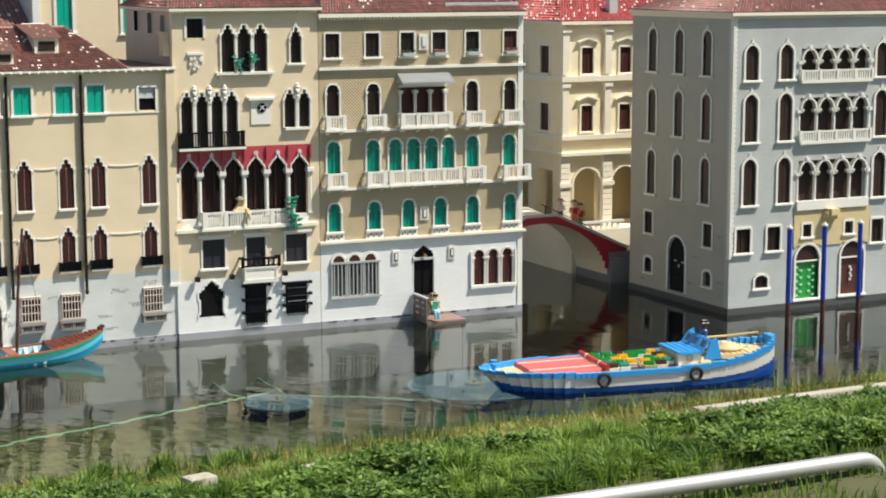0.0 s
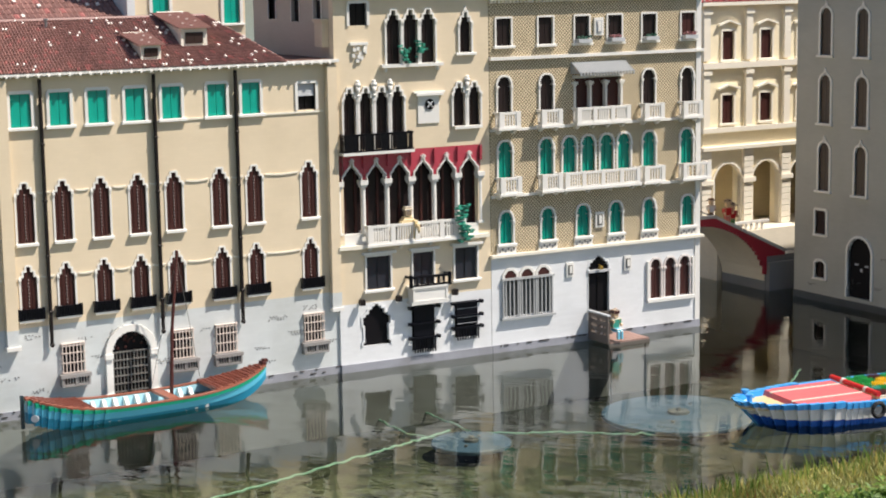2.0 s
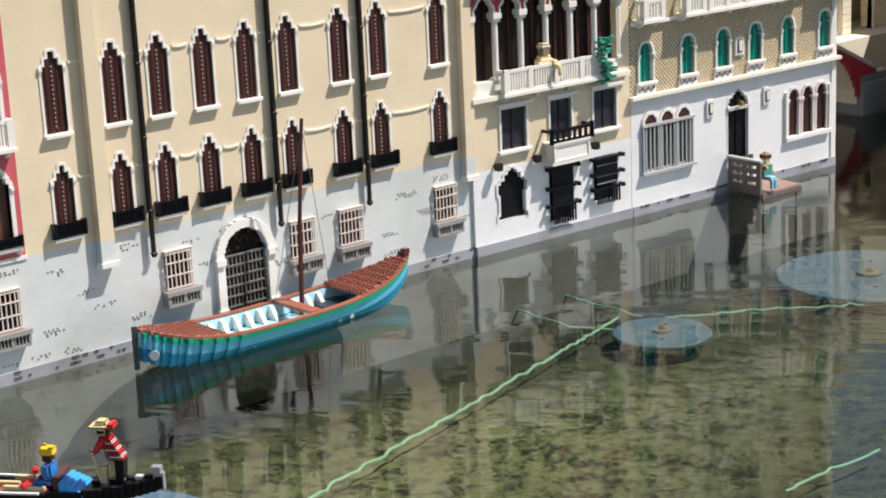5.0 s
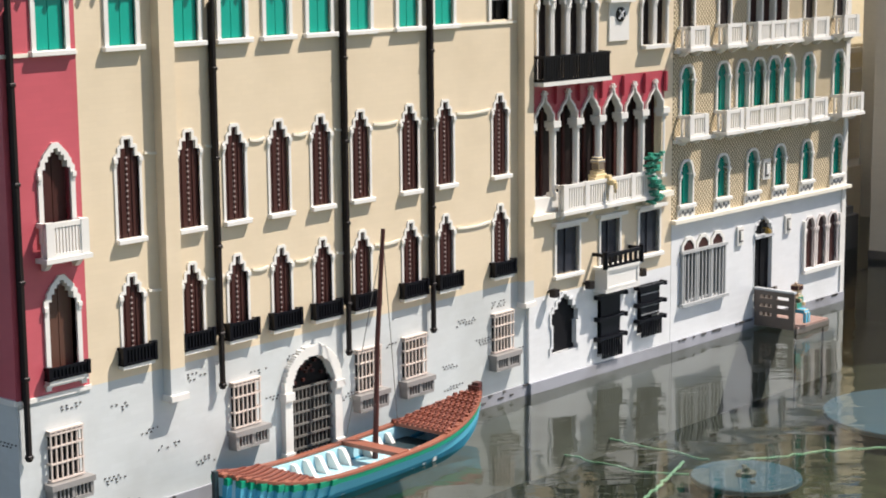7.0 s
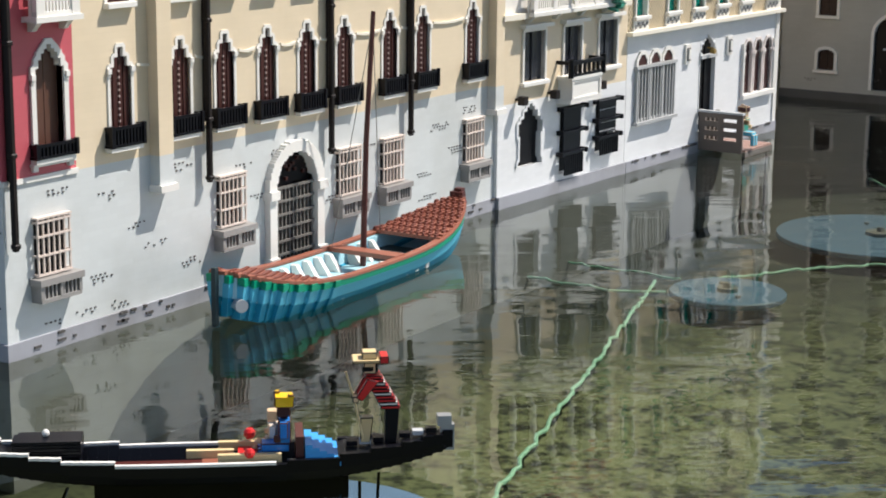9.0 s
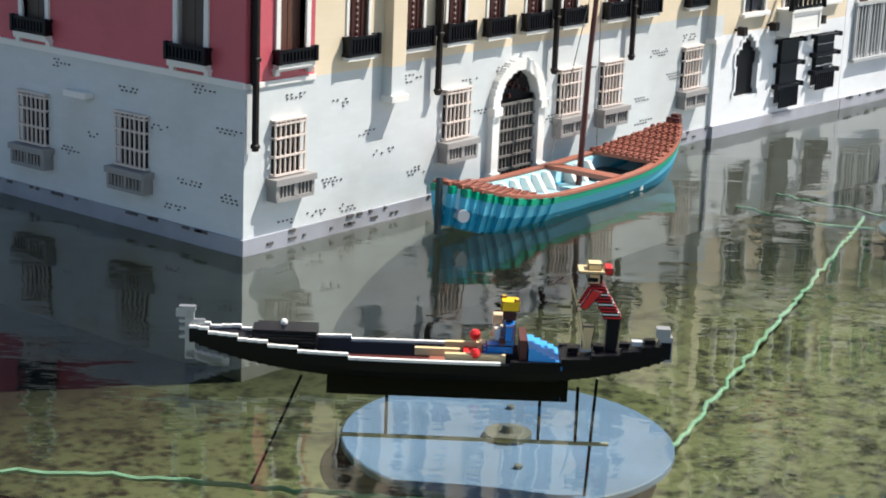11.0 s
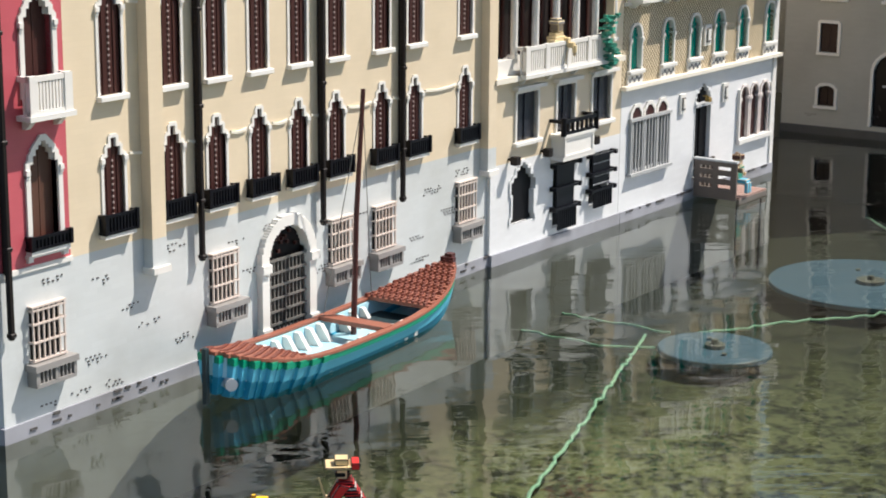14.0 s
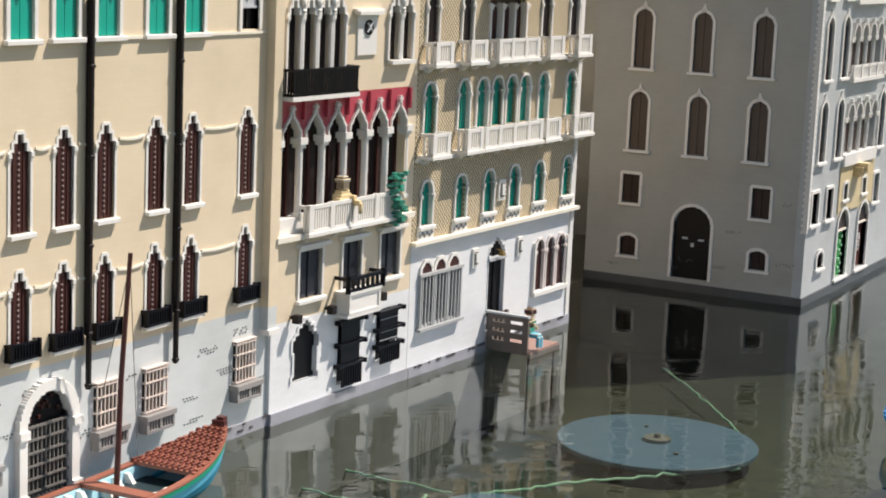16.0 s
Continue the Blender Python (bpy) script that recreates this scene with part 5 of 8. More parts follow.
    o = tagged(new("window_plant", s.mesh("window_plant", LEAF_TEAL)), "sea-green trailing plants in triple window", "plant")
    o.matrix_basis = TURN


build_gothic()

lattice = thing("lattice_palace", "tall tan lattice-brick palace with green shutters", "building", "canal buildings", at=TURN)


def build_lattice():
    p = lattice
    X0, X1, T = 1.933, 2.768, 1.152
    top6 = (1.987, 2.146, 2.287, 2.417, 2.556, 2.717)
    r2 = (1.987, 2.148, 2.555, 2.715)
    r3 = (1.988, 2.146, 2.236, 2.310, 2.384, 2.454, 2.557, 2.714)
    r4 = (1.990, 2.150, 2.289, 2.421, 2.558, 2.719)
    holes = [hole(x, 1.006, 0.055, 0.087) for x in top6] + [hole(x, 0.790, 0.050, 0.116) for x in r2] + [(2.259, 2.443, 0.790, 0.897)]
    holes += [hole(x, 0.578, 0.052, 0.118) for x in r3] + [hole(x, 0.361, 0.050, 0.104) for x in r4]
    part("wall", pierced(Solid(), X0, X1, 0.326, T, holes), LATTICE, p)
    low = [(1.975, 2.162, 0.116, 0.240), (2.309, 2.395, 0.050, 0.288)] + [hole(x, 0.118, 0.044, 0.136) for x in (2.586, 2.647, 2.708)]
    part("wall", pierced(Solid(), X0, X1, 0.026, 0.318, low), WHITE_WALL, p, "white lower wall")
    part("wall", Solid().box(X1 - 0.03, X1, 0.031, 0.70, 0.026, T).box(X0, X1 - 0.03, 0.67, 0.70, 0.026, T), CREAM, p, "cream side wall")
    part("corner_strip", Solid().box(X1 - 0.016, X1 + 0.004, -0.004, 0.0, 0.026, T).box(X1 + 0.0005, X1 + 0.004, 0.0, 0.016, 0.026, T), WHITE, p)
    part("plinth", Solid().box(X0, X1 + 0.004, -0.006, 0.70, -0.2, 0.026), PLINTH, p)
    part("ledge", Solid().box(X0 - 0.006, X1 + 0.014, -0.016, 0.0, 0.318, 0.327), IVORY, p)
    part("ledge", Solid().box(X0 - 0.002, X1 + 0.010, -0.013, 0.0, 0.960, 0.970), WHITE, p)
    for zz in (0.738, 0.522):
        part("ledge", Solid().box(X0, X1 + 0.008, -0.010, 0, zz - 0.008, zz), WHITE, p)
    s = Solid().box(X0 - 0.004, X1 + 0.012, -0.020, 0.70, T, T + 0.014)
    dentils(s, X0, X1, -0.014, 0, T - 0.010, T, 0.014)
    part("cornice", s, IVORY, p)
    for i, x in enumerate(top6):
        o = window(p, "rect", x, 1.006, 0.055, 0.087, BROWN_SHUTTER if i > 4 else HALL_PANE, edge=1.5, leaves=2, proud=0.004)
        if i >= 2:
            s = Solid().box(-0.026, 0.026, -0.026, -0.002, 0.0, 0.012)
            part("flower_box", s, LIGHT_GREY, o)
            s = Solid()
            rnd = random.Random(i)
            for k in range(12):
                a, zz = rnd.uniform(-0.026, 0.020), 0.011 + rnd.uniform(0, 0.008)
                s.box(a, a + 0.005, -0.026 + rnd.uniform(0, 0.014), -0.008, zz, zz + 0.005)
            part("flower_cluster", s, (plain("dull_leaf", (0.05, 0.13, 0.09), 0.5) if i in (2, 4) else plain("dull_flower", (0.36, 0.17, 0.17), 0.5)), o)
    for x in r2:
        window(p, "foil", x, 0.790, 0.050, 0.116, HALL_PANE, leaves=2, edge=1.5, rise=0.034, infill=LATTICE, sill=False, proud=0.005)
        balustrade(p, x, 0.744, 0.080, 0.050, 0.038, slits=5)
    o = part("window", Solid().box(2.259, 2.443, 0.016, 0.02, 0.790, 0.897), BROWN_SHUTTER, p, "triple dark window under the awning")
    s = Solid()
    for c in (2.257, 2.319, 2.381, 2.443):
        s.box(c - 0.0038, c + 0.0038, -0.005, 0.012, 0.790, 0.880).box(c - 0.007, c + 0.007, -0.007, 0.012, 0.864, 0.870).box(c - 0.011, c + 0.011, -0.008, 0.012, 0.870, 0.877)
    s.box(2.250, 2.450, -0.004, 0.012, 0.889, 0.899)
    part("frame", s, WHITE, o)
    balustrade(p, 2.351, 0.744, 0.212, 0.050, 0.038, sections=3, slits=6)
    s = Solid()
    for i in range(6):
        y0, z0 = -0.0095 * i, 0.942 - 0.0056 * i
        s.box(2.243, 2.459, y0 - 0.0075, y0, z0 - 0.004, z0).box(2.245, 2.457, y0 - 0.0095, y0 - 0.0075, z0 - 0.006, z0 - 0.003)
    for i in range(18):
        a = 2.243 + i * 0.0122
        s.hexa([(a + 0.003, -0.060, 0.898), (a + 0.006, -0.060, 0.898), (a + 0.006, -0.056, 0.898), (a + 0.003, -0.056, 0.898)], [(a, -0.060, 0.911), (a + 0.0085, -0.060, 0.911), (a + 0.0085, -0.056, 0.911), (a, -0.056, 0.911)])
    s.quad((2.243, 0, 0.938), (2.243, 0, 0.905), (2.243, -0.056, 0.906))
    part("awning", s, FRAME_GREY, p, "grey ribbed awning over the triple window")
    for x in r3:
        window(p, "foil", x, 0.578, 0.052, 0.118, TEAL_DARK, edge=1.5, rise=0.034, infill=LATTICE, sill=False, deep=0.008, proud=0.005)
    for x, w, n in ((1.990, 0.080, 1), (2.148, 0.078, 1), (2.347, 0.300, 4), (2.557, 0.084, 1), (2.733, 0.116, 1)):
        balustrade(p, x, 0.530, w, 0.052, 0.038, sections=n, slits=5)
    for x in r4:
        o = window(p, "foil", x, 0.361, 0.050, 0.104, TEAL_DARK, edge=1.5, rise=0.034, infill=LATTICE, deep=0.008, proud=0.005)
        s = Solid().box(-0.036, 0.036, -0.004, 0, -0.034, -0.010)
        part("apron", s, WHITE, o)
        s = Solid()
        for k in range(6):
            c = -0.027 + k * 0.0108
            s.box(c - 0.003, c + 0.003, -0.006, -0.003, -0.028 + (k % 2) * 0.006, -0.020 + (k % 2) * 0.006)
        part("ornament", s, GREY, o)
    for a, b, c, d in ((2.337, 2.371, 0.385, 0.437), (2.221, 2.249, 0.227, 0.275), (2.454, 2.482, 0.229, 0.277), (2.334, 2.370, 1.028, 1.086)):
        o = part("plaque", Solid().box(a, b, -0.006, 0, c, d), WHITE, p, "small framed wall plaque")
        w = b - a
        part("inset", Solid().box(a + w * 0.2, b - w * 0.2, -0.0075, -0.006, c + 0.008, d - 0.008), GATE_GREY if c < 1 else LIGHT_GREY, o)
        part("relief", Solid().box(a + w * 0.34, b - w * 0.34, -0.010, -0.0075, c + 0.013, d - 0.012), WHITE, o)
    # ground floor: screen window, door, triple window
    o = part("window", Solid().box(1.975, 2.162, 0.012, 0.016, 0.116, 0.240), plain("slate_pane", (0.075, 0.078, 0.078), 0.4), p, "wide window behind grey bars")
    s = Solid()
    for i in range(4):
        c = 1.974 + i * 0.063
        s.box(c - 0.0025, c + 0.0025, -0.008, 0, 0.112, 0.240)
    s.box(1.968, 2.170, -0.010, 0, 0.238, 0.245).box(1.966, 2.172, -0.014, 0, 0.107, 0.114)
    part("frame", s, FRAME_GREY, o)
    for i in range(12):
        c = 1.984 + i * 0.0154
        part("bar", Solid().box(c - 0.0020, c + 0.0020, -0.007, -0.004, 0.114, 0.238), FRAME_GREY, o)
    for x in (2.003, 2.067, 2.131):
        g = opening("round", 0.044, 0.024, 0.020)
        a = Solid()
        a.mask(g, -0.022, 0, 0.044 / g.shape[1], -0.003, 0.0, 0.024 / g.shape[0])
        q = part("fanlight", a, BROWN_SHUTTER, o, "", (x, 0, 0.246))
        out, inner = grown(g, 2)
        a = Solid()
        a.mask(out & ~inner, -0.022 - 2 * 0.004, 0, 0.044 / g.shape[1], -0.005, 0.0, 0.024 / g.shape[0])
        part("arch", a, WHITE, q)
    d = window(p, "stepped", 2.352, 0.050, 0.084, 0.238, DARK_PANE, WHITE_WALL, edge=1, infill=WHITE_WALL, rise=0.046, proud=0.0015, sill=False, name="door", label="dark tall water door")
    part("lintel", Solid().box(-0.044, 0.044, -0.006, 0.012, 0.182, 0.190), LIGHT_GREY, d)
    part("lantern", Solid().box(-0.009, 0.005, -0.022, -0.010, 0.194, 0.203).box(-0.007, 0.003, -0.020, -0.011, 0.203, 0.206).box(-0.003, -0.001, -0.016, 0, 0.206, 0.209), plain("amber_lantern", (0.26, 0.17, 0.03), 0.35), d, "small amber lantern")
    for x in (2.586, 2.647, 2.708):
        o = window(p, "foil", x, 0.118, 0.044, 0.136, BROWN_SHUTTER, PINK_STONE, edge=1.5, leaves=2, infill=WHITE_WALL, rise=0.032, sill=False, proud=0.004)
    part("sill", Solid().box(2.548, 2.746, -0.012, 0, 0.106, 0.117).box(2.548, 2.556, -0.008, 0, 0.117, 0.25).box(2.738, 2.746, -0.008, 0, 0.117, 0.25), WHITE, p)
    s = Solid()
    rnd = random.Random(31)
    for i in range(26):
        c = rnd.uniform(1.95, 2.75)
        s.box(c, c + rnd.uniform(0.005, 0.016), -0.008, -0.004, 0.021, 0.026)
    tagged(part("chipped_edge", s, BRICK_MARK, p), kind="stuff")
    tile_roof(p, ((X0, -0.02, T + 0.014), (X1 + 0.01, -0.02, T + 0.014), (X1 - 0.14, 0.34, 1.32), (X0 + 0.14, 0.34, 1.32)), 14, ROOF, 0.05, 14)
    tile_roof(p, ((X1 + 0.01, -0.02, T + 0.014), (X1 + 0.01, 0.70, T + 0.014), (X1 - 0.14, 0.341, 1.32), (X1 - 0.14, 0.34, 1.32)), 14, ROOF, 0.05, 15)
    roof_core(p, X0 + 0.01, X1, -0.01, 0.69, T + 0.014, X0 + 0.14, X1 - 0.14, 0.344, 1.306, ROOF)
    s = Solid().box(2.46, X1, 0.03, 0.034, T + 0.04, T + 0.05)
    for i in range(24):
        c = 2.462 + i * 0.0128
        s.box(c - 0.003, c + 0.003, 0.028, 0.034, T + 0.012, T + 0.042)
    part("roof_balustrade", s, LIGHT_GREY, p, "grey roof terrace balustrade")


build_lattice()

# ---------------------------------------------------------------- grey palace across the side canal
grey_palace = thing("grey_palace", "grey palace with white pointed windows and red roof", "building", "canal buildings")

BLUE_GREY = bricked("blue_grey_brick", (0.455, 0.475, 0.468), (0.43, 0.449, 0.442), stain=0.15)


def build_grey():
    p = grey_palace
    X0, Y0, T = 3.43, -0.512, 1.150
    X1, Y1 = 4.75, 0.19
    side = Matrix.Translation((X0, 0, 0)) @ Matrix.Rotation(radians(-90), 4, 'Z')
    front = Matrix.Translation((0, Y0, 0))
    ys = (0.035, -0.155, -0.345)
    rows = ((0.418, 0.178), (0.668, 0.178), (0.918, 0.172))
    holes = [hole(-y, z, 0.056, h) for y in ys for z, h in rows]
    holes += [hole(-0.047, 0.254, 0.056, 0.088), hole(0.370, 0.250, 0.056, 0.090), hole(-0.046, 0.090, 0.052, 0.062), hole(0.372, 0.094, 0.052, 0.058), hole(0.160, 0.040, 0.120, 0.222)]
    part("wall", pierced(Solid(), -Y1, -Y0 - 0.03, 0.026, T, holes), SHADED_GREY, p, "", side)
    for y in ys:
        for z, h in rows:
            window(p, "round", -y, z, 0.056, h, GREY_SHUTTER, leaves=2, edge=2, infill=SHADED_GREY, at=side, finial=True, rise=0.032, proud=0.004)
    for y, z, h in ((0.047, 0.254, 0.088), (-0.370, 0.250, 0.090)):
        window(p, "rect", -y, z, 0.056, h, DARK_SHUTTER, leaves=2, edge=2, at=side, proud=0.005, sill=False)
    for y, z, h in ((0.046, 0.090, 0.062), (-0.372, 0.094, 0.058)):
        window(p, "round", -y, z, 0.052, h, DARK_SHUTTER, edge=2, infill=SHADED_GREY, rise=0.014, at=side, proud=0.005, sill=False)
    for a, b, c in ((-0.085, -0.008, 0.081), (0.334, 0.410, 0.085), (0.333, 0.408, 0.241), (-0.084, -0.010, 0.245)):
        part("sill", Solid().box(a, b, -0.008, 0, c, c + 0.008), WHITE, p, "", side)
    d = window(p, "round", 0.160, 0.040, 0.120, 0.222, DARK_PANE, edge=2, infill=SHADED_GREY, at=side, name="water_gate", label="tall dark arched water gate", sill=False)
    part("hinge", Solid().box(-0.034, -0.016, 0.008, 0.016, 0.120, 0.126).box(0.018, 0.036, 0.008, 0.016, 0.118, 0.124).box(-0.005, 0.005, 0.008, 0.016, 0.098, 0.110), LIGHT_GREY, d)
    # front
    fx = (3.516, 3.680, 4.150, 4.314)
    frows = ((0.424, 0.178), (0.668, 0.182), (0.905, 0.132))
    loggia = (3.790, 3.876, 3.962, 4.048)
    holes = [hole(x, z, 0.060, h) for x in fx for z, h in frows] + [(3.752, 4.084, 0.425, 0.585), (3.752, 4.084, 0.668, 0.830), (3.752, 4.084, 0.905, 1.020)]
    holes += [(3.459, 3.525, 0.240, 0.334), (3.606, 3.668, 0.240, 0.334), (3.552, 3.612, 0.096, 0.146), (3.748, 3.862, 0.038, 0.252), (3.971, 4.085, 0.038, 0.252), (3.778, 3.818, 0.284, 0.333), (3.985, 4.025, 0.284, 0.333), (4.12, 4.18, 0.24, 0.334)]
    s = pierced(Solid(), X0, X1, 0.026, T, holes)
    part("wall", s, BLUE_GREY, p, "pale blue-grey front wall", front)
    panel = [(3.748, 3.862, 0.2, 0.252), (3.971, 4.085, 0.2, 0.252), (3.778, 3.818, 0.284, 0.333), (3.985, 4.025, 0.284, 0.333)]
    part("facing", pierced(Solid(), 3.735, 4.110, 0.245, 0.388, panel, 0.004, -0.004), SAND, p, "sand-coloured facing", front)
    for x in fx:
        for z, h in frows:
            window(p, "round", x, z, 0.060, h, DARK_SHUTTER, leaves=2, edge=2, at=front, finial=True, rise=0.034, infill=BLUE_GREY)
    for z, h in ((0.425, 0.160), (0.668, 0.162), (0.905, 0.115)):
        part("loggia_back", Solid().box(3.752, 4.084, 0.022, 0.026, z, z + h), DARK_SHUTTER, p, "dark loggia recess", front)
        for x in loggia:
            g = opening("foil", 0.066, 0.048, 0.044, 0.003)
            out, inner = grown(g, 2)
            s = Solid()
            c, cz = 0.066 / g.shape[1], 0.048 / g.shape[0]
            s.mask(out & ~inner, -0.033 - 2 * c, 0, c, -0.008, 0.012, cz)
            s.box(-0.006, 0.006, -0.011, 0, 0.054, 0.068).box(-0.009, 0.009, -0.010, 0, 0.058, 0.064)
            part("arch", s, WHITE, p, "", front @ Matrix.Translation((x, 0, z + h - 0.055)))
        for i in range(5):
            x = 3.747 + i * 0.086
            c = part("column", Solid().disc(0, 0.004, 0, h - 0.045, 0.007, 10), WHITE, p, "", front @ Matrix.Translation((x, 0, z)))
            part("capital", Solid().box(-0.012, 0.012, -0.008, 0.016, h - 0.058, h - 0.045), WHITE, c)
        if z > 0.5:
            s = Solid().box(3.745, 4.092, -0.016, -0.010, z + 0.026, z + 0.033).box(3.745, 4.092, -0.018, 0, z - 0.018, z - 0.006)
            for i in range(30):
                c = 3.750 + i * 0.0116
                s.box(c - 0.003, c + 0.003, -0.015, -0.011, z - 0.006, z + 0.026)
            for i in range(5):
                c = 3.747 + i * 0.086
                s.box(c - 0.006, c + 0.006, -0.018, -0.008, z - 0.006, z + 0.035)
        else:
            s = Solid().box(3.742, 4.094, -0.012, 0.01, z - 0.034, z + 0.002)
        part("parapet", s, WHITE, p, "white balustrade", front)
    for a, b, c, d in ((3.459, 3.525, 0.240, 0.334), (3.606, 3.668, 0.240, 0.334), (3.778, 3.818, 0.284, 0.333), (3.985, 4.025, 0.284, 0.333), (4.12, 4.18, 0.24, 0.334)):
        window(p, "rect", (a + b) / 2, c, b - a, d - c, DARK_SHUTTER, edge=2, at=front, proud=0.006)
    window(p, "round", 3.582, 0.096, 0.060, 0.050, DARK_SHUTTER, edge=2, at=front, rise=0.016, infill=BLUE_GREY)
    for x, m, lab in ((3.805, GREEN, "green water door with white studs"), (4.028, MAROON, "dark red-brown water door")):
        d = window(p, "round", x, 0.038, 0.114, 0.214, m, edge=2, at=front, infill=SAND, name="door", label=lab, deep=0.012)
        part("fanlight", Solid().box(-0.056, 0.056, 0.004, 0.010, 0.150, 0.205), DARK_SHUTTER, d)
        part("lintel", Solid().box(-0.057, 0.057, 0.000, 0.010, 0.146, 0.152), IVORY, d)
        s = Solid()
        if m is GREEN:
            for i in range(5):
                for j in range(9):
                    if (i + j) % 2 == 0 and i != 2:
                        s.box(-0.047 + i * 0.020, -0.035 + i * 0.020, 0.007, 0.012, 0.008 + j * 0.014, 0.016 + j * 0.014)
        else:
            for j in range(5):
                s.box(-0.006 + (j % 2) * 0.006, 0.002 + (j % 2) * 0.006, 0.004, 0.010, 0.055 + j * 0.012, 0.064 + j * 0.012)
        part("studs", s, BOAT_GREEN if m is GREEN else WHITE, d) if m is not GREEN else part("studs", s, plain("pale_green_stud", (0.35, 0.62, 0.40), 0.4), d)
    s = Solid().box(-0.030, 0.030, -0.030, 0, 0.0, 0.022).box(-0.018, 0.022, -0.040, 0, 0.010, 0.034).box(-0.034, 0.030, -0.018, 0, -0.010, 0.004)
    part("lion_bracket", s, TAN, p, "sand-coloured carved bracket", front @ Matrix.Translation((3.905, -0.004, 0.358)))
    part("plinth", Solid().box(X0 - 0.005, X1, Y0 - 0.005, Y1, -0.2, 0.026), WET_PLINTH, p, "dark wet plinth")
    s = Solid()
    for i in range(98):
        zz = 0.22 + i * 0.0096
        w = 0.016 if i % 2 else 0.011
        s.box(X0 - 0.003, X0 + w, Y0 - 0.004, Y0, zz, zz + 0.0086).box(X0 - 0.003, X0, Y0, Y0 + (0.010 if i % 2 else 0.015), zz, zz + 0.0086)
    part("corner_trim", s, WHITE, p, "white toothed corner quoins")
    part("wall", Solid().box(X1 - 0.03, X1, Y0 + 0.03, Y1, 0.026, T).box(X0 + 0.03, X1 - 0.03, Y1 - 0.03, Y1, 0.026, T), SHADED_GREY, p)
    s = Solid().box(X0 - 0.02, X1, Y0 - 0.020, Y1, T, T + 0.012)
    dentils(s, X0, X1, Y0 - 0.014, Y0, T - 0.012, T, 0.011)
    s.box(X0 - 0.006, X0, Y0, Y1, T - 0.012, T)
    part("cornice", s, IVORY, p)
    tile_roof(p, ((X0 - 0.02, Y0 - 0.02, T + 0.012), (X1, Y0 - 0.02, T + 0.012), (X1 - 0.3, -0.16, 1.30), (X0 + 0.3, -0.16, 1.30)), 16, ROOF, 0.06, 21, across=0.014)
    tile_roof(p, ((X0 - 0.02, Y1, T + 0.012), (X0 - 0.02, Y0 - 0.02, T + 0.012), (X0 + 0.3, -0.16, 1.30), (X0 + 0.3, -0.159, 1.30)), 16, ROOF, 0.06, 22, across=0.014)
    roof_core(p, X0 - 0.01, X1 - 0.01, Y0 - 0.01, Y1 - 0.01, T + 0.012, X0 + 0.3, X1 - 0.3, -0.157, 1.286, ROOF)
    tagged(part("weathered_bricks", marks(Solid(), [(0.14, 0.10), (0.10, 0.07), (0.25, 0.09), (-0.10, 0.06), (0.29, 0.20), (0.45, 0.30), (0.46, 0.12)], 9), BRICK_MARK, p, "", side), kind="stuff")


build_grey()
# added block; hides the sunlit arcade so the gap behind stays in shade
part("gap_block", Solid().box(4.20, 4.74, 0.193, 0.62, 0.0, 0.85), SHADED_GREY, grey_palace, "added grey block that darkens the gap beside the bridge")

# mooring posts in front of it
for i, x in enumerate((3.497, 3.660, 3.830)):
    o = thing("mooring_post", "blue mooring post with dark foot in water", "post", "mooring posts", at=Matrix.Translation((x, -0.796, 0)))
    part("shaft", Solid().disc(0, 0, 0.088, 0.370, 0.0093, 12), POST_BLUE, o)
    part("foot", Solid().disc(0, 0, -0.2, 0.088, 0.0090, 12), MAROON, o, "dark wet foot")
    part("cap", Solid().disc(0, 0, 0.370, 0.377, 0.013, 12).disc(0, 0, 0.377, 0.387, 0.006, 10, 0.002), WHITE, o)

# ---------------------------------------------------------------- arcaded building behind the bridge
arcade = thing("arcade_house", "pale cream arcaded house with red roof behind bridge", "building", "canal buildings", at=Matrix.Translation((0.017, 0.065, 0)))


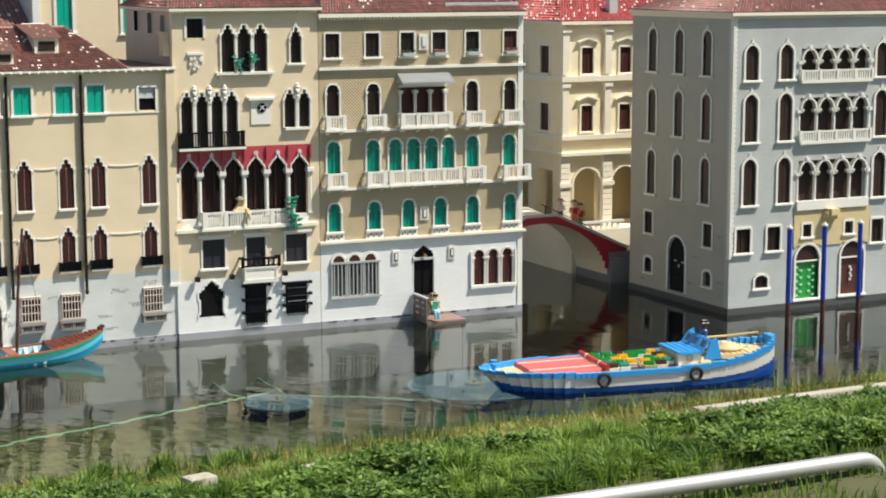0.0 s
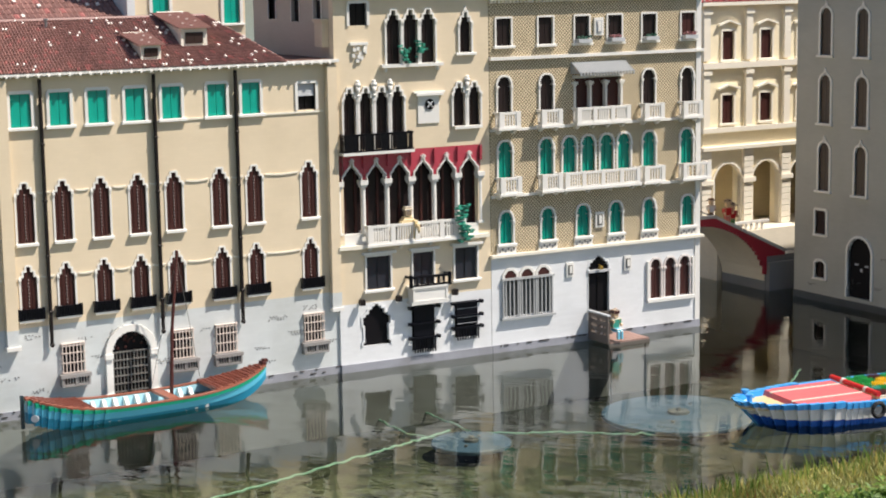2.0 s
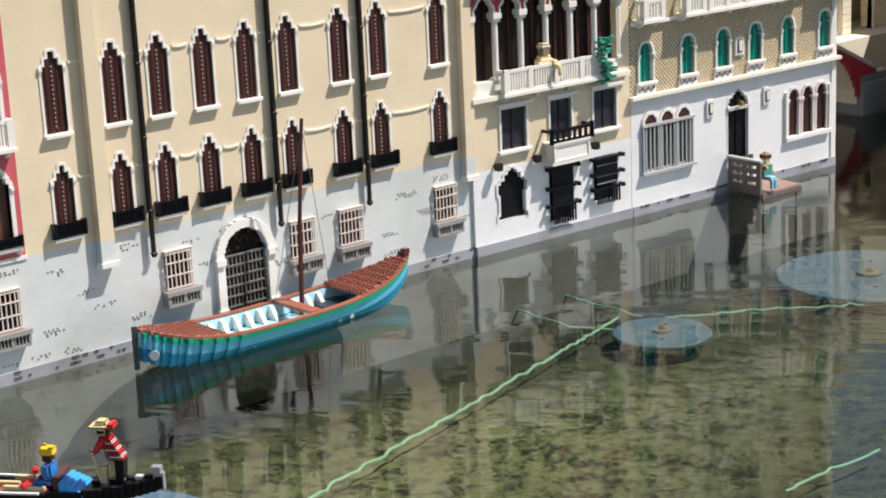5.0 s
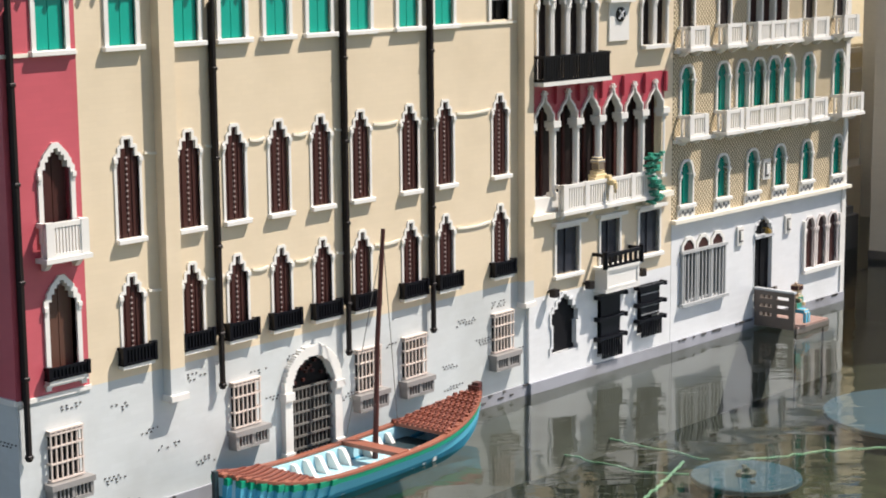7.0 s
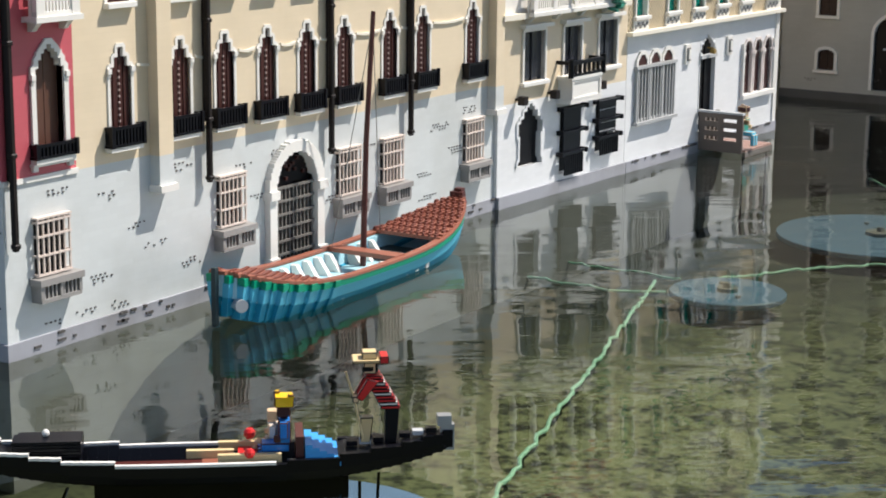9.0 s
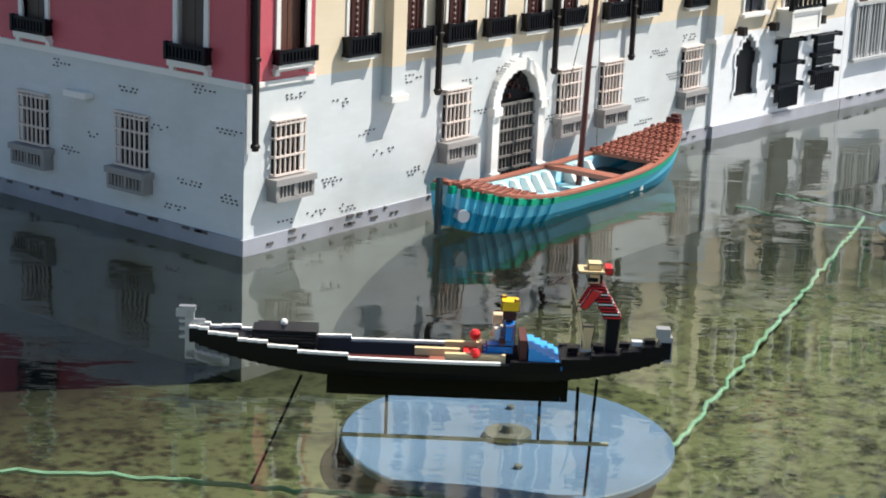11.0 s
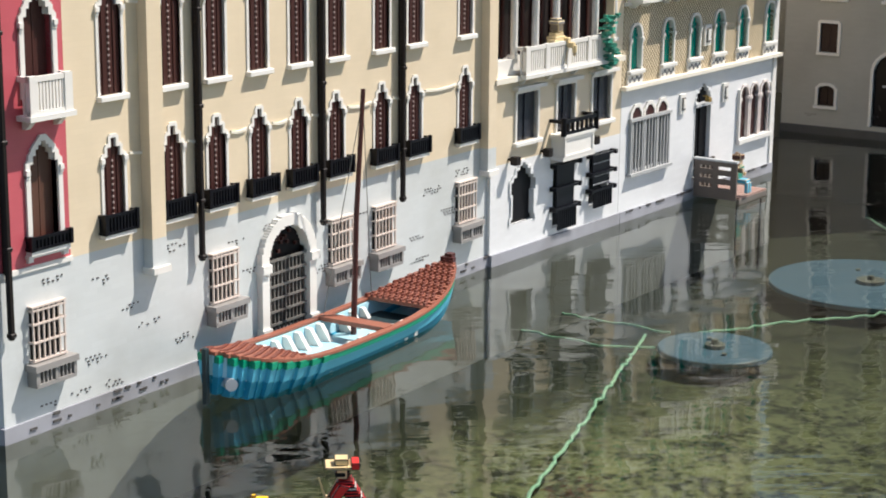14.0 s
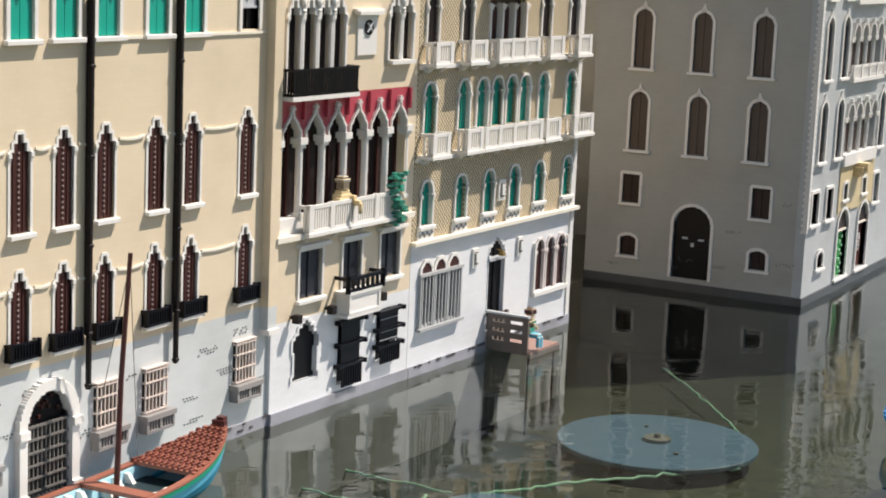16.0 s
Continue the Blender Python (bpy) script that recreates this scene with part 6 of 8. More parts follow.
def build_arcade():
    p = arcade
    X0, X1, Y0, Y1, T, B = 3.390, 5.40, 0.65, 1.60, 1.088, 0.190
    front = Matrix.Translation((0, Y0, 0))
    side = Matrix.Translation((X0, 0, 0)) @ Matrix.Rotation(radians(-90), 4, 'Z')
    wx = (3.515, 3.713, 3.911)
    holes = [hole(x, z, 0.060, 0.114) for x in wx for z in (0.872, 0.617)] + [hole(x, B, 0.140, 0.262) for x in (3.518, 3.718, 3.918)]
    part("wall", pierced(Solid(), X0, X1, B, T, holes, 0.05), YELLOW_CREAM, p, "", front)
    sh = [hole(-y, z, 0.075, 0.120) for y in (0.80, 1.02, 1.24) for z in (0.872, 0.617)] + [hole(-y, B, 0.14, 0.25) for y in (0.80, 1.02)]
    part("wall", pierced(Solid(), -Y1, -Y0 - 0.05, B, T, sh, 0.05), YELLOW_CREAM, p, "", side)
    for y in (0.80, 1.02, 1.24):
        for z in (0.872, 0.617):
            window(p, "rect", -y, z, 0.075, 0.120, BROWN_SHUTTER, IVORY, leaves=2, edge=2, at=side, proud=0.006)
    for x in wx:
        for z in (0.872, 0.617):
            o = window(p, "rect", x, z, 0.060, 0.114, BROWN_SHUTTER, IVORY, leaves=2, edge=2, at=front, proud=0.006)
            s = Solid().loft([[(c, -0.016, zz), (c, 0, zz), (c, 0, zz + 0.008), (c, -0.016, zz + 0.008)] for c, zz in ((-0.054, 0.134), (-0.006, 0.150), (0.006, 0.150), (0.054, 0.134))])
            part("pediment", s, IVORY, o)
    for x in (3.518, 3.718, 3.918):
        g = opening("round", 0.140, 0.262)
        out, inner = grown(g, 2)
        s = Solid()
        c, cz = 0.140 / g.shape[1], 0.262 / g.shape[0]
        s.mask(out & ~inner, -0.070 - 2 * c, 0, c, -0.008, 0.02, cz)
        part("arch", s, IVORY, p, "", front @ Matrix.Translation((x, 0, B)))
        s = Solid()
        gap = ~out
        gap[:, :2] = False
        gap[:, -2:] = False
        gap[g.shape[0]:] = False
        s.mask(gap, -0.070 - 2 * c, 0, c, 0.0, 0.02, cz)
        part("spandrel", s, YELLOW_CREAM, p, "", front @ Matrix.Translation((x, 0, B)))
    part("inner_wall", Solid().box(X0 + 0.06, X1, Y0 + 0.16, Y0 + 0.17, B, 0.5), SAND, p)
    for x in (3.40, 3.618, 3.818):
        for z0, z1 in ((0.87, 1.076), (0.60, 0.835)):
            part("pilaster", Solid().box(x - 0.016, x + 0.016, -0.014, 0, z0, z1).box(x - 0.022, x + 0.022, -0.020, 0, z1 - 0.022, z1 - 0.006), IVORY, p, "", front)
        for i in range(13):
            zz = B + i * 0.0245
            part("pier_block", Solid().box(x - 0.024, x + 0.024, -0.016, 0, zz, zz + 0.0225), IVORY, p, "", front)
        part("impost", Solid().box(x - 0.032, x + 0.032, -0.024, 0, 0.374, 0.392), IVORY, p, "", front)
    for e, d, z0, z1 in ((0.014, 0.022, 0.838, 0.862), (0.012, 0.020, 0.582, 0.602), (0.018, 0.030, 0.512, 0.526)):
        part("string_course", Solid().box(X0 - e, X1, Y0 - d, Y0, z0, z1).box(X0 - e, X0, Y0, Y1, z0, z1), IVORY, p)
    part("cornice", Solid().box(X0 - 0.024, X1, Y0 - 0.030, Y1, T, T + 0.014), IVORY, p)
    tile_roof(p, ((X0 - 0.024, Y0 - 0.03, T + 0.014), (X1, Y0 - 0.03, T + 0.014), (X1 - 0.2, Y0 + 0.45, 1.28), (X0 + 0.25, Y0 + 0.45, 1.28)), 16, ROOF_RED, 0.22, 31, across=0.014)
    tile_roof(p, ((X0 - 0.024, Y1, T + 0.014), (X0 - 0.024, Y0 - 0.03, T + 0.014), (X0 + 0.25, Y0 + 0.45, 1.28), (X0 + 0.25, Y0 + 0.451, 1.28)), 16, ROOF_RED, 0.22, 32, across=0.014)
    roof_core(p, X0 - 0.014, X1 - 0.01, Y0 - 0.02, Y1 - 0.01, T + 0.014, X0 + 0.25, X1 - 0.2, Y0 + 0.453, 1.266, ROOF_RED)
    part("chimney", Solid().box(3.66, 3.70, 0.70, 0.74, 1.08, 1.20), LIGHT_GREY, p)
    part("wall", Solid().box(X0 + 0.05, X1, Y1 - 0.03, Y1, 0, T), YELLOW_CREAM, p)


build_arcade()

quay = Solid().box(3.402, 4.5, 0.612, 1.76, -0.2, 0.188)
tagged(new("quay", quay.mesh("quay", CREAM_PALE)), "pale stone quay behind the bridge", "quay", kind="structure")
# added dark block; its colour gives the shade seen through the bridge arch
tagged(new("arch_backing", Solid().box(2.40, 3.395, 1.60, 1.72, -0.2, 0.50).mesh("arch_backing", plain("arch_dark", (0.06, 0.055, 0.045), 0.7, 0.25))), "added dark block, painted as the shade behind the bridge arch", "wall", kind="structure")
o = thing("quay_balustrade", "white stone balustrade on the quay edge", "balustrade")
s = Solid()
for i in range(9):
    s.box(3.415 + i * 0.028, 3.423 + i * 0.028, 0.620, 0.628, 0.188, 0.216)
part("baluster", s, WHITE, o)
part("rail", Solid().box(3.405, 3.675, 0.616, 0.632, 0.216, 0.226), WHITE, o)

# ---------------------------------------------------------------- arched bridge
bridge = thing("bridge", "red and cream arched footbridge over the side canal", "bridge", at=Matrix.Translation((0, 0.03, 0)))


def build_bridge():
    y0, y1, cx, hw, rise = 0.30, 0.56, 3.08, 0.335, 0.278
    xs = [2.775 + i * 0.0130 for i in range(57)]

    def deck(x):
        return 0.306 - 0.46 * max(0.0, abs(x - cx) - 0.075)

    def soffit(x):
        t = (x - cx) / hw
        return rise * math.sqrt(max(0.0, 1 - t * t)) if abs(t) < 1 else -0.2

    face, body, top, top2 = [], [], [], []
    for a, b in zip(xs, xs[1:]):
        m = (a + b) / 2
        z0, z1 = soffit(m), deck(m)
        z0 = 0.135 if m > 3.41 else -0.2 if z0 < 0 else z0
        lo = max(z0, 0.045)
        base = 0.130 if m > 3.41 else -0.2
        for x in (a, b):
            face.append([(x, y0 - 0.004, lo), (x, y0 + 0.008, lo), (x, y0 + 0.008, z1), (x, y0 - 0.004, z1)])
            body.append([(x, y0 + 0.008, soffit(x) if soffit(x) > 0 and m < 3.41 else base), (x, y1, soffit(x) if soffit(x) > 0 and m < 3.41 else base), (x, y1, z1 - 0.004), (x, y0 + 0.008, z1 - 0.004)])
            top.append([(x, y0 - 0.010, z1), (x, y0 + 0.012, z1), (x, y0 + 0.012, z1 + 0.010), (x, y0 - 0.010, z1 + 0.010)])
            top2.append([(x, y1 - 0.010, z1), (x, y1 + 0.004, z1), (x, y1 + 0.004, z1 + 0.010), (x, y1 - 0.010, z1 + 0.010)])
    face, body, top, top2 = Solid().loft(face), Solid().loft(body), Solid().loft(top), Solid().loft(top2)
    part("coping", top2, plain("coping_stone", (0.46, 0.44, 0.41), 0.5), bridge)
    part("parapet_face", face, plain("bridge_red", (0.34, 0.02, 0.035), 0.4, 0.1), bridge, "stepped red bridge side")
    part("vault", body, CREAM_PALE, bridge, "cream vault and piers")
    part("coping", top, plain("coping_grey", (0.46, 0.44, 0.41), 0.5), bridge, "pale grey coping")
    part("landing", Solid().box(3.412, 3.60, 0.305, 0.565, -0.2, 0.134).box(3.416, 3.60, 0.285, 0.305, -0.2, 0.11), GREY, bridge, "dark grey landing block")
    for x in (3.25, 3.33, 3.41, 3.48):
        z = deck(x) + 0.01
        part("rail_post", Solid().box(x - 0.002, x + 0.002, y1 - 0.006, y1 - 0.002, z, z + 0.04), BLACK, bridge)
    part("handrail", Solid().tube([(3.23, y1 - 0.004, deck(3.23) + 0.05), (3.49, y1 - 0.004, deck(3.49) + 0.05)], 0.002, 6), BLACK, bridge)


build_bridge()
figure("figurine", "brick figure in red top on the bridge", Matrix.Translation((3.345, 0.455, 0.232)), RED, GREEN, BROWN_SHUTTER, scale=1.15)
figure("figurine", "brick figure in white top on the bridge", Matrix.Translation((3.265, 0.485, 0.266)), WHITE, BLACK, BROWN_SHUTTER)
figure("figurine", "brick figure in red and pink on the bridge", Matrix.Translation((3.305, 0.435, 0.250)), RED, PINK, BROWN_SHUTTER, scale=1.15)

# ---------------------------------------------------------------- house behind the long roof
back = thing("back_house", "cream back house with teal shutters and tiled roof", "building", "canal buildings")
part("wall", pierced(Solid(), 1.255, 1.70, 0.0, 1.62, [hole(1.362, 1.072, 0.066, 0.17), hole(1.645, 1.062, 0.066, 0.17)], 0.03, 1.32), CREAM, back)
part("wall", Solid().box(1.225, 1.255, 1.30, 1.9, 0, 1.62), WHITE_WALL, back, "pale corner pier")
for x, z in ((1.362, 1.072), (1.645, 1.062)):
    window(back, "rect", x, z, 0.066, 0.17, TEAL, leaves=2, edge=3, at=Matrix.Translation((0, 1.32, 0)))
part("wall", Solid().box(0.2, 1.222, 1.36, 1.9, 0.0, 1.066), CREAM, back)
part("eave", Solid().box(0.18, 1.24, 1.30, 1.36, 1.066, 1.080), WHITE, back)
tile_roof(back, ((0.18, 1.30, 1.080), (1.225, 1.30, 1.080), (1.225, 1.62, 1.25), (0.18, 1.62, 1.25)), 10, ROOF, 0.14, 41, across=0.02)
part("roof", Solid().box(1.22, 1.72, 1.30, 1.92, 1.62, 1.66), ROOF, back)

# ---------------------------------------------------------------- teal work boat with a mast
LINING = plain("boat_lining", (0.38, 0.63, 0.71), 0.35, 0.08)
SLAT = plain("slat_brown", (0.17, 0.050, 0.034), 0.45, 0.2)
CUDDY = plain("cuddy_dark", (0.012, 0.030, 0.036), 0.5, 0.2)
boat = thing("sailing_boat", "teal wooden work boat with brown decks and mast", "boat")


def hull_curves(n, half, z_top, z_low):
    """Stations along a hull from -0.5 to 0.5: half width, rim height, keel height."""
    out = []
    for i in range(n):
        u = (i + 0.5) / n * 2 - 1
        out.append((u, half(u), z_top(u), z_low(u)))
    return out


def build_boat():
    p = boat
    L, N = 0.745, 48
    p.matrix_basis = Matrix.Translation((0.699, -0.118, 0)) @ Matrix.Rotation(radians(1.5), 4, 'Z')

    def half(u):
        return 0.074 * (1 - abs(u) ** (4.6 if u < 0 else 3.0)) ** 0.72 + 0.006

    def top(u):
        return 0.042 + 0.048 * abs(u) ** 3.0

    def keel(u):
        return -0.014 + (0.036 if u < 0 else 0.062) * abs(u) ** 5

    def band(f0, f1, w0, w1, inner, sy, steps=True):
        """Rings along one side of the hull between two height fractions; square steps towards the blunt end."""
        rings = []
        for i in range(N):
            ua, ub = i / N * 2 - 1, (i + 1) / N * 2 - 1
            um = (ua + ub) / 2
            square = steps and um < -0.42
            for u in ((um, um) if square else (ua, ub)):
                x = (ua if len(rings) % 2 == 0 else ub) * L / 2
                b, zt, zk = half(min(u, 0.995)), top(u), keel(u)
                jut = 0.0035 * (i % 2) if square else 0.0
                za, zb = zk + (zt - zk) * f0, zk + (zt - zk) * f1
                rings.append([(x, sy * (b * w0 + jut), za), (x, sy * (b * w1 + jut), zb), (x, sy * max(0.0, b * w1 - inner), zb), (x, sy * max(0.0, b * w0 - inner), za)])
        return Solid().loft(rings if sy > 0 else [r[::-1] for r in rings])

    for sy in (-1, 1):
        part("lower_hull", band(0.0, 0.44, 0.70, 0.86, 0.012, sy), BOAT_TEAL, p)
        part("upper_strake", band(0.44, 0.78, 0.885, 0.97, 0.012, sy), BOAT_BLUE, p, "lighter blue upper strake")
        part("rubbing_strake", band(0.78, 0.955, 1.0, 1.02, 0.010, sy), BOAT_GREEN, p, "green rim strake")
        part("gunwale", band(0.955, 1.03, 1.03, 1.03, 0.014, sy, False), RED_WOOD, p, "red-brown gunwale")
        part("lining", band(0.42, 0.93, 0.80, 0.86, 0.006, sy, False), LINING, p, "pale blue inner lining")
    rings = []
    for i in range(25):
        u = -0.98 + i * 1.96 / 24
        b, z = half(u) * 0.72, keel(u) + 0.022
        rings.append([(u * L / 2, -b, z), (u * L / 2, b, z), (u * L / 2, b, z - 0.008), (u * L / 2, -b, z - 0.008)])
    part("floor", Solid().loft(rings), LINING, p, "pale blue floor")
    for i in range(11):
        x = -0.190 + i * 0.034
        if abs(x - 0.045) < 0.017:
            continue
        for sy in (-1, 1):
            s = Solid().hexa([(x - 0.005, sy * 0.026, 0.002), (x + 0.005, sy * 0.026, 0.002), (x + 0.005, sy * 0.064, 0.002), (x - 0.005, sy * 0.064, 0.002)][::sy],
                             [(x - 0.005, sy * 0.052, 0.038), (x + 0.005, sy * 0.052, 0.038), (x + 0.005, sy * 0.068, 0.038), (x - 0.005, sy * 0.068, 0.038)][::sy])
            part("rib", s, WHITE, p, "white rib")
    part("thwart", Solid().box(0.030, 0.060, -0.072, 0.072, 0.038, 0.046), RED_WOOD, p)
    part("bench", Solid().box(-0.205, -0.165, -0.040, -0.005, 0.0, 0.016), TAN, p, "tan bench block")
    # solid block; the recess's shade is painted as its dark colour
    part("cuddy", Solid().box(0.125, 0.205, -0.054, 0.054, 0.008, 0.020), CUDDY, p, "dark block painted as the shaded cuddy opening")
    # fore and after decks of separate boards
    for i in range(12):
        u = -0.99 + i * 0.040
        b = half(u) * 0.98
        o = part("deck_board", Solid().box(u * L / 2 - 0.0068, u * L / 2 + 0.0066, -b, b, top(u) - 0.003, top(u) + 0.0030), RED_WOOD, p)
        k = int(b / 0.0075)
        for j in range(-k, k):
            if (i + j) % 2 == 0:
                part("slat", Solid().box(u * L / 2 - 0.0056, u * L / 2 + 0.0046, j * 0.0075 + 0.0008, j * 0.0075 + 0.0064, top(u) + 0.002, top(u) + 0.0056), SLAT, o)
    for i in range(15):
        u = 0.50 + i * 0.034
        b = half(u) * 0.98
        o = part("deck_board", Solid().box(u * L / 2 - 0.0058, u * L / 2 + 0.0052, -b, b, top(u) - 0.003, top(u) + 0.004 + 0.002 * (i % 2)), RED_WOOD, p)
        k = int(b / 0.0065)
        for j in range(-k, k):
            if (i + j) % 2 == 0:
                part("slat", Solid().box(u * L / 2 - 0.0056, u * L / 2 + 0.003, j * 0.0065 + 0.0006, j * 0.0065 + 0.0058, top(u) + 0.003, top(u) + 0.0085), SLAT, o)
    part("stem_post", Solid().box(-0.388, -0.379, -0.004, 0.004, 0.004, 0.098), CUDDY, p, "dark slim stem post")
    part("stern_tip", Solid().box(0.360, 0.372, -0.014, 0.014, 0.090, 0.100).box(0.366, 0.380, -0.008, 0.008, 0.096, 0.106), MAROON, p, "dark brown stern tip")
    part("bow_eye", Solid().tube([(-0.352, -0.022, 0.036), (-0.361, -0.035, 0.036)], 0.0105, 16), LIGHT_GREY, p, "pale round bow eye")
    m = part("mast", Solid().tube([(0.077, 0.026, 0.0), (0.089, 0.027, 0.23), (0.113, 0.028, 0.457)], 0.0058, 10, 0.0042), MAROON, p, "red-brown leaning mast")
    part("stay", Solid().tube([(0.112, 0.028, 0.44), (0.03, 0.06, 0.05)], 0.0008, 5), CORD, m)
    part("stay", Solid().tube([(0.112, 0.028, 0.44), (0.19, 0.062, 0.05)], 0.0008, 5), CORD, m)


build_boat()

# ---------------------------------------------------------------- gondola with its riders
GOND = Matrix.Translation((-0.217, -0.541, -0.0125)) @ Matrix.Rotation(radians(-51.8), 4, 'Z') @ Matrix.Scale(0.942, 4)
gondola = thing("gondola", "black gondola with white rim and metal prow", "boat", at=GOND)


def build_gondola():
    p = gondola
    L, n = 0.64, 48
    st = hull_curves(n, lambda u: 0.040 * (1 - abs(u) ** 2.4) ** 0.8 + 0.0045,
                     lambda u: 0.038 + (0.027 * (-u) ** 2.0 if u < 0 else 0.030 * u ** 2.2),
                     lambda u: 0.010 + 0.034 * abs(u) ** 3)
    floor_rings, fore, aft = [], [], []
    dx = L / n
    sides, rims = {-1: [], 1: []}, {-1: [], 1: []}
    for u, b, zt, zk in st:
        zt = round(zt / 0.0048) * 0.0048
        x0, x1 = u * L / 2 - dx / 2, u * L / 2 + dx / 2
        for sy in (-1, 1):
            for x in (x0, x1):
                sides[sy].append([(x, sy * b * 0.72, zk), (x, sy * b * 0.90, zk + (zt - zk) * 0.45), (x, sy * b, zt), (x, sy * max(0.0, b - 0.009), zt), (x, sy * max(0.0, b * 0.72 - 0.009), zk)][::sy])
                if u < 0.30:
                    rims[sy].append([(x, sy * (b + 0.001), zt), (x, sy * (b + 0.001), zt + 0.0035), (x, sy * max(0.0, b - 0.005), zt + 0.0035), (x, sy * max(0.0, b - 0.005), zt)][::sy])
        ring = [(u * L / 2, -b * 0.72, zk), (u * L / 2, b * 0.72, zk), (u * L / 2, b * 0.72, zk + 0.006), (u * L / 2, -b * 0.72, zk + 0.006)]
        floor_rings.append(ring)
        if u < -0.45 or u > 0.50:
            (fore if u < 0 else aft).append([(u * L / 2, -b + 0.004, zt - 0.006), (u * L / 2, b - 0.004, zt - 0.006), (u * L / 2, b - 0.004, zt - 0.001), (u * L / 2, -b + 0.004, zt - 0.001)])
    for sy in (-1, 1):
        part("hull_side", Solid().loft(sides[sy]), BLACK, p)
        part("rim", Solid().loft(rims[sy]), WHITE, p, "white studded rim")
    part("floor", Solid().loft(floor_rings), BLACK, p)
    part("fore_deck", Solid().loft(fore), BLACK, p)
    part("after_deck", Solid().loft(aft), BLACK, p)
    part("carpet", Solid().box(-0.14, 0.03, -0.026, 0.026, 0.011, 0.024), MAROON, p, "dark red carpet")
    o = part("foredeck_box", Solid().box(-0.236, -0.152, -0.016, 0.018, 0.030, 0.066), BLACK, p, "ribbed black foredeck")
    for i in range(5):
        part("rib", Solid().box(-0.235 + i * 0.001, -0.15, -0.020, 0.022, 0.046 + i * 0.0045, 0.0495 + i * 0.0045), BLACK, o)
    part("bow_ball", Solid().ball(-0.195, 0.004, 0.072, 0.0050, 10), WHITE, p)
    o = part("prow_iron", Solid().box(-0.326, -0.314, -0.004, 0.004, 0.018, 0.084), METAL, p, "pale grey metal prow comb")
    part("blade", Solid().box(-0.338, -0.318, -0.004, 0.004, 0.076, 0.086).box(-0.334, -0.312, -0.005, 0.005, 0.085, 0.091), METAL, o)
    for zz in (0.046, 0.057, 0.068):
        part("tooth", Solid().box(-0.314, -0.300, -0.003, 0.003, zz, zz + 0.005), METAL, o)
        part("tooth", Solid().box(-0.334, -0.326, -0.003, 0.003, zz, zz + 0.004), METAL, o)
    for i in range(6):
        part("foot_step", Solid().box(-0.324 + i * 0.007, -0.312 + i * 0.009, -0.004, 0.004, 0.020 - i * 0.002, 0.030 - i * 0.002), METAL, o)
    part("stern_post", Solid().box(0.304, 0.322, -0.006, 0.006, 0.040, 0.074).box(0.300, 0.318, -0.008, 0.008, 0.073, 0.086), METAL, p, "pale grey stern post")
    for i in range(7):
        x = 0.19 + i * 0.017
        z = 0.038 + 0.030 * (x / 0.32) ** 2.2
        part("stern_step", Solid().box(x - 0.007, x + 0.007, -0.006, 0.006, z + 0.001, z + 0.007), LIGHT_GREY if i % 2 else BLACK, p)
    part("cushion", Solid().box(0.045, 0.085, -0.028, 0.028, 0.022, 0.042), RED, p, "red cushion")
    part("cushion", Solid().box(0.000, 0.040, -0.026, 0.004, 0.020, 0.036), RED_WOOD, p)
    part("seat_back", Solid().box(0.118, 0.128, -0.030, 0.030, 0.022, 0.070), MAROON, p, "dark red seat back")
    s = Solid()
    for i in range(5):
        s.box(0.130 + i * 0.009, 0.139 + i * 0.009, -0.034, 0.030, 0.036 - i * 0.001, 0.060 - i * 0.004)
    part("blue_cloth", s, MID_BLUE, p, "bright blue draped cloth")
    part("bench", Solid().box(0.02, 0.10, -0.030, -0.022, 0.036, 0.048).box(0.02, 0.10, 0.022, 0.030, 0.036, 0.048), TAN, p)
    part("knob", Solid().ball(0.060, 0.026, 0.058, 0.008, 10), RED, p, "red knob")
    part("knob", Solid().ball(0.060, -0.030, 0.050, 0.007, 10), RED, p, "red knob")
    part("handle", Solid().box(-0.02, 0.04, -0.004, 0.004, 0.036, 0.046), TAN, p)
    part("carriage", Solid().box(-0.135, 0.185, -0.022, 0.022, -0.016, 0.014), BLACK, p, "black carriage under the hull")
    u = part("under_frame", Solid().tube([(-0.20, -0.01, -0.078), (0.245, -0.01, -0.078)], 0.0030, 8), WHITE, p, "pale guide rod below the keel")
    for x in (-0.055, 0.15, 0.20):
        part("strut", Solid().tube([(x, -0.01, -0.078), (x, -0.005, 0.0)], 0.0022, 6), BLACK, u)
    part("strut", Solid().tube([(-0.24, 0.02, -0.175), (-0.17, 0.0, 0.0)], 0.0022, 6), BLACK, u)
    part("strut", Solid().tube([(0.215, -0.02, -0.175), (0.225, 0.0, 0.01)], 0.0022, 6), BLACK, u)


build_gondola()
figure("figurine", "seated brick figure with yellow hat and blue top", GOND @ Matrix.Translation((0.104, -0.006, 0.046)) @ Matrix.Rotation(radians(-90), 4, 'Z'), BLUE, BLUE, YELLOW, brim=False, seated=True, skin=BROWN_SHUTTER, scale=1.15)
figure("figurine", "seated brick figure in white beside the first", GOND @ Matrix.Translation((0.090, 0.020, 0.042)) @ Matrix.Rotation(radians(-90), 4, 'Z'), WHITE, TAN, None, seated=True, scale=0.9)


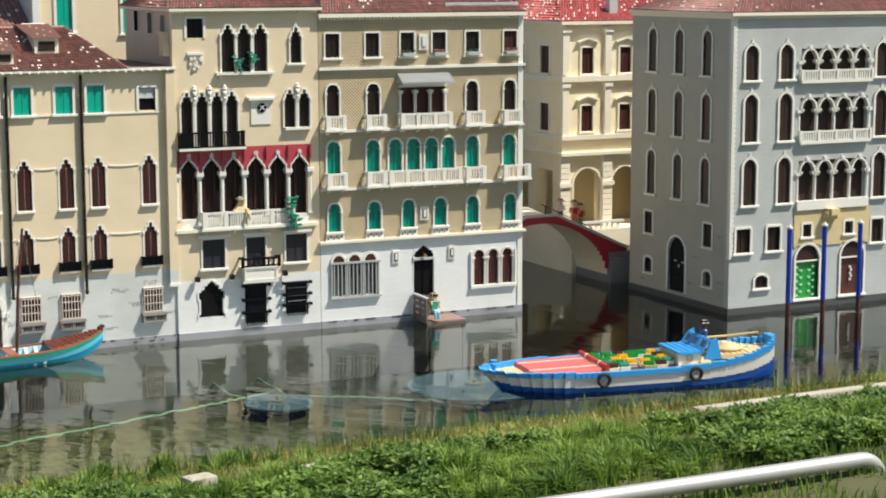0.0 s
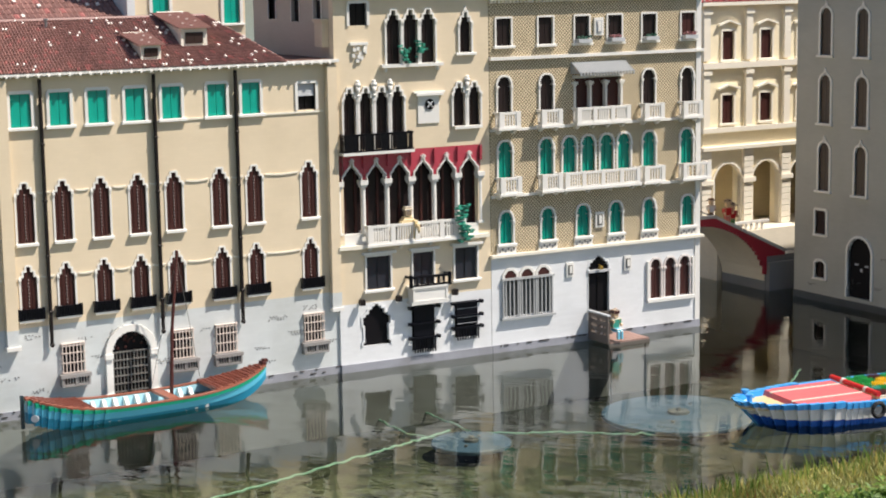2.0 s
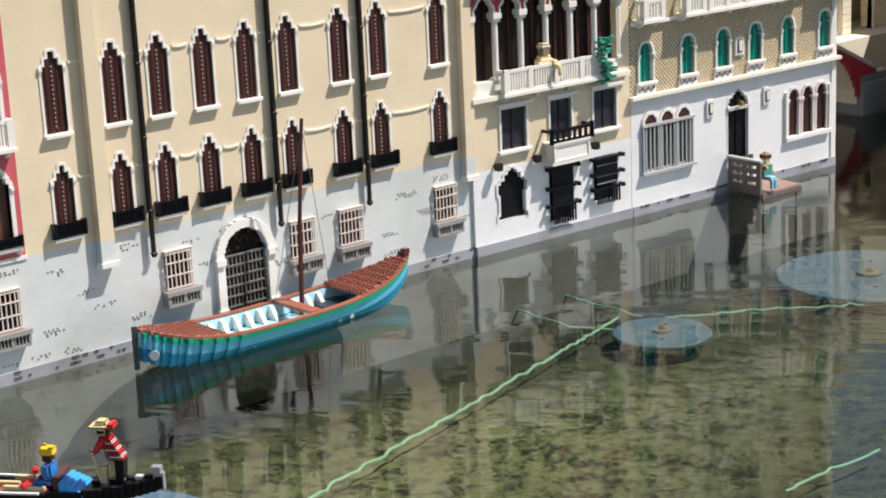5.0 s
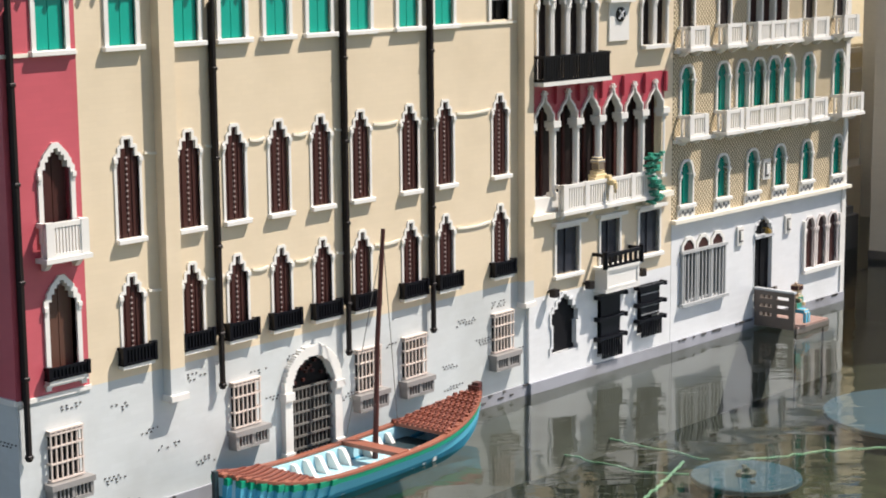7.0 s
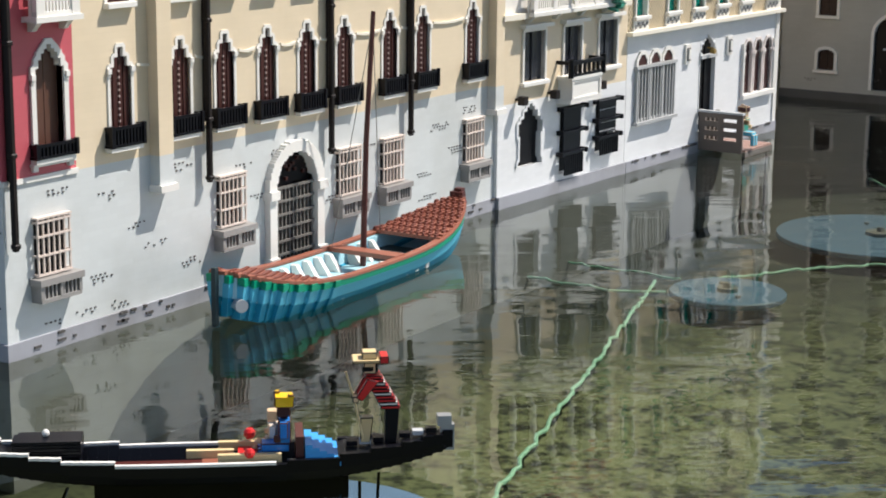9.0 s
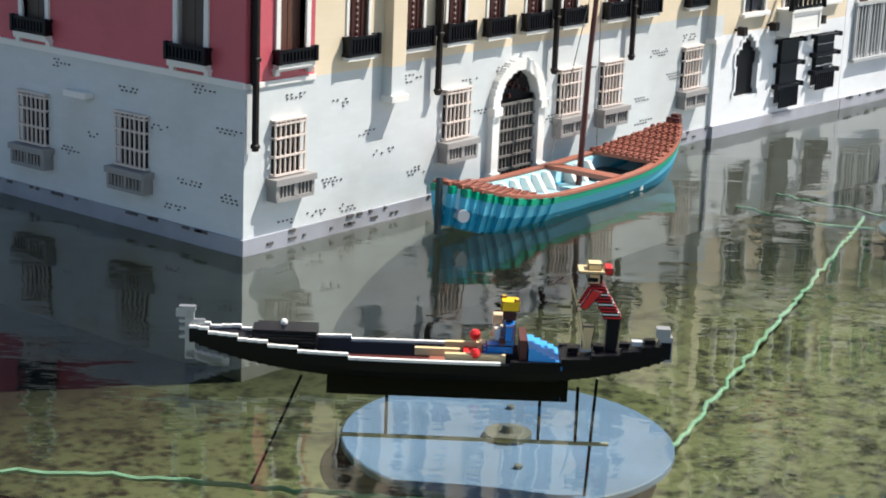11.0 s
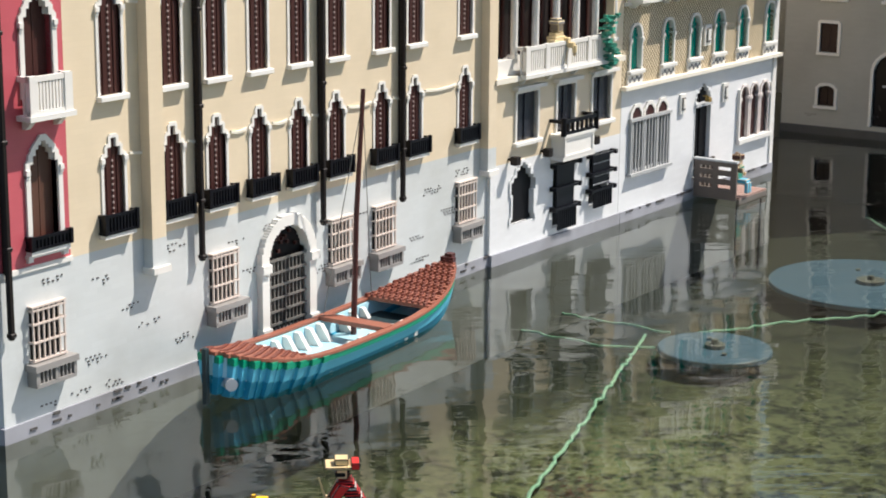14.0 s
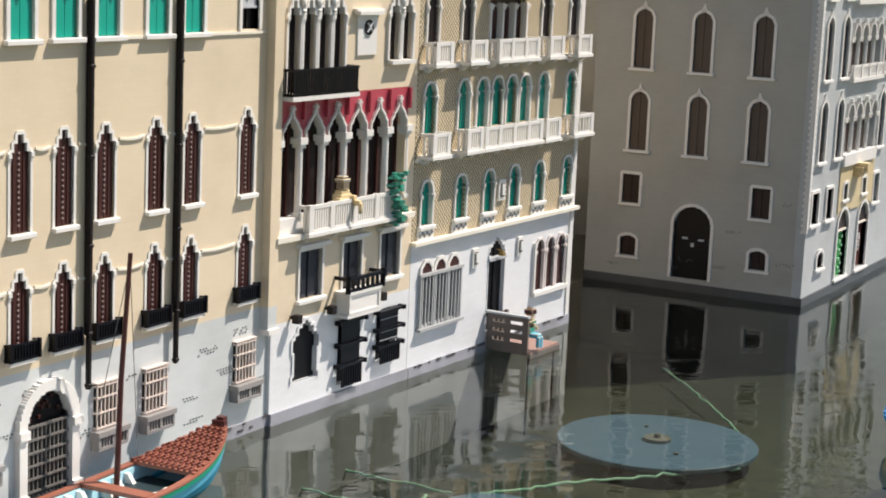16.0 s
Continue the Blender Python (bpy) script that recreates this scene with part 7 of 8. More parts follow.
def gondolier():
    """Standing doll that leans on its oar, one plain mesh; it looks towards -x."""
    s = Solid()
    mats = (BLACK, RED, WHITE, SKIN, TAN)
    s.slot = 0
    s.hexa([(0.010, -0.010, 0), (0.024, -0.010, 0), (0.024, 0.010, 0), (0.010, 0.010, 0)], [(0.010, -0.011, 0.046), (0.027, -0.011, 0.046), (0.027, 0.011, 0.046), (0.010, 0.011, 0.046)])
    s.slot = 4
    s.hexa([(-0.020, -0.006, 0.0), (-0.008, -0.006, 0.0), (-0.008, 0.006, 0.0), (-0.020, 0.006, 0.0)], [(-0.020, -0.007, 0.032), (-0.004, -0.007, 0.032), (-0.004, 0.007, 0.032), (-0.020, 0.007, 0.032)])
    for i in range(10):
        s.slot = 1 if i % 3 != 1 else 2
        z = 0.044 + i * 0.0042
        x = 0.004 - 0.0021 * i
        s.box(x, x + 0.024 - 0.0004 * i, -0.013, 0.013, z, z + 0.0042)
    s.slot = 1
    s.hexa([(-0.026, -0.019, 0.060), (-0.018, -0.019, 0.056), (-0.018, -0.013, 0.056), (-0.026, -0.013, 0.060)], [(-0.012, -0.019, 0.084), (0.002, -0.019, 0.080), (0.002, -0.013, 0.080), (-0.012, -0.013, 0.084)])
    s.hexa([(-0.026, 0.013, 0.056), (-0.018, 0.013, 0.052), (-0.018, 0.019, 0.052), (-0.026, 0.019, 0.056)], [(-0.012, 0.013, 0.082), (0.002, 0.013, 0.078), (0.002, 0.019, 0.078), (-0.012, 0.019, 0.082)])
    s.slot = 3
    s.box(-0.030, -0.022, -0.018, -0.011, 0.054, 0.062).box(-0.030, -0.022, 0.011, 0.018, 0.050, 0.058)
    s.box(-0.016, -0.001, -0.008, 0.008, 0.087, 0.102)
    s.slot = 0
    s.box(-0.0175, -0.004, -0.009, 0.009, 0.090, 0.096).box(-0.001, 0.001, -0.009, 0.009, 0.088, 0.100)
    s.slot = 4
    s.box(-0.030, 0.004, -0.017, 0.017, 0.102, 0.1055).box(-0.018, 0.000, -0.010, 0.010, 0.1055, 0.114)
    s.slot = 1
    s.box(0.003, 0.014, -0.013, 0.013, 0.1005, 0.1095)
    ob = new("figurine", soften(s.mesh("figurine", *mats), 0.0012, 1))
    ob.matrix_basis = GOND @ Matrix.Translation((0.222, 0.0, 0.052)) @ Matrix.Scale(1.06, 4)
    tagged(ob, "standing brick figure, red striped shirt and straw hat", "figurine", "brick-built figures")


gondolier()
o = tagged(new("oar", Solid().tube([(0.182, -0.015, 0.150), (0.193, -0.015, 0.112), (0.204, -0.013, 0.060)], 0.0015, 6).mesh("oar", TAN)), "thin pale oar handle held over the stern", "oar")
o.matrix_basis = GOND

# ---------------------------------------------------------------- cargo barge
BARGE = Matrix.Translation((2.48, -1.288, 0.0)) @ Matrix.Rotation(radians(-9.8), 4, 'Z') @ Matrix.Scale(0.945, 4)
barge = thing("cargo_barge", "blue and white cargo barge with red tarp", "boat", at=BARGE)


def build_barge():
    p = barge
    L, n = 1.07, 56
    st = hull_curves(n, lambda u: 0.138 * (1 - abs(u) ** (2.6 if u < 0 else 4)) ** 0.6 + 0.012, lambda u: 0.068 + (0.008 * u * u if u < 0 else 0.050 * u ** 2.6),
                     lambda u: -0.03 + 0.03 * abs(u) ** 6)
    dx = L / n

    def band(f0, f1, k0, k1, inner, sy):
        """One strake of a side: square brick steps at the raked bow, smooth further aft."""
        rings = []
        for i, (u, b, zt, zk) in enumerate(st):
            zt = round(zt / 0.0048) * 0.0048
            e = max(0.0, (-u - 0.45) / 0.55) ** 1.4
            jut = 0.005 * (i % 2) if u < -0.5 else 0.0
            for x in (u * L / 2 - dx / 2, u * L / 2 + dx / 2):
                lo = (x + 0.075 * e * (1 - f0), x + 0.075 * e * (1 - f1))
                ya, yb = b * k0 * (1 - 0.45 * e * (1 - f0)) + jut, b * k1 * (1 - 0.45 * e * (1 - f1)) + jut
                za, zb = zk + (zt - zk) * f0, zk + (zt - zk) * f1
                rings.append([(lo[0], sy * ya, za), (lo[1], sy * yb, zb), (lo[1], sy * max(0.0, yb - inner), zb), (lo[0], sy * max(0.0, ya - inner), za)][::sy])
        return Solid().loft(rings)

    for sy in (-1, 1):
        part("lower_hull", band(0.0, 0.28, 0.84, 0.90, 0.030, sy), NAVY, p, "deep blue lower hull")
        part("lower_strake", band(0.28, 0.48, 0.925, 0.945, 0.030, sy), NAVY, p, "deep blue strake")
        part("white_strake", band(0.48, 0.83, 0.96, 0.985, 0.030, sy), WHITE, p)
        part("rim_strake", band(0.83, 1.0, 1.015, 1.02, 0.018, sy), MID_BLUE, p, "mid-blue rim")
    part("deck", Solid().loft([[(u * L / 2, -b + 0.01, zt * 0.70), (u * L / 2, b - 0.01, zt * 0.70), (u * L / 2, b - 0.01, zt * 0.78), (u * L / 2, -b + 0.01, zt * 0.78)] for u, b, zt, zk in st]), TAN, p, "tan deck")
    s = Solid().hexa([(0.520, -0.030, -0.02), (0.535, -0.02, -0.02), (0.535, 0.02, -0.02), (0.520, 0.030, -0.02)], [(0.524, -0.034, 0.128), (0.546, -0.02, 0.132), (0.546, 0.02, 0.132), (0.524, 0.034, 0.128)])
    part("transom", s, MID_BLUE, p)
    part("stem", Solid().hexa([(-0.46, -0.012, -0.01), (-0.44, -0.012, -0.01), (-0.44, 0.012, -0.01), (-0.46, 0.012, -0.01)], [(-0.540, -0.014, 0.076), (-0.515, -0.014, 0.076), (-0.515, 0.014, 0.076), (-0.540, 0.014, 0.076)]), MID_BLUE, p)
    part("tarp", Solid().hexa([(-0.39, -0.112, 0.055), (-0.14, -0.118, 0.055), (-0.14, 0.118, 0.055), (-0.39, 0.112, 0.055)], [(-0.38, -0.104, 0.070), (-0.14, -0.110, 0.073), (-0.14, 0.110, 0.073), (-0.38, 0.104, 0.070)]), PINK, p, "faded red cargo tarp")
    for y in (-0.060, 0.060):
        part("strap", Solid().hexa([(-0.384, y - 0.003, 0.068), (-0.139, y - 0.003, 0.071), (-0.139, y + 0.003, 0.071), (-0.384, y + 0.003, 0.068)], [(-0.384, y - 0.003, 0.0725), (-0.139, y - 0.003, 0.0755), (-0.139, y + 0.003, 0.0755), (-0.384, y + 0.003, 0.0725)]), IVORY, p, "cream strap over the tarp")
        part("strap", Solid().tube([(-0.130, y - 0.006, 0.080), (-0.130, y + 0.006, 0.080)], 0.0098, 10), IVORY, p, "cream strap round the roll")
    part("tarp_roll", Solid().tube([(-0.130, -0.125, 0.080), (-0.130, 0.125, 0.080)], 0.0085, 10), RED, p, "rolled red tarp edge")
    for x, y in ((-0.49, 0.0), (-0.47, 0.06)):
        part("bollard", Solid().disc(x, y, 0.060, 0.085, 0.008, 10).disc(x, y, 0.083, 0.089, 0.012, 10), MID_BLUE, p)
    part("hold_floor", Solid().box(-0.115, 0.135, -0.11, 0.11, 0.052, 0.058), MAROON, p)
    # cabin with tilted wind screen
    c = part("cabin", Solid().box(0.150, 0.235, -0.080, 0.080, 0.055, 0.096), WHITE, p, "white cabin with blue roof and tilted windscreen")
    s = Solid().box(0.146, 0.240, -0.088, 0.088, 0.096, 0.102)
    for i in range(4):
        s.box(0.148 + i * 0.023, 0.162 + i * 0.023, -0.086, 0.086, 0.102, 0.1045)
    part("cabin_roof", s, MID_BLUE, c)
    for y0 in (-0.090, -0.028, 0.034):
        ws = Solid()
        for (ya, yb, ta, tb) in ((0, 0.056, 0, 0.22), (0, 0.056, 0.80, 1.0), (0, 0.012, 0.22, 0.80), (0.044, 0.056, 0.22, 0.80)):
            lo = [(0.232 + 0.030 * t + d, y0 + y, 0.103 + 0.040 * t) for t in (ta,) for (d, y) in ((0, ya), (0, yb), (0.006, yb), (0.006, ya))]
            hi = [(0.232 + 0.030 * t + d, y0 + y, 0.103 + 0.040 * t) for t in (tb,) for (d, y) in ((0, ya), (0, yb), (0.006, yb), (0.006, ya))]
            ws.hexa(lo, hi)
        q = part("windscreen", ws, MID_BLUE, c)
        t0, t1 = 0.22, 0.80
        part("pane", Solid().hexa([(0.236 + 0.030 * t0, y0 + 0.012, 0.103 + 0.040 * t0), (0.236 + 0.030 * t0, y0 + 0.044, 0.103 + 0.040 * t0), (0.238 + 0.030 * t0, y0 + 0.044, 0.103 + 0.040 * t0), (0.238 + 0.030 * t0, y0 + 0.012, 0.103 + 0.040 * t0)],
                                  [(0.236 + 0.030 * t1, y0 + 0.012, 0.103 + 0.040 * t1), (0.236 + 0.030 * t1, y0 + 0.044, 0.103 + 0.040 * t1), (0.238 + 0.030 * t1, y0 + 0.044, 0.103 + 0.040 * t1), (0.238 + 0.030 * t1, y0 + 0.012, 0.103 + 0.040 * t1)]), GREY, q)
    for sy in (-1, 1):
        part("side_screen", Solid().hexa([(0.24, sy * 0.090, 0.075), (0.305, sy * 0.090, 0.075), (0.305, sy * 0.096, 0.075), (0.24, sy * 0.096, 0.075)][::sy], [(0.262, sy * 0.090, 0.138), (0.285, sy * 0.090, 0.150), (0.285, sy * 0.096, 0.150), (0.262, sy * 0.096, 0.138)][::sy]), MID_BLUE, c)
    part("cabin_door", Solid().box(0.1465, 0.150, -0.062, 0.062, 0.060, 0.092), LIGHT_GREY, c)
    part("porthole", Solid().tube([(0.19, -0.0845, 0.082), (0.19, -0.088, 0.082)], 0.013, 14), GREY, c)
    part("after_deck", Solid().box(0.30, 0.44, -0.085, 0.085, 0.072, 0.086), TAN, p, "tan after deck")
    for i in range(6):
        part("deck_line", Solid().box(0.305 + i * 0.022, 0.308 + i * 0.022, -0.08, 0.08, 0.086, 0.0875), RED_WOOD, p)
    for x in (-0.155, 0.180):
        s = Solid()
        ring = [(x + 0.020 * math.cos(t), -0.160, 0.044 + 0.020 * math.sin(t)) for t in np.linspace(0, 2 * math.pi, 19)]
        s.tube(ring, 0.0065, 8)
        part("tyre", s, RUBBER, p, "black tyre fender")
    for x in (-0.10, 0.10):
        s = Solid()
        s.tube([(x + 0.020 * math.cos(t), 0.158, 0.026 + 0.020 * math.sin(t)) for t in np.linspace(0, 2 * math.pi, 19)], 0.0065, 8)
        part("tyre", s, RUBBER, p, "black tyre fender")
    part("rail_rope", Solid().tube([(0.30, 0.09, 0.112), (0.40, 0.07, 0.118), (0.50, 0.02, 0.135)], 0.004, 8), TAN, p)
    part("guide_strut", Solid().tube([(-0.40, 0.0, -0.19), (-0.34, 0.0, -0.02)], 0.003, 6).tube([(0.3, 0.0, -0.19), (0.3, 0.0, -0.02)], 0.003, 6), BLACK, p)


build_barge()
CRATE = {"green": GREEN, "maroon": MAROON, "yellow": YELLOW, "sea green": LEAF_TEAL}
BOTTLE = {col: Solid().disc(0, 0, 0, 0.009, 0.0040, 6).disc(0, 0, 0.009, 0.016, 0.0040, 6, 0.0018).mesh("bottle", m) for col, m in CRATE.items()}
rnd = random.Random(77)
for i in range(6):
    for j in range(5):
        if rnd.random() < 0.12:
            continue
        col = rnd.choice(("green", "green", "green", "green", "sea green", "maroon", "green", "green", "sea green", "maroon", "yellow", "yellow"))
        cr = thing("crate", "pale crate of " + col + " bottles on the barge deck", "crate", "bottle crates",
                   at=BARGE @ Matrix.Translation((-0.096 + i * 0.044 + rnd.uniform(-0.004, 0.004), -0.088 + j * 0.044 + rnd.uniform(-0.004, 0.004), 0.058)) @ Matrix.Rotation(rnd.uniform(-0.15, 0.15), 4, 'Z'))
        part("box", Solid().box(-0.019, 0.019, -0.016, 0.016, 0, 0.010).box(-0.020, 0.020, -0.017, 0.017, 0.010, 0.012), rnd.choice((TAN, WHITE, IVORY, WHITE)), cr)
        for a in range(4):
            for b in range(3):
                x, y = -0.0135 + a * 0.009, -0.0095 + b * 0.0095
                part("bottle", BOTTLE[col], None, cr, "", (x, y, 0.010))
coil = Solid()
for k in range(4):
    r = 0.055 - k * 0.013
    coil.tube([(0.365 + r * math.cos(a), r * 0.95 * math.sin(a), 0.094 + 0.004 * k) for a in np.linspace(0, 6.28, 25)], 0.0075, 8)
o = tagged(new("rope_coil", smooth(coil.mesh("rope_coil", TAN))), "tan coil of rope on the barge after deck", "rope")
o.matrix_basis = BARGE
figure("figurine", "dark blue brick figure at the barge helm", BARGE @ Matrix.Translation((0.285, 0.012, 0.084)) @ Matrix.Rotation(radians(-90), 4, 'Z'), NAVY, BLACK, BLACK, skin=plain("dark_flesh", (0.10, 0.06, 0.05), 0.4), scale=1.2)

# ---------------------------------------------------------------- landing stage at the white wall
SCREEN = plain("weathered_screen", (0.145, 0.115, 0.095), 0.6, 0.2)
STAGE_PLANK = plain("stage_plank", (0.30, 0.185, 0.15), 0.6, 0.25, island=0.2)
stage = thing("landing_stage", "small timber landing stage with slotted side screen", "dock", at=TURN)
for i in range(7):
    part("plank", Solid().box(2.312 + i * 0.0222, 2.312 + i * 0.0222 + 0.0205, -0.132, -0.006, 0.010, 0.017), STAGE_PLANK, stage)
for x, y in ((2.320, -0.122), (2.458, -0.122)):
    part("pile", Solid().disc(x, y, -0.2, 0.012, 0.0025, 8), BLACK, stage)
part("beam", Solid().box(2.306, 2.468, -0.134, -0.126, -0.004, 0.012), DOCK_WOOD, stage)
slots = [(x, x + 0.036, z, z + 0.009) for x in (0.022, 0.072) for z in (0.036, 0.059, 0.082)]
part("side_screen", pierced(Solid(), 0.006, 0.124, 0.008, 0.103, slots, 0.006), SCREEN, stage, "grey-brown screen with six slots", Matrix.Translation((2.306, 0, 0)) @ Matrix.Rotation(radians(-90), 4, 'Z'))
part("top_rail", Solid().box(2.302, 2.316, -0.126, -0.004, 0.103, 0.108), LIGHT_GREY, stage, "pale top rail")
for x in (2.312, 2.336, 2.36, 2.384):
    part("stile", Solid().box(x, x + 0.010, -0.020, -0.012, 0.018, 0.098), DOCK_WOOD, stage)
part("back_board", Solid().box(2.312, 2.398, -0.016, -0.012, 0.05, 0.098), DOCK_WOOD, stage)
figure("figurine", "teal brick figure sitting on the landing stage", TURN @ Matrix.Translation((2.345, -0.108, 0.048)), LEAF_TEAL, BOAT_BLUE, BROWN_SHUTTER, brim=False, seated=True, arm_up=True, scale=1.15)


def balcony_doll():
    """Stout doll that leans on a balcony rail with one arm over it, one plain mesh."""
    s = Solid()
    cloth = plain("ochre_plastic", (0.72, 0.56, 0.30), 0.4)
    face = plain("olive_tan_plastic", (0.22, 0.17, 0.115), 0.4)
    s.slot = 0
    for z, w, d in ((0.0, 0.020, 0.013), (0.012, 0.021, 0.014), (0.024, 0.020, 0.013), (0.036, 0.018, 0.012), (0.048, 0.019, 0.012), (0.058, 0.021, 0.012), (0.066, 0.016, 0.010)):
        s.box(-w, w, -d, d, z, z + 0.012)
    s.box(0.014, 0.027, -0.022, 0.004, 0.048, 0.066).box(0.016, 0.028, -0.034, -0.018, 0.044, 0.056).box(0.019, 0.027, -0.038, -0.030, 0.034, 0.050)
    s.box(-0.028, -0.017, -0.014, 0.006, 0.036, 0.064)
    s.slot = 1
    s.box(0.020, 0.026, -0.037, -0.031, 0.026, 0.035).box(-0.006, 0.006, -0.006, 0.006, 0.076, 0.082).box(-0.011, 0.011, -0.012, 0.009, 0.080, 0.098)
    s.slot = 2
    s.box(-0.014, 0.014, -0.013, 0.012, 0.096, 0.103).box(-0.010, 0.010, -0.009, 0.010, 0.103, 0.109)
    ob = new("figurine", soften(s.mesh("figurine", cloth, face, GREY), 0.0014, 1))
    ob.matrix_basis = TURN @ Matrix.Translation((1.622, -0.008, 0.404))
    tagged(ob, "stout yellow brick figure leaning on the long balcony", "figurine", "brick-built figures")


balcony_doll()
s = Solid()
rnd = random.Random(16)
for i in range(70):
    t = rnd.random()
    x, zz = 1.812 + rnd.gauss(0, 0.009) + 0.009 * math.sin(t * 7), 0.385 + t * 0.120
    y = -0.033 + rnd.gauss(0, 0.005)
    r = rnd.uniform(0.004, 0.0095)
    s.box(x - r, x + r, y - r, y + r, zz, zz + 0.005)
o = tagged(new("balcony_plant", s.mesh("balcony_plant", LEAF_TEAL)), "sea-green brick plant trailing over white balcony", "plant")
o.matrix_basis = TURN

# ---------------------------------------------------------------- fountain discs and ropes under the water
for x, y, r in ((1.590, -0.445, 0.121), (2.320, -0.520, 0.245), (-0.004, -0.516, 0.230)):
    d = thing("fountain_disc", "blue-grey round fountain plate under water", "fountain", "fountain plates", at=Matrix.Translation((x, y, -0.154)))
    part("plate", soften(Solid().disc(0, 0, -0.012, 0.0, r, 40).mesh("plate", DISC_PALE if x < 1 else DISC), 0.002, 1), None, d)
    part("foot", Solid().disc(0, 0, -0.06, -0.012, r * 0.6, 20), BLACK, d)
    part("nozzle", Solid().disc(0, 0, 0.0, 0.008, r * 0.10 + 0.010, 18).disc(0, 0, 0.008, 0.018, 0.010, 14, 0.007), GREY, d, "grey round nozzle")
    for a in (0.6, 3.9):
        part("bolt", Solid().disc(0.5 * r * math.cos(a), 0.5 * r * math.sin(a), 0, 0.005, 0.006, 10), GREY, d)


def rope(points, r=0.0034):
    pts = []
    rnd = random.Random(len(points) * 7 + int(points[0][0] * 100))
    for (x0, y0), (x1, y1) in zip(points, points[1:]):
        n = max(4, int(math.hypot(x1 - x0, y1 - y0) / 0.02))
        for i in range(n):
            t = i / n
            pts.append((x0 + (x1 - x0) * t + rnd.gauss(0, 0.0022), y0 + (y1 - y0) * t + rnd.gauss(0, 0.0022), -0.165 + rnd.gauss(0, 0.0015)))
    pts.append((*points[-1], -0.165))
    s = Solid()
    s.tube(pts, r, 7)
    tagged(new("rope", s.mesh("rope", ROPE)), "pale green rope lying under the water", "rope", "sunken ropes")


rope([(1.621, -0.266), (0.924, -0.467), (0.414, -0.613), (0.113, -0.700), (-0.053, -0.736), (-0.146, -0.680), (-0.221, -0.577), (-0.314, -0.435), (-0.390, -0.314), (-0.467, -0.197), (-0.650, 0.050)], 0.0036)
rope([(1.520, 0.056), (1.501, -0.083), (1.495, -0.220), (1.550, -0.324)], 0.0028)
rope([(1.680, 0.047), (1.676, -0.099), (1.675, -0.299)], 0.0028)
rope([(1.700, -0.355), (1.930, -0.500), (2.120, -0.656), (2.254, -0.756)], 0.0032)
rope([(3.093, -0.228), (2.806, -0.464), (2.543, -0.653), (2.405, -0.738)], 0.0032)
rope([(1.03, -1.27), (1.18, -1.265), (1.33, -1.27)], 0.0032)

# ---------------------------------------------------------------- near bank: rail, edging, plants
rail = thing("hand_rail", "brushed steel tube barrier on the grassy bank", "railing")
pts = [(1.10, -2.97, 0.0)]
for a in np.linspace(180, 90, 7):
    pts.append((1.16 + 0.06 * math.cos(radians(a)), -2.97, 0.141 + 0.06 * math.sin(radians(a))))
for a in np.linspace(90, 0, 7):
    pts.append((2.034 + 0.06 * math.cos(radians(a)), -2.97, 0.135 + 0.06 * math.sin(radians(a))))
pts.append((2.094, -2.97, 0.0))
part("tube", smooth(Solid().tube(pts, 0.0185, 20).mesh("tube", STEEL)), None, rail)
for x0, x1, z1 in ((0.56, 2.148, 0.107), (2.152, 4.2, 0.127)):
    edge = Solid().box(x0, x1, -2.155, -2.12, 0.03, z1)
    tagged(new("edging_board", soften(edge.mesh("edging_board", CONCRETE), 0.006, 2)), "pale concrete edging board half buried in the bank", "edging", "bank edging")
for x, y, z in ((0.93, -2.34, 0.155), (0.66, -2.30, 0.155)):
    q = new("stone", soften(Solid().box(-0.04, 0.04, -0.022, 0.022, -0.012, 0.012).mesh("stone", CONCRETE), 0.008, 2))
    q.matrix_basis = pose(x, y, z, 4, 3, 20)
    tagged(q, "flat pale stone lying in the grass", "stone", "bank stones")


def blades(name, count, mat, xr, yr, hmin, hmax, seed, lean=0.5, width=0.004, label=""):
    rnd = random.Random(seed)
    s = Solid()
    for i in range(count):
        x, y = rnd.uniform(*xr), rnd.uniform(*yr)
        if noise.noise((x * 2.3, y * 2.3, seed)) < -0.35:
            continue
        z = terrain(x, y) - 0.004
        h = rnd.uniform(hmin, hmax)
        a = rnd.uniform(0, 6.28)
        lx, ly = math.cos(a) * h * lean * rnd.random(), math.sin(a) * h * lean * rnd.random()
        b = rnd.uniform(0, 6.28)
        wx, wy = math.cos(b) * width, math.sin(b) * width
        k = len(s.v)
        s.v += [(x - wx, y - wy, z), (x + wx, y + wy, z), (x + lx * 0.45 + wx * 0.7, y + ly * 0.45 + wy * 0.7, z + h * 0.6), (x + lx * 0.45 - wx * 0.7, y + ly * 0.45 - wy * 0.7, z + h * 0.6), (x + lx, y + ly, z + h)]
        s.f += [(k, k + 1, k + 2, k + 3), (k + 3, k + 2, k + 4)]
        s.k += [0, 0]
    tagged(new(name, s.mesh(name, mat)), label, "grass", kind="stuff")


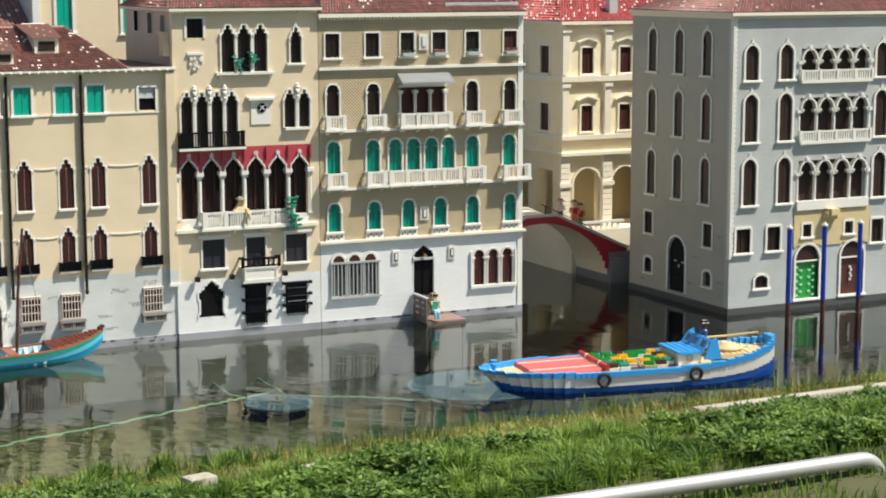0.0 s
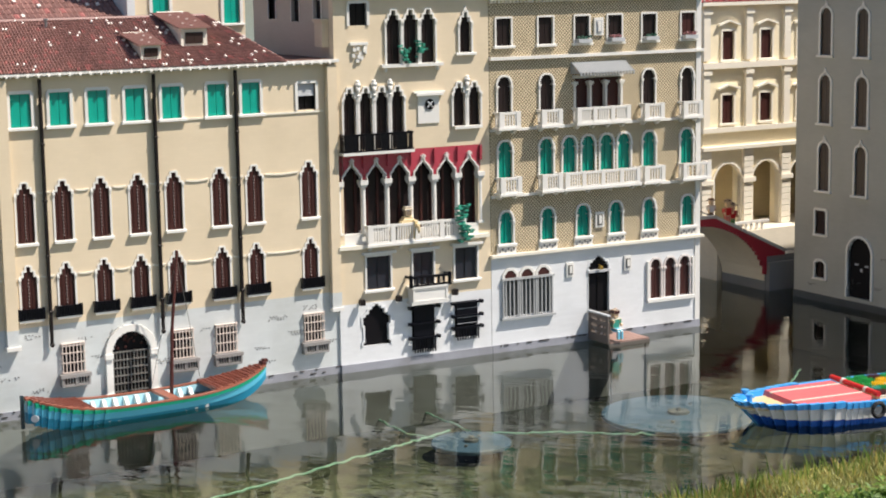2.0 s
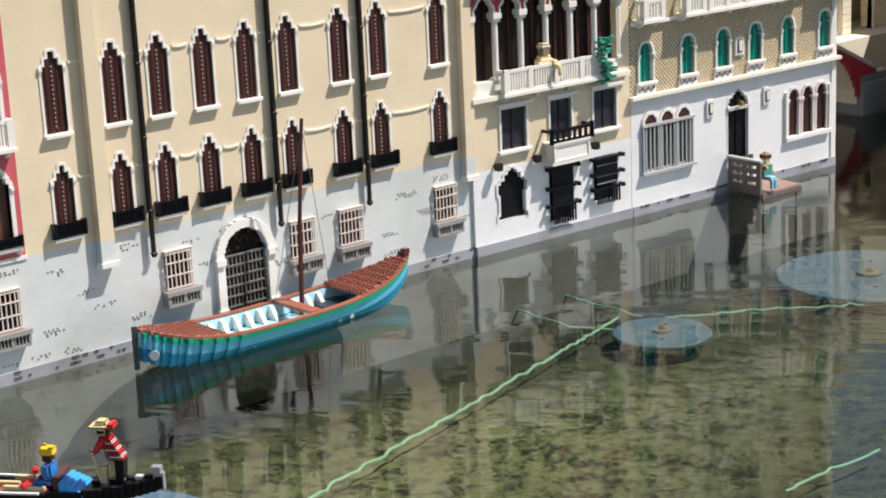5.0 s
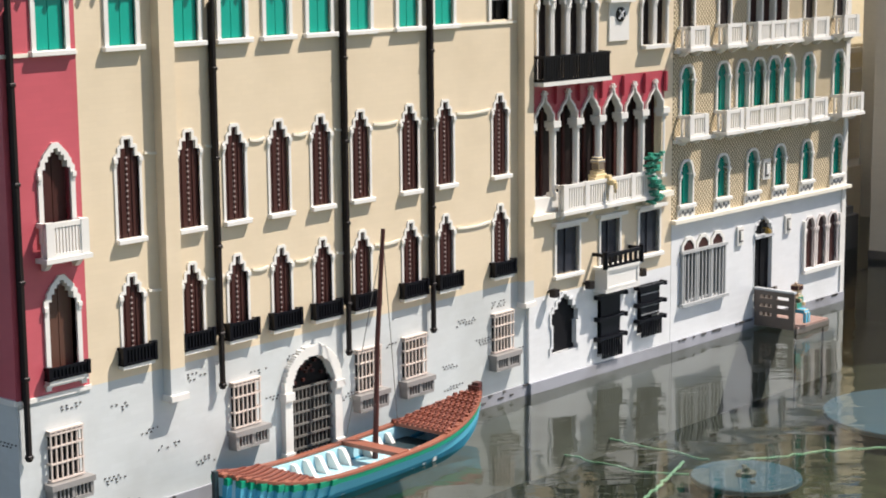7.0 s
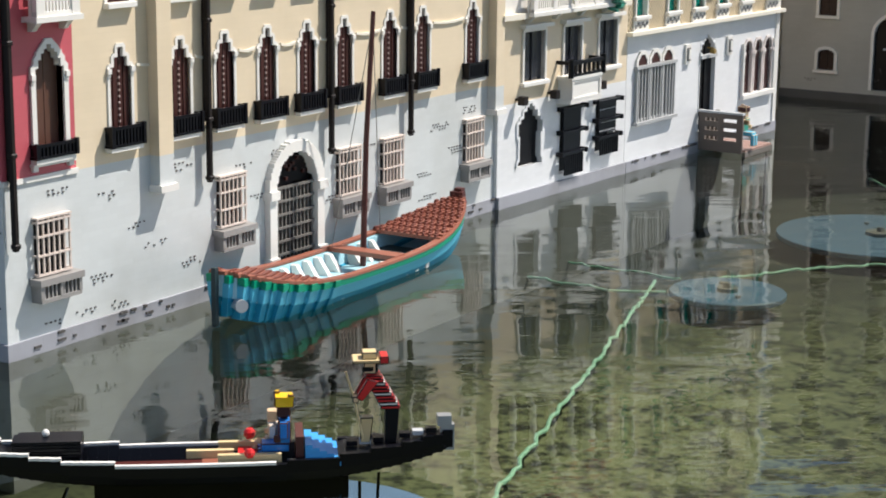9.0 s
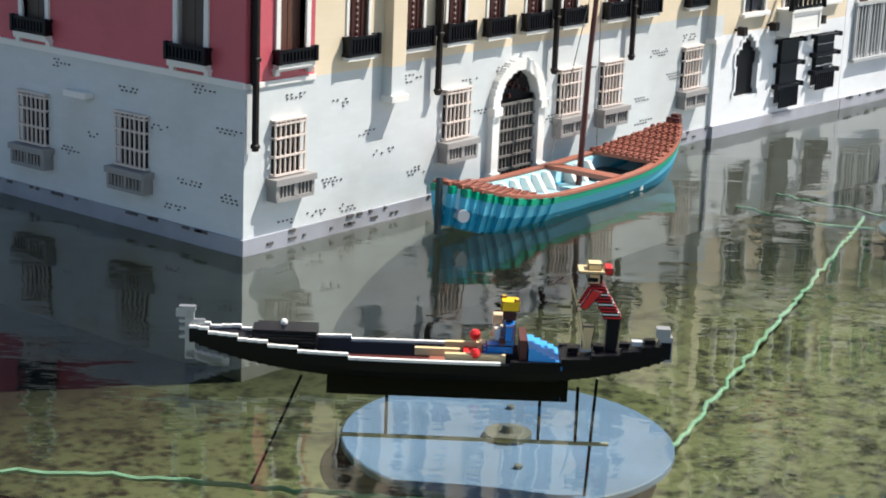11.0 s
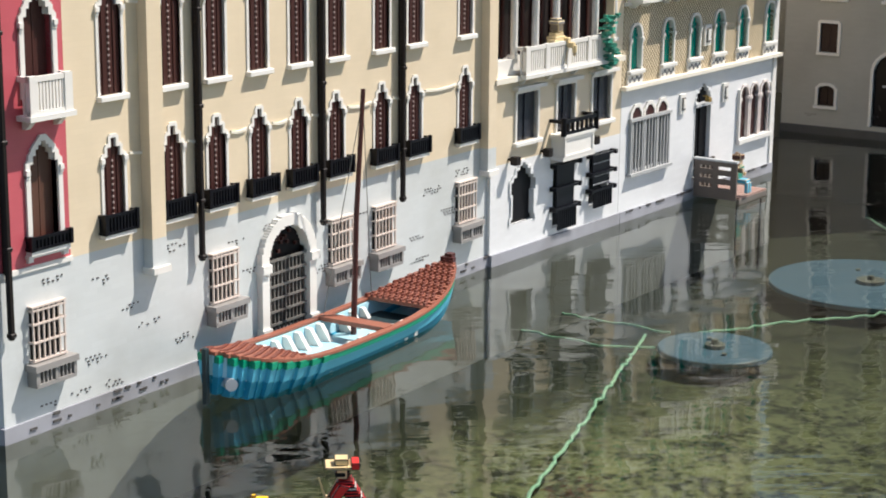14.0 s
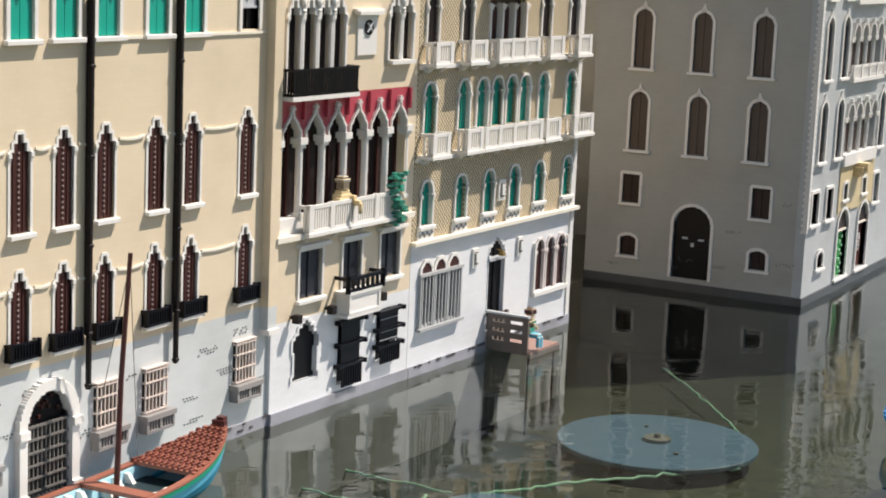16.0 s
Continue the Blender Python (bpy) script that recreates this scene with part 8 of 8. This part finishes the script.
def shrubs(name, clumps, mat, seed, label):
    """Leafy clumps: stems that fan out from a root, each with leaves along it."""
    rnd = random.Random(seed)
    s = Solid()
    for cx, cy, r, h, stems in clumps:
        z0 = terrain(cx, cy)
        for i in range(stems):
            a, q = rnd.uniform(0, 6.28), math.sqrt(rnd.random())
            root = Vector((cx + 0.35 * r * q * math.cos(a), cy + 0.35 * r * q * math.sin(a), z0))
            tip = Vector((cx + r * q * math.cos(a), cy + r * q * math.sin(a), z0 + h * (1 - 0.6 * q * q) * rnd.uniform(0.7, 1.15)))
            n = rnd.randint(9, 15)
            out = Vector((math.cos(a), math.sin(a), 0))
            for k in range(n):
                t = 0.25 + 0.75 * k / (n - 1)
                c = root.lerp(tip, t) + Vector((rnd.gauss(0, 0.005), rnd.gauss(0, 0.005), 0.02 * t * (1 - t)))
                d = (out * rnd.uniform(-0.4, 1.2) + Vector((rnd.gauss(0, 0.8), rnd.gauss(0, 0.8), rnd.gauss(0.25, 0.4)))).normalized()
                e = (d.cross(Vector((0, 0, 1))) + Vector((rnd.gauss(0, 0.2), rnd.gauss(0, 0.2), rnd.gauss(0, 0.35)))).normalized()
                l, w = rnd.uniform(0.014, 0.034) * (1.15 - 0.4 * t), rnd.uniform(0.0032, 0.0075)
                v = len(s.v)
                s.v += [tuple(c), tuple(c + d * l * 0.5 + e * w), tuple(c + d * l + Vector((0, 0, -0.003))), tuple(c + d * l * 0.5 - e * w)]
                s.f.append((v, v + 1, v + 2, v + 3))
                s.k.append(0)
    tagged(new(name, s.mesh(name, mat)), label, "shrub", kind="stuff")


def tufts(name, clumps, mat, seed, label):
    """Clumps of long bent grass blades that fan out from a root."""
    rnd = random.Random(seed)
    s = Solid()
    for cx, cy, r, h, count in clumps:
        z0 = terrain(cx, cy) - 0.004
        for i in range(count):
            a, q = rnd.uniform(0, 6.28), rnd.random()
            d = Vector((math.cos(a), math.sin(a), 0))
            root = Vector((cx, cy, z0)) + d * (0.4 * r * rnd.random())
            hh = h * rnd.uniform(0.55, 1.1)
            mid = root + d * (0.35 * r * q) + Vector((0, 0, hh * 0.62))
            tip = root + d * (r * q) + Vector((0, 0, hh * (1.0 - 0.35 * q)))
            e = Vector((-d.y, d.x, 0)) * rnd.uniform(0.0016, 0.0032)
            v = len(s.v)
            s.v += [tuple(root - e), tuple(root + e), tuple(mid + e * 0.8), tuple(mid - e * 0.8), tuple(tip)]
            s.f += [(v, v + 1, v + 2, v + 3), (v + 3, v + 2, v + 4)]
            s.k += [0, 0]
    tagged(new(name, s.mesh(name, mat)), label, "grass", kind="stuff")


blades("grass", 30000, GRASS, (-0.6, 4.2), (-3.3, -2.16), 0.015, 0.05, 51, width=0.0022, label="short green grass on the canal bank")
blades("bank_edge_grass", 42000, DRY, (-0.6, 4.2), (-2.12, -1.66), 0.010, 0.034, 52, lean=0.9, width=0.0020, label="yellow-green moss and grass along the water")
blades("ground_flowers", 5500, FLOWER, (-0.6, 4.2), (-2.12, -1.70), 0.012, 0.036, 53, lean=0.9, width=0.0034, label="tiny yellow and rust flowers in the bank grass")
blades("board_grass", 5200, DRY, (0.5, 2.2), (-2.21, -2.10), 0.025, 0.060, 55, lean=0.7, width=0.0022, label="dry grass growing over the edging board")
blades("edge_blades", 2600, GRASS, (-0.6, 4.2), (-1.86, -1.66), 0.03, 0.075, 54, lean=0.5, width=0.0016, label="thin grass blades at the water edge")
rnd = random.Random(5)
clumps, grassy = [], []
for i in range(560):
    x, y = rnd.uniform(-0.4, 4.0), rnd.uniform(-2.86, -2.13 if noise.noise((i * 0.31, 0.5, 2.0)) < 0.1 else -2.19)
    if noise.noise((x * 2.1, y * 2.1, 4.0)) > -0.07:
        k = (0.72 if x < 2.1 else 0.4) if y > -2.40 else 0.72 if x < 2.1 else 0.6
        clumps.append((x, y, rnd.uniform(0.04, 0.08), k * rnd.uniform(0.045, 0.10), 44))
    else:
        k = (0.72 if x < 2.1 else 0.4) if y > -2.40 else 0.72 if x < 2.1 else 0.6
        grassy.append((x, y, rnd.uniform(0.04, 0.10), k * rnd.uniform(0.05, 0.10), 100))
for i in range(60):
    x, y = rnd.uniform(-0.5, 1.1), rnd.uniform(-2.15, -1.78)
    grassy.append((x, y, rnd.uniform(0.03, 0.07), rnd.uniform(0.04, 0.09), 90))
shrubs("shrub_patch", clumps, LEAF, 61, "dark leafy weeds on the canal bank")
tufts("grass_tuft_patch", grassy, GRASS, 62, "long bright green grass tufts on the bank")
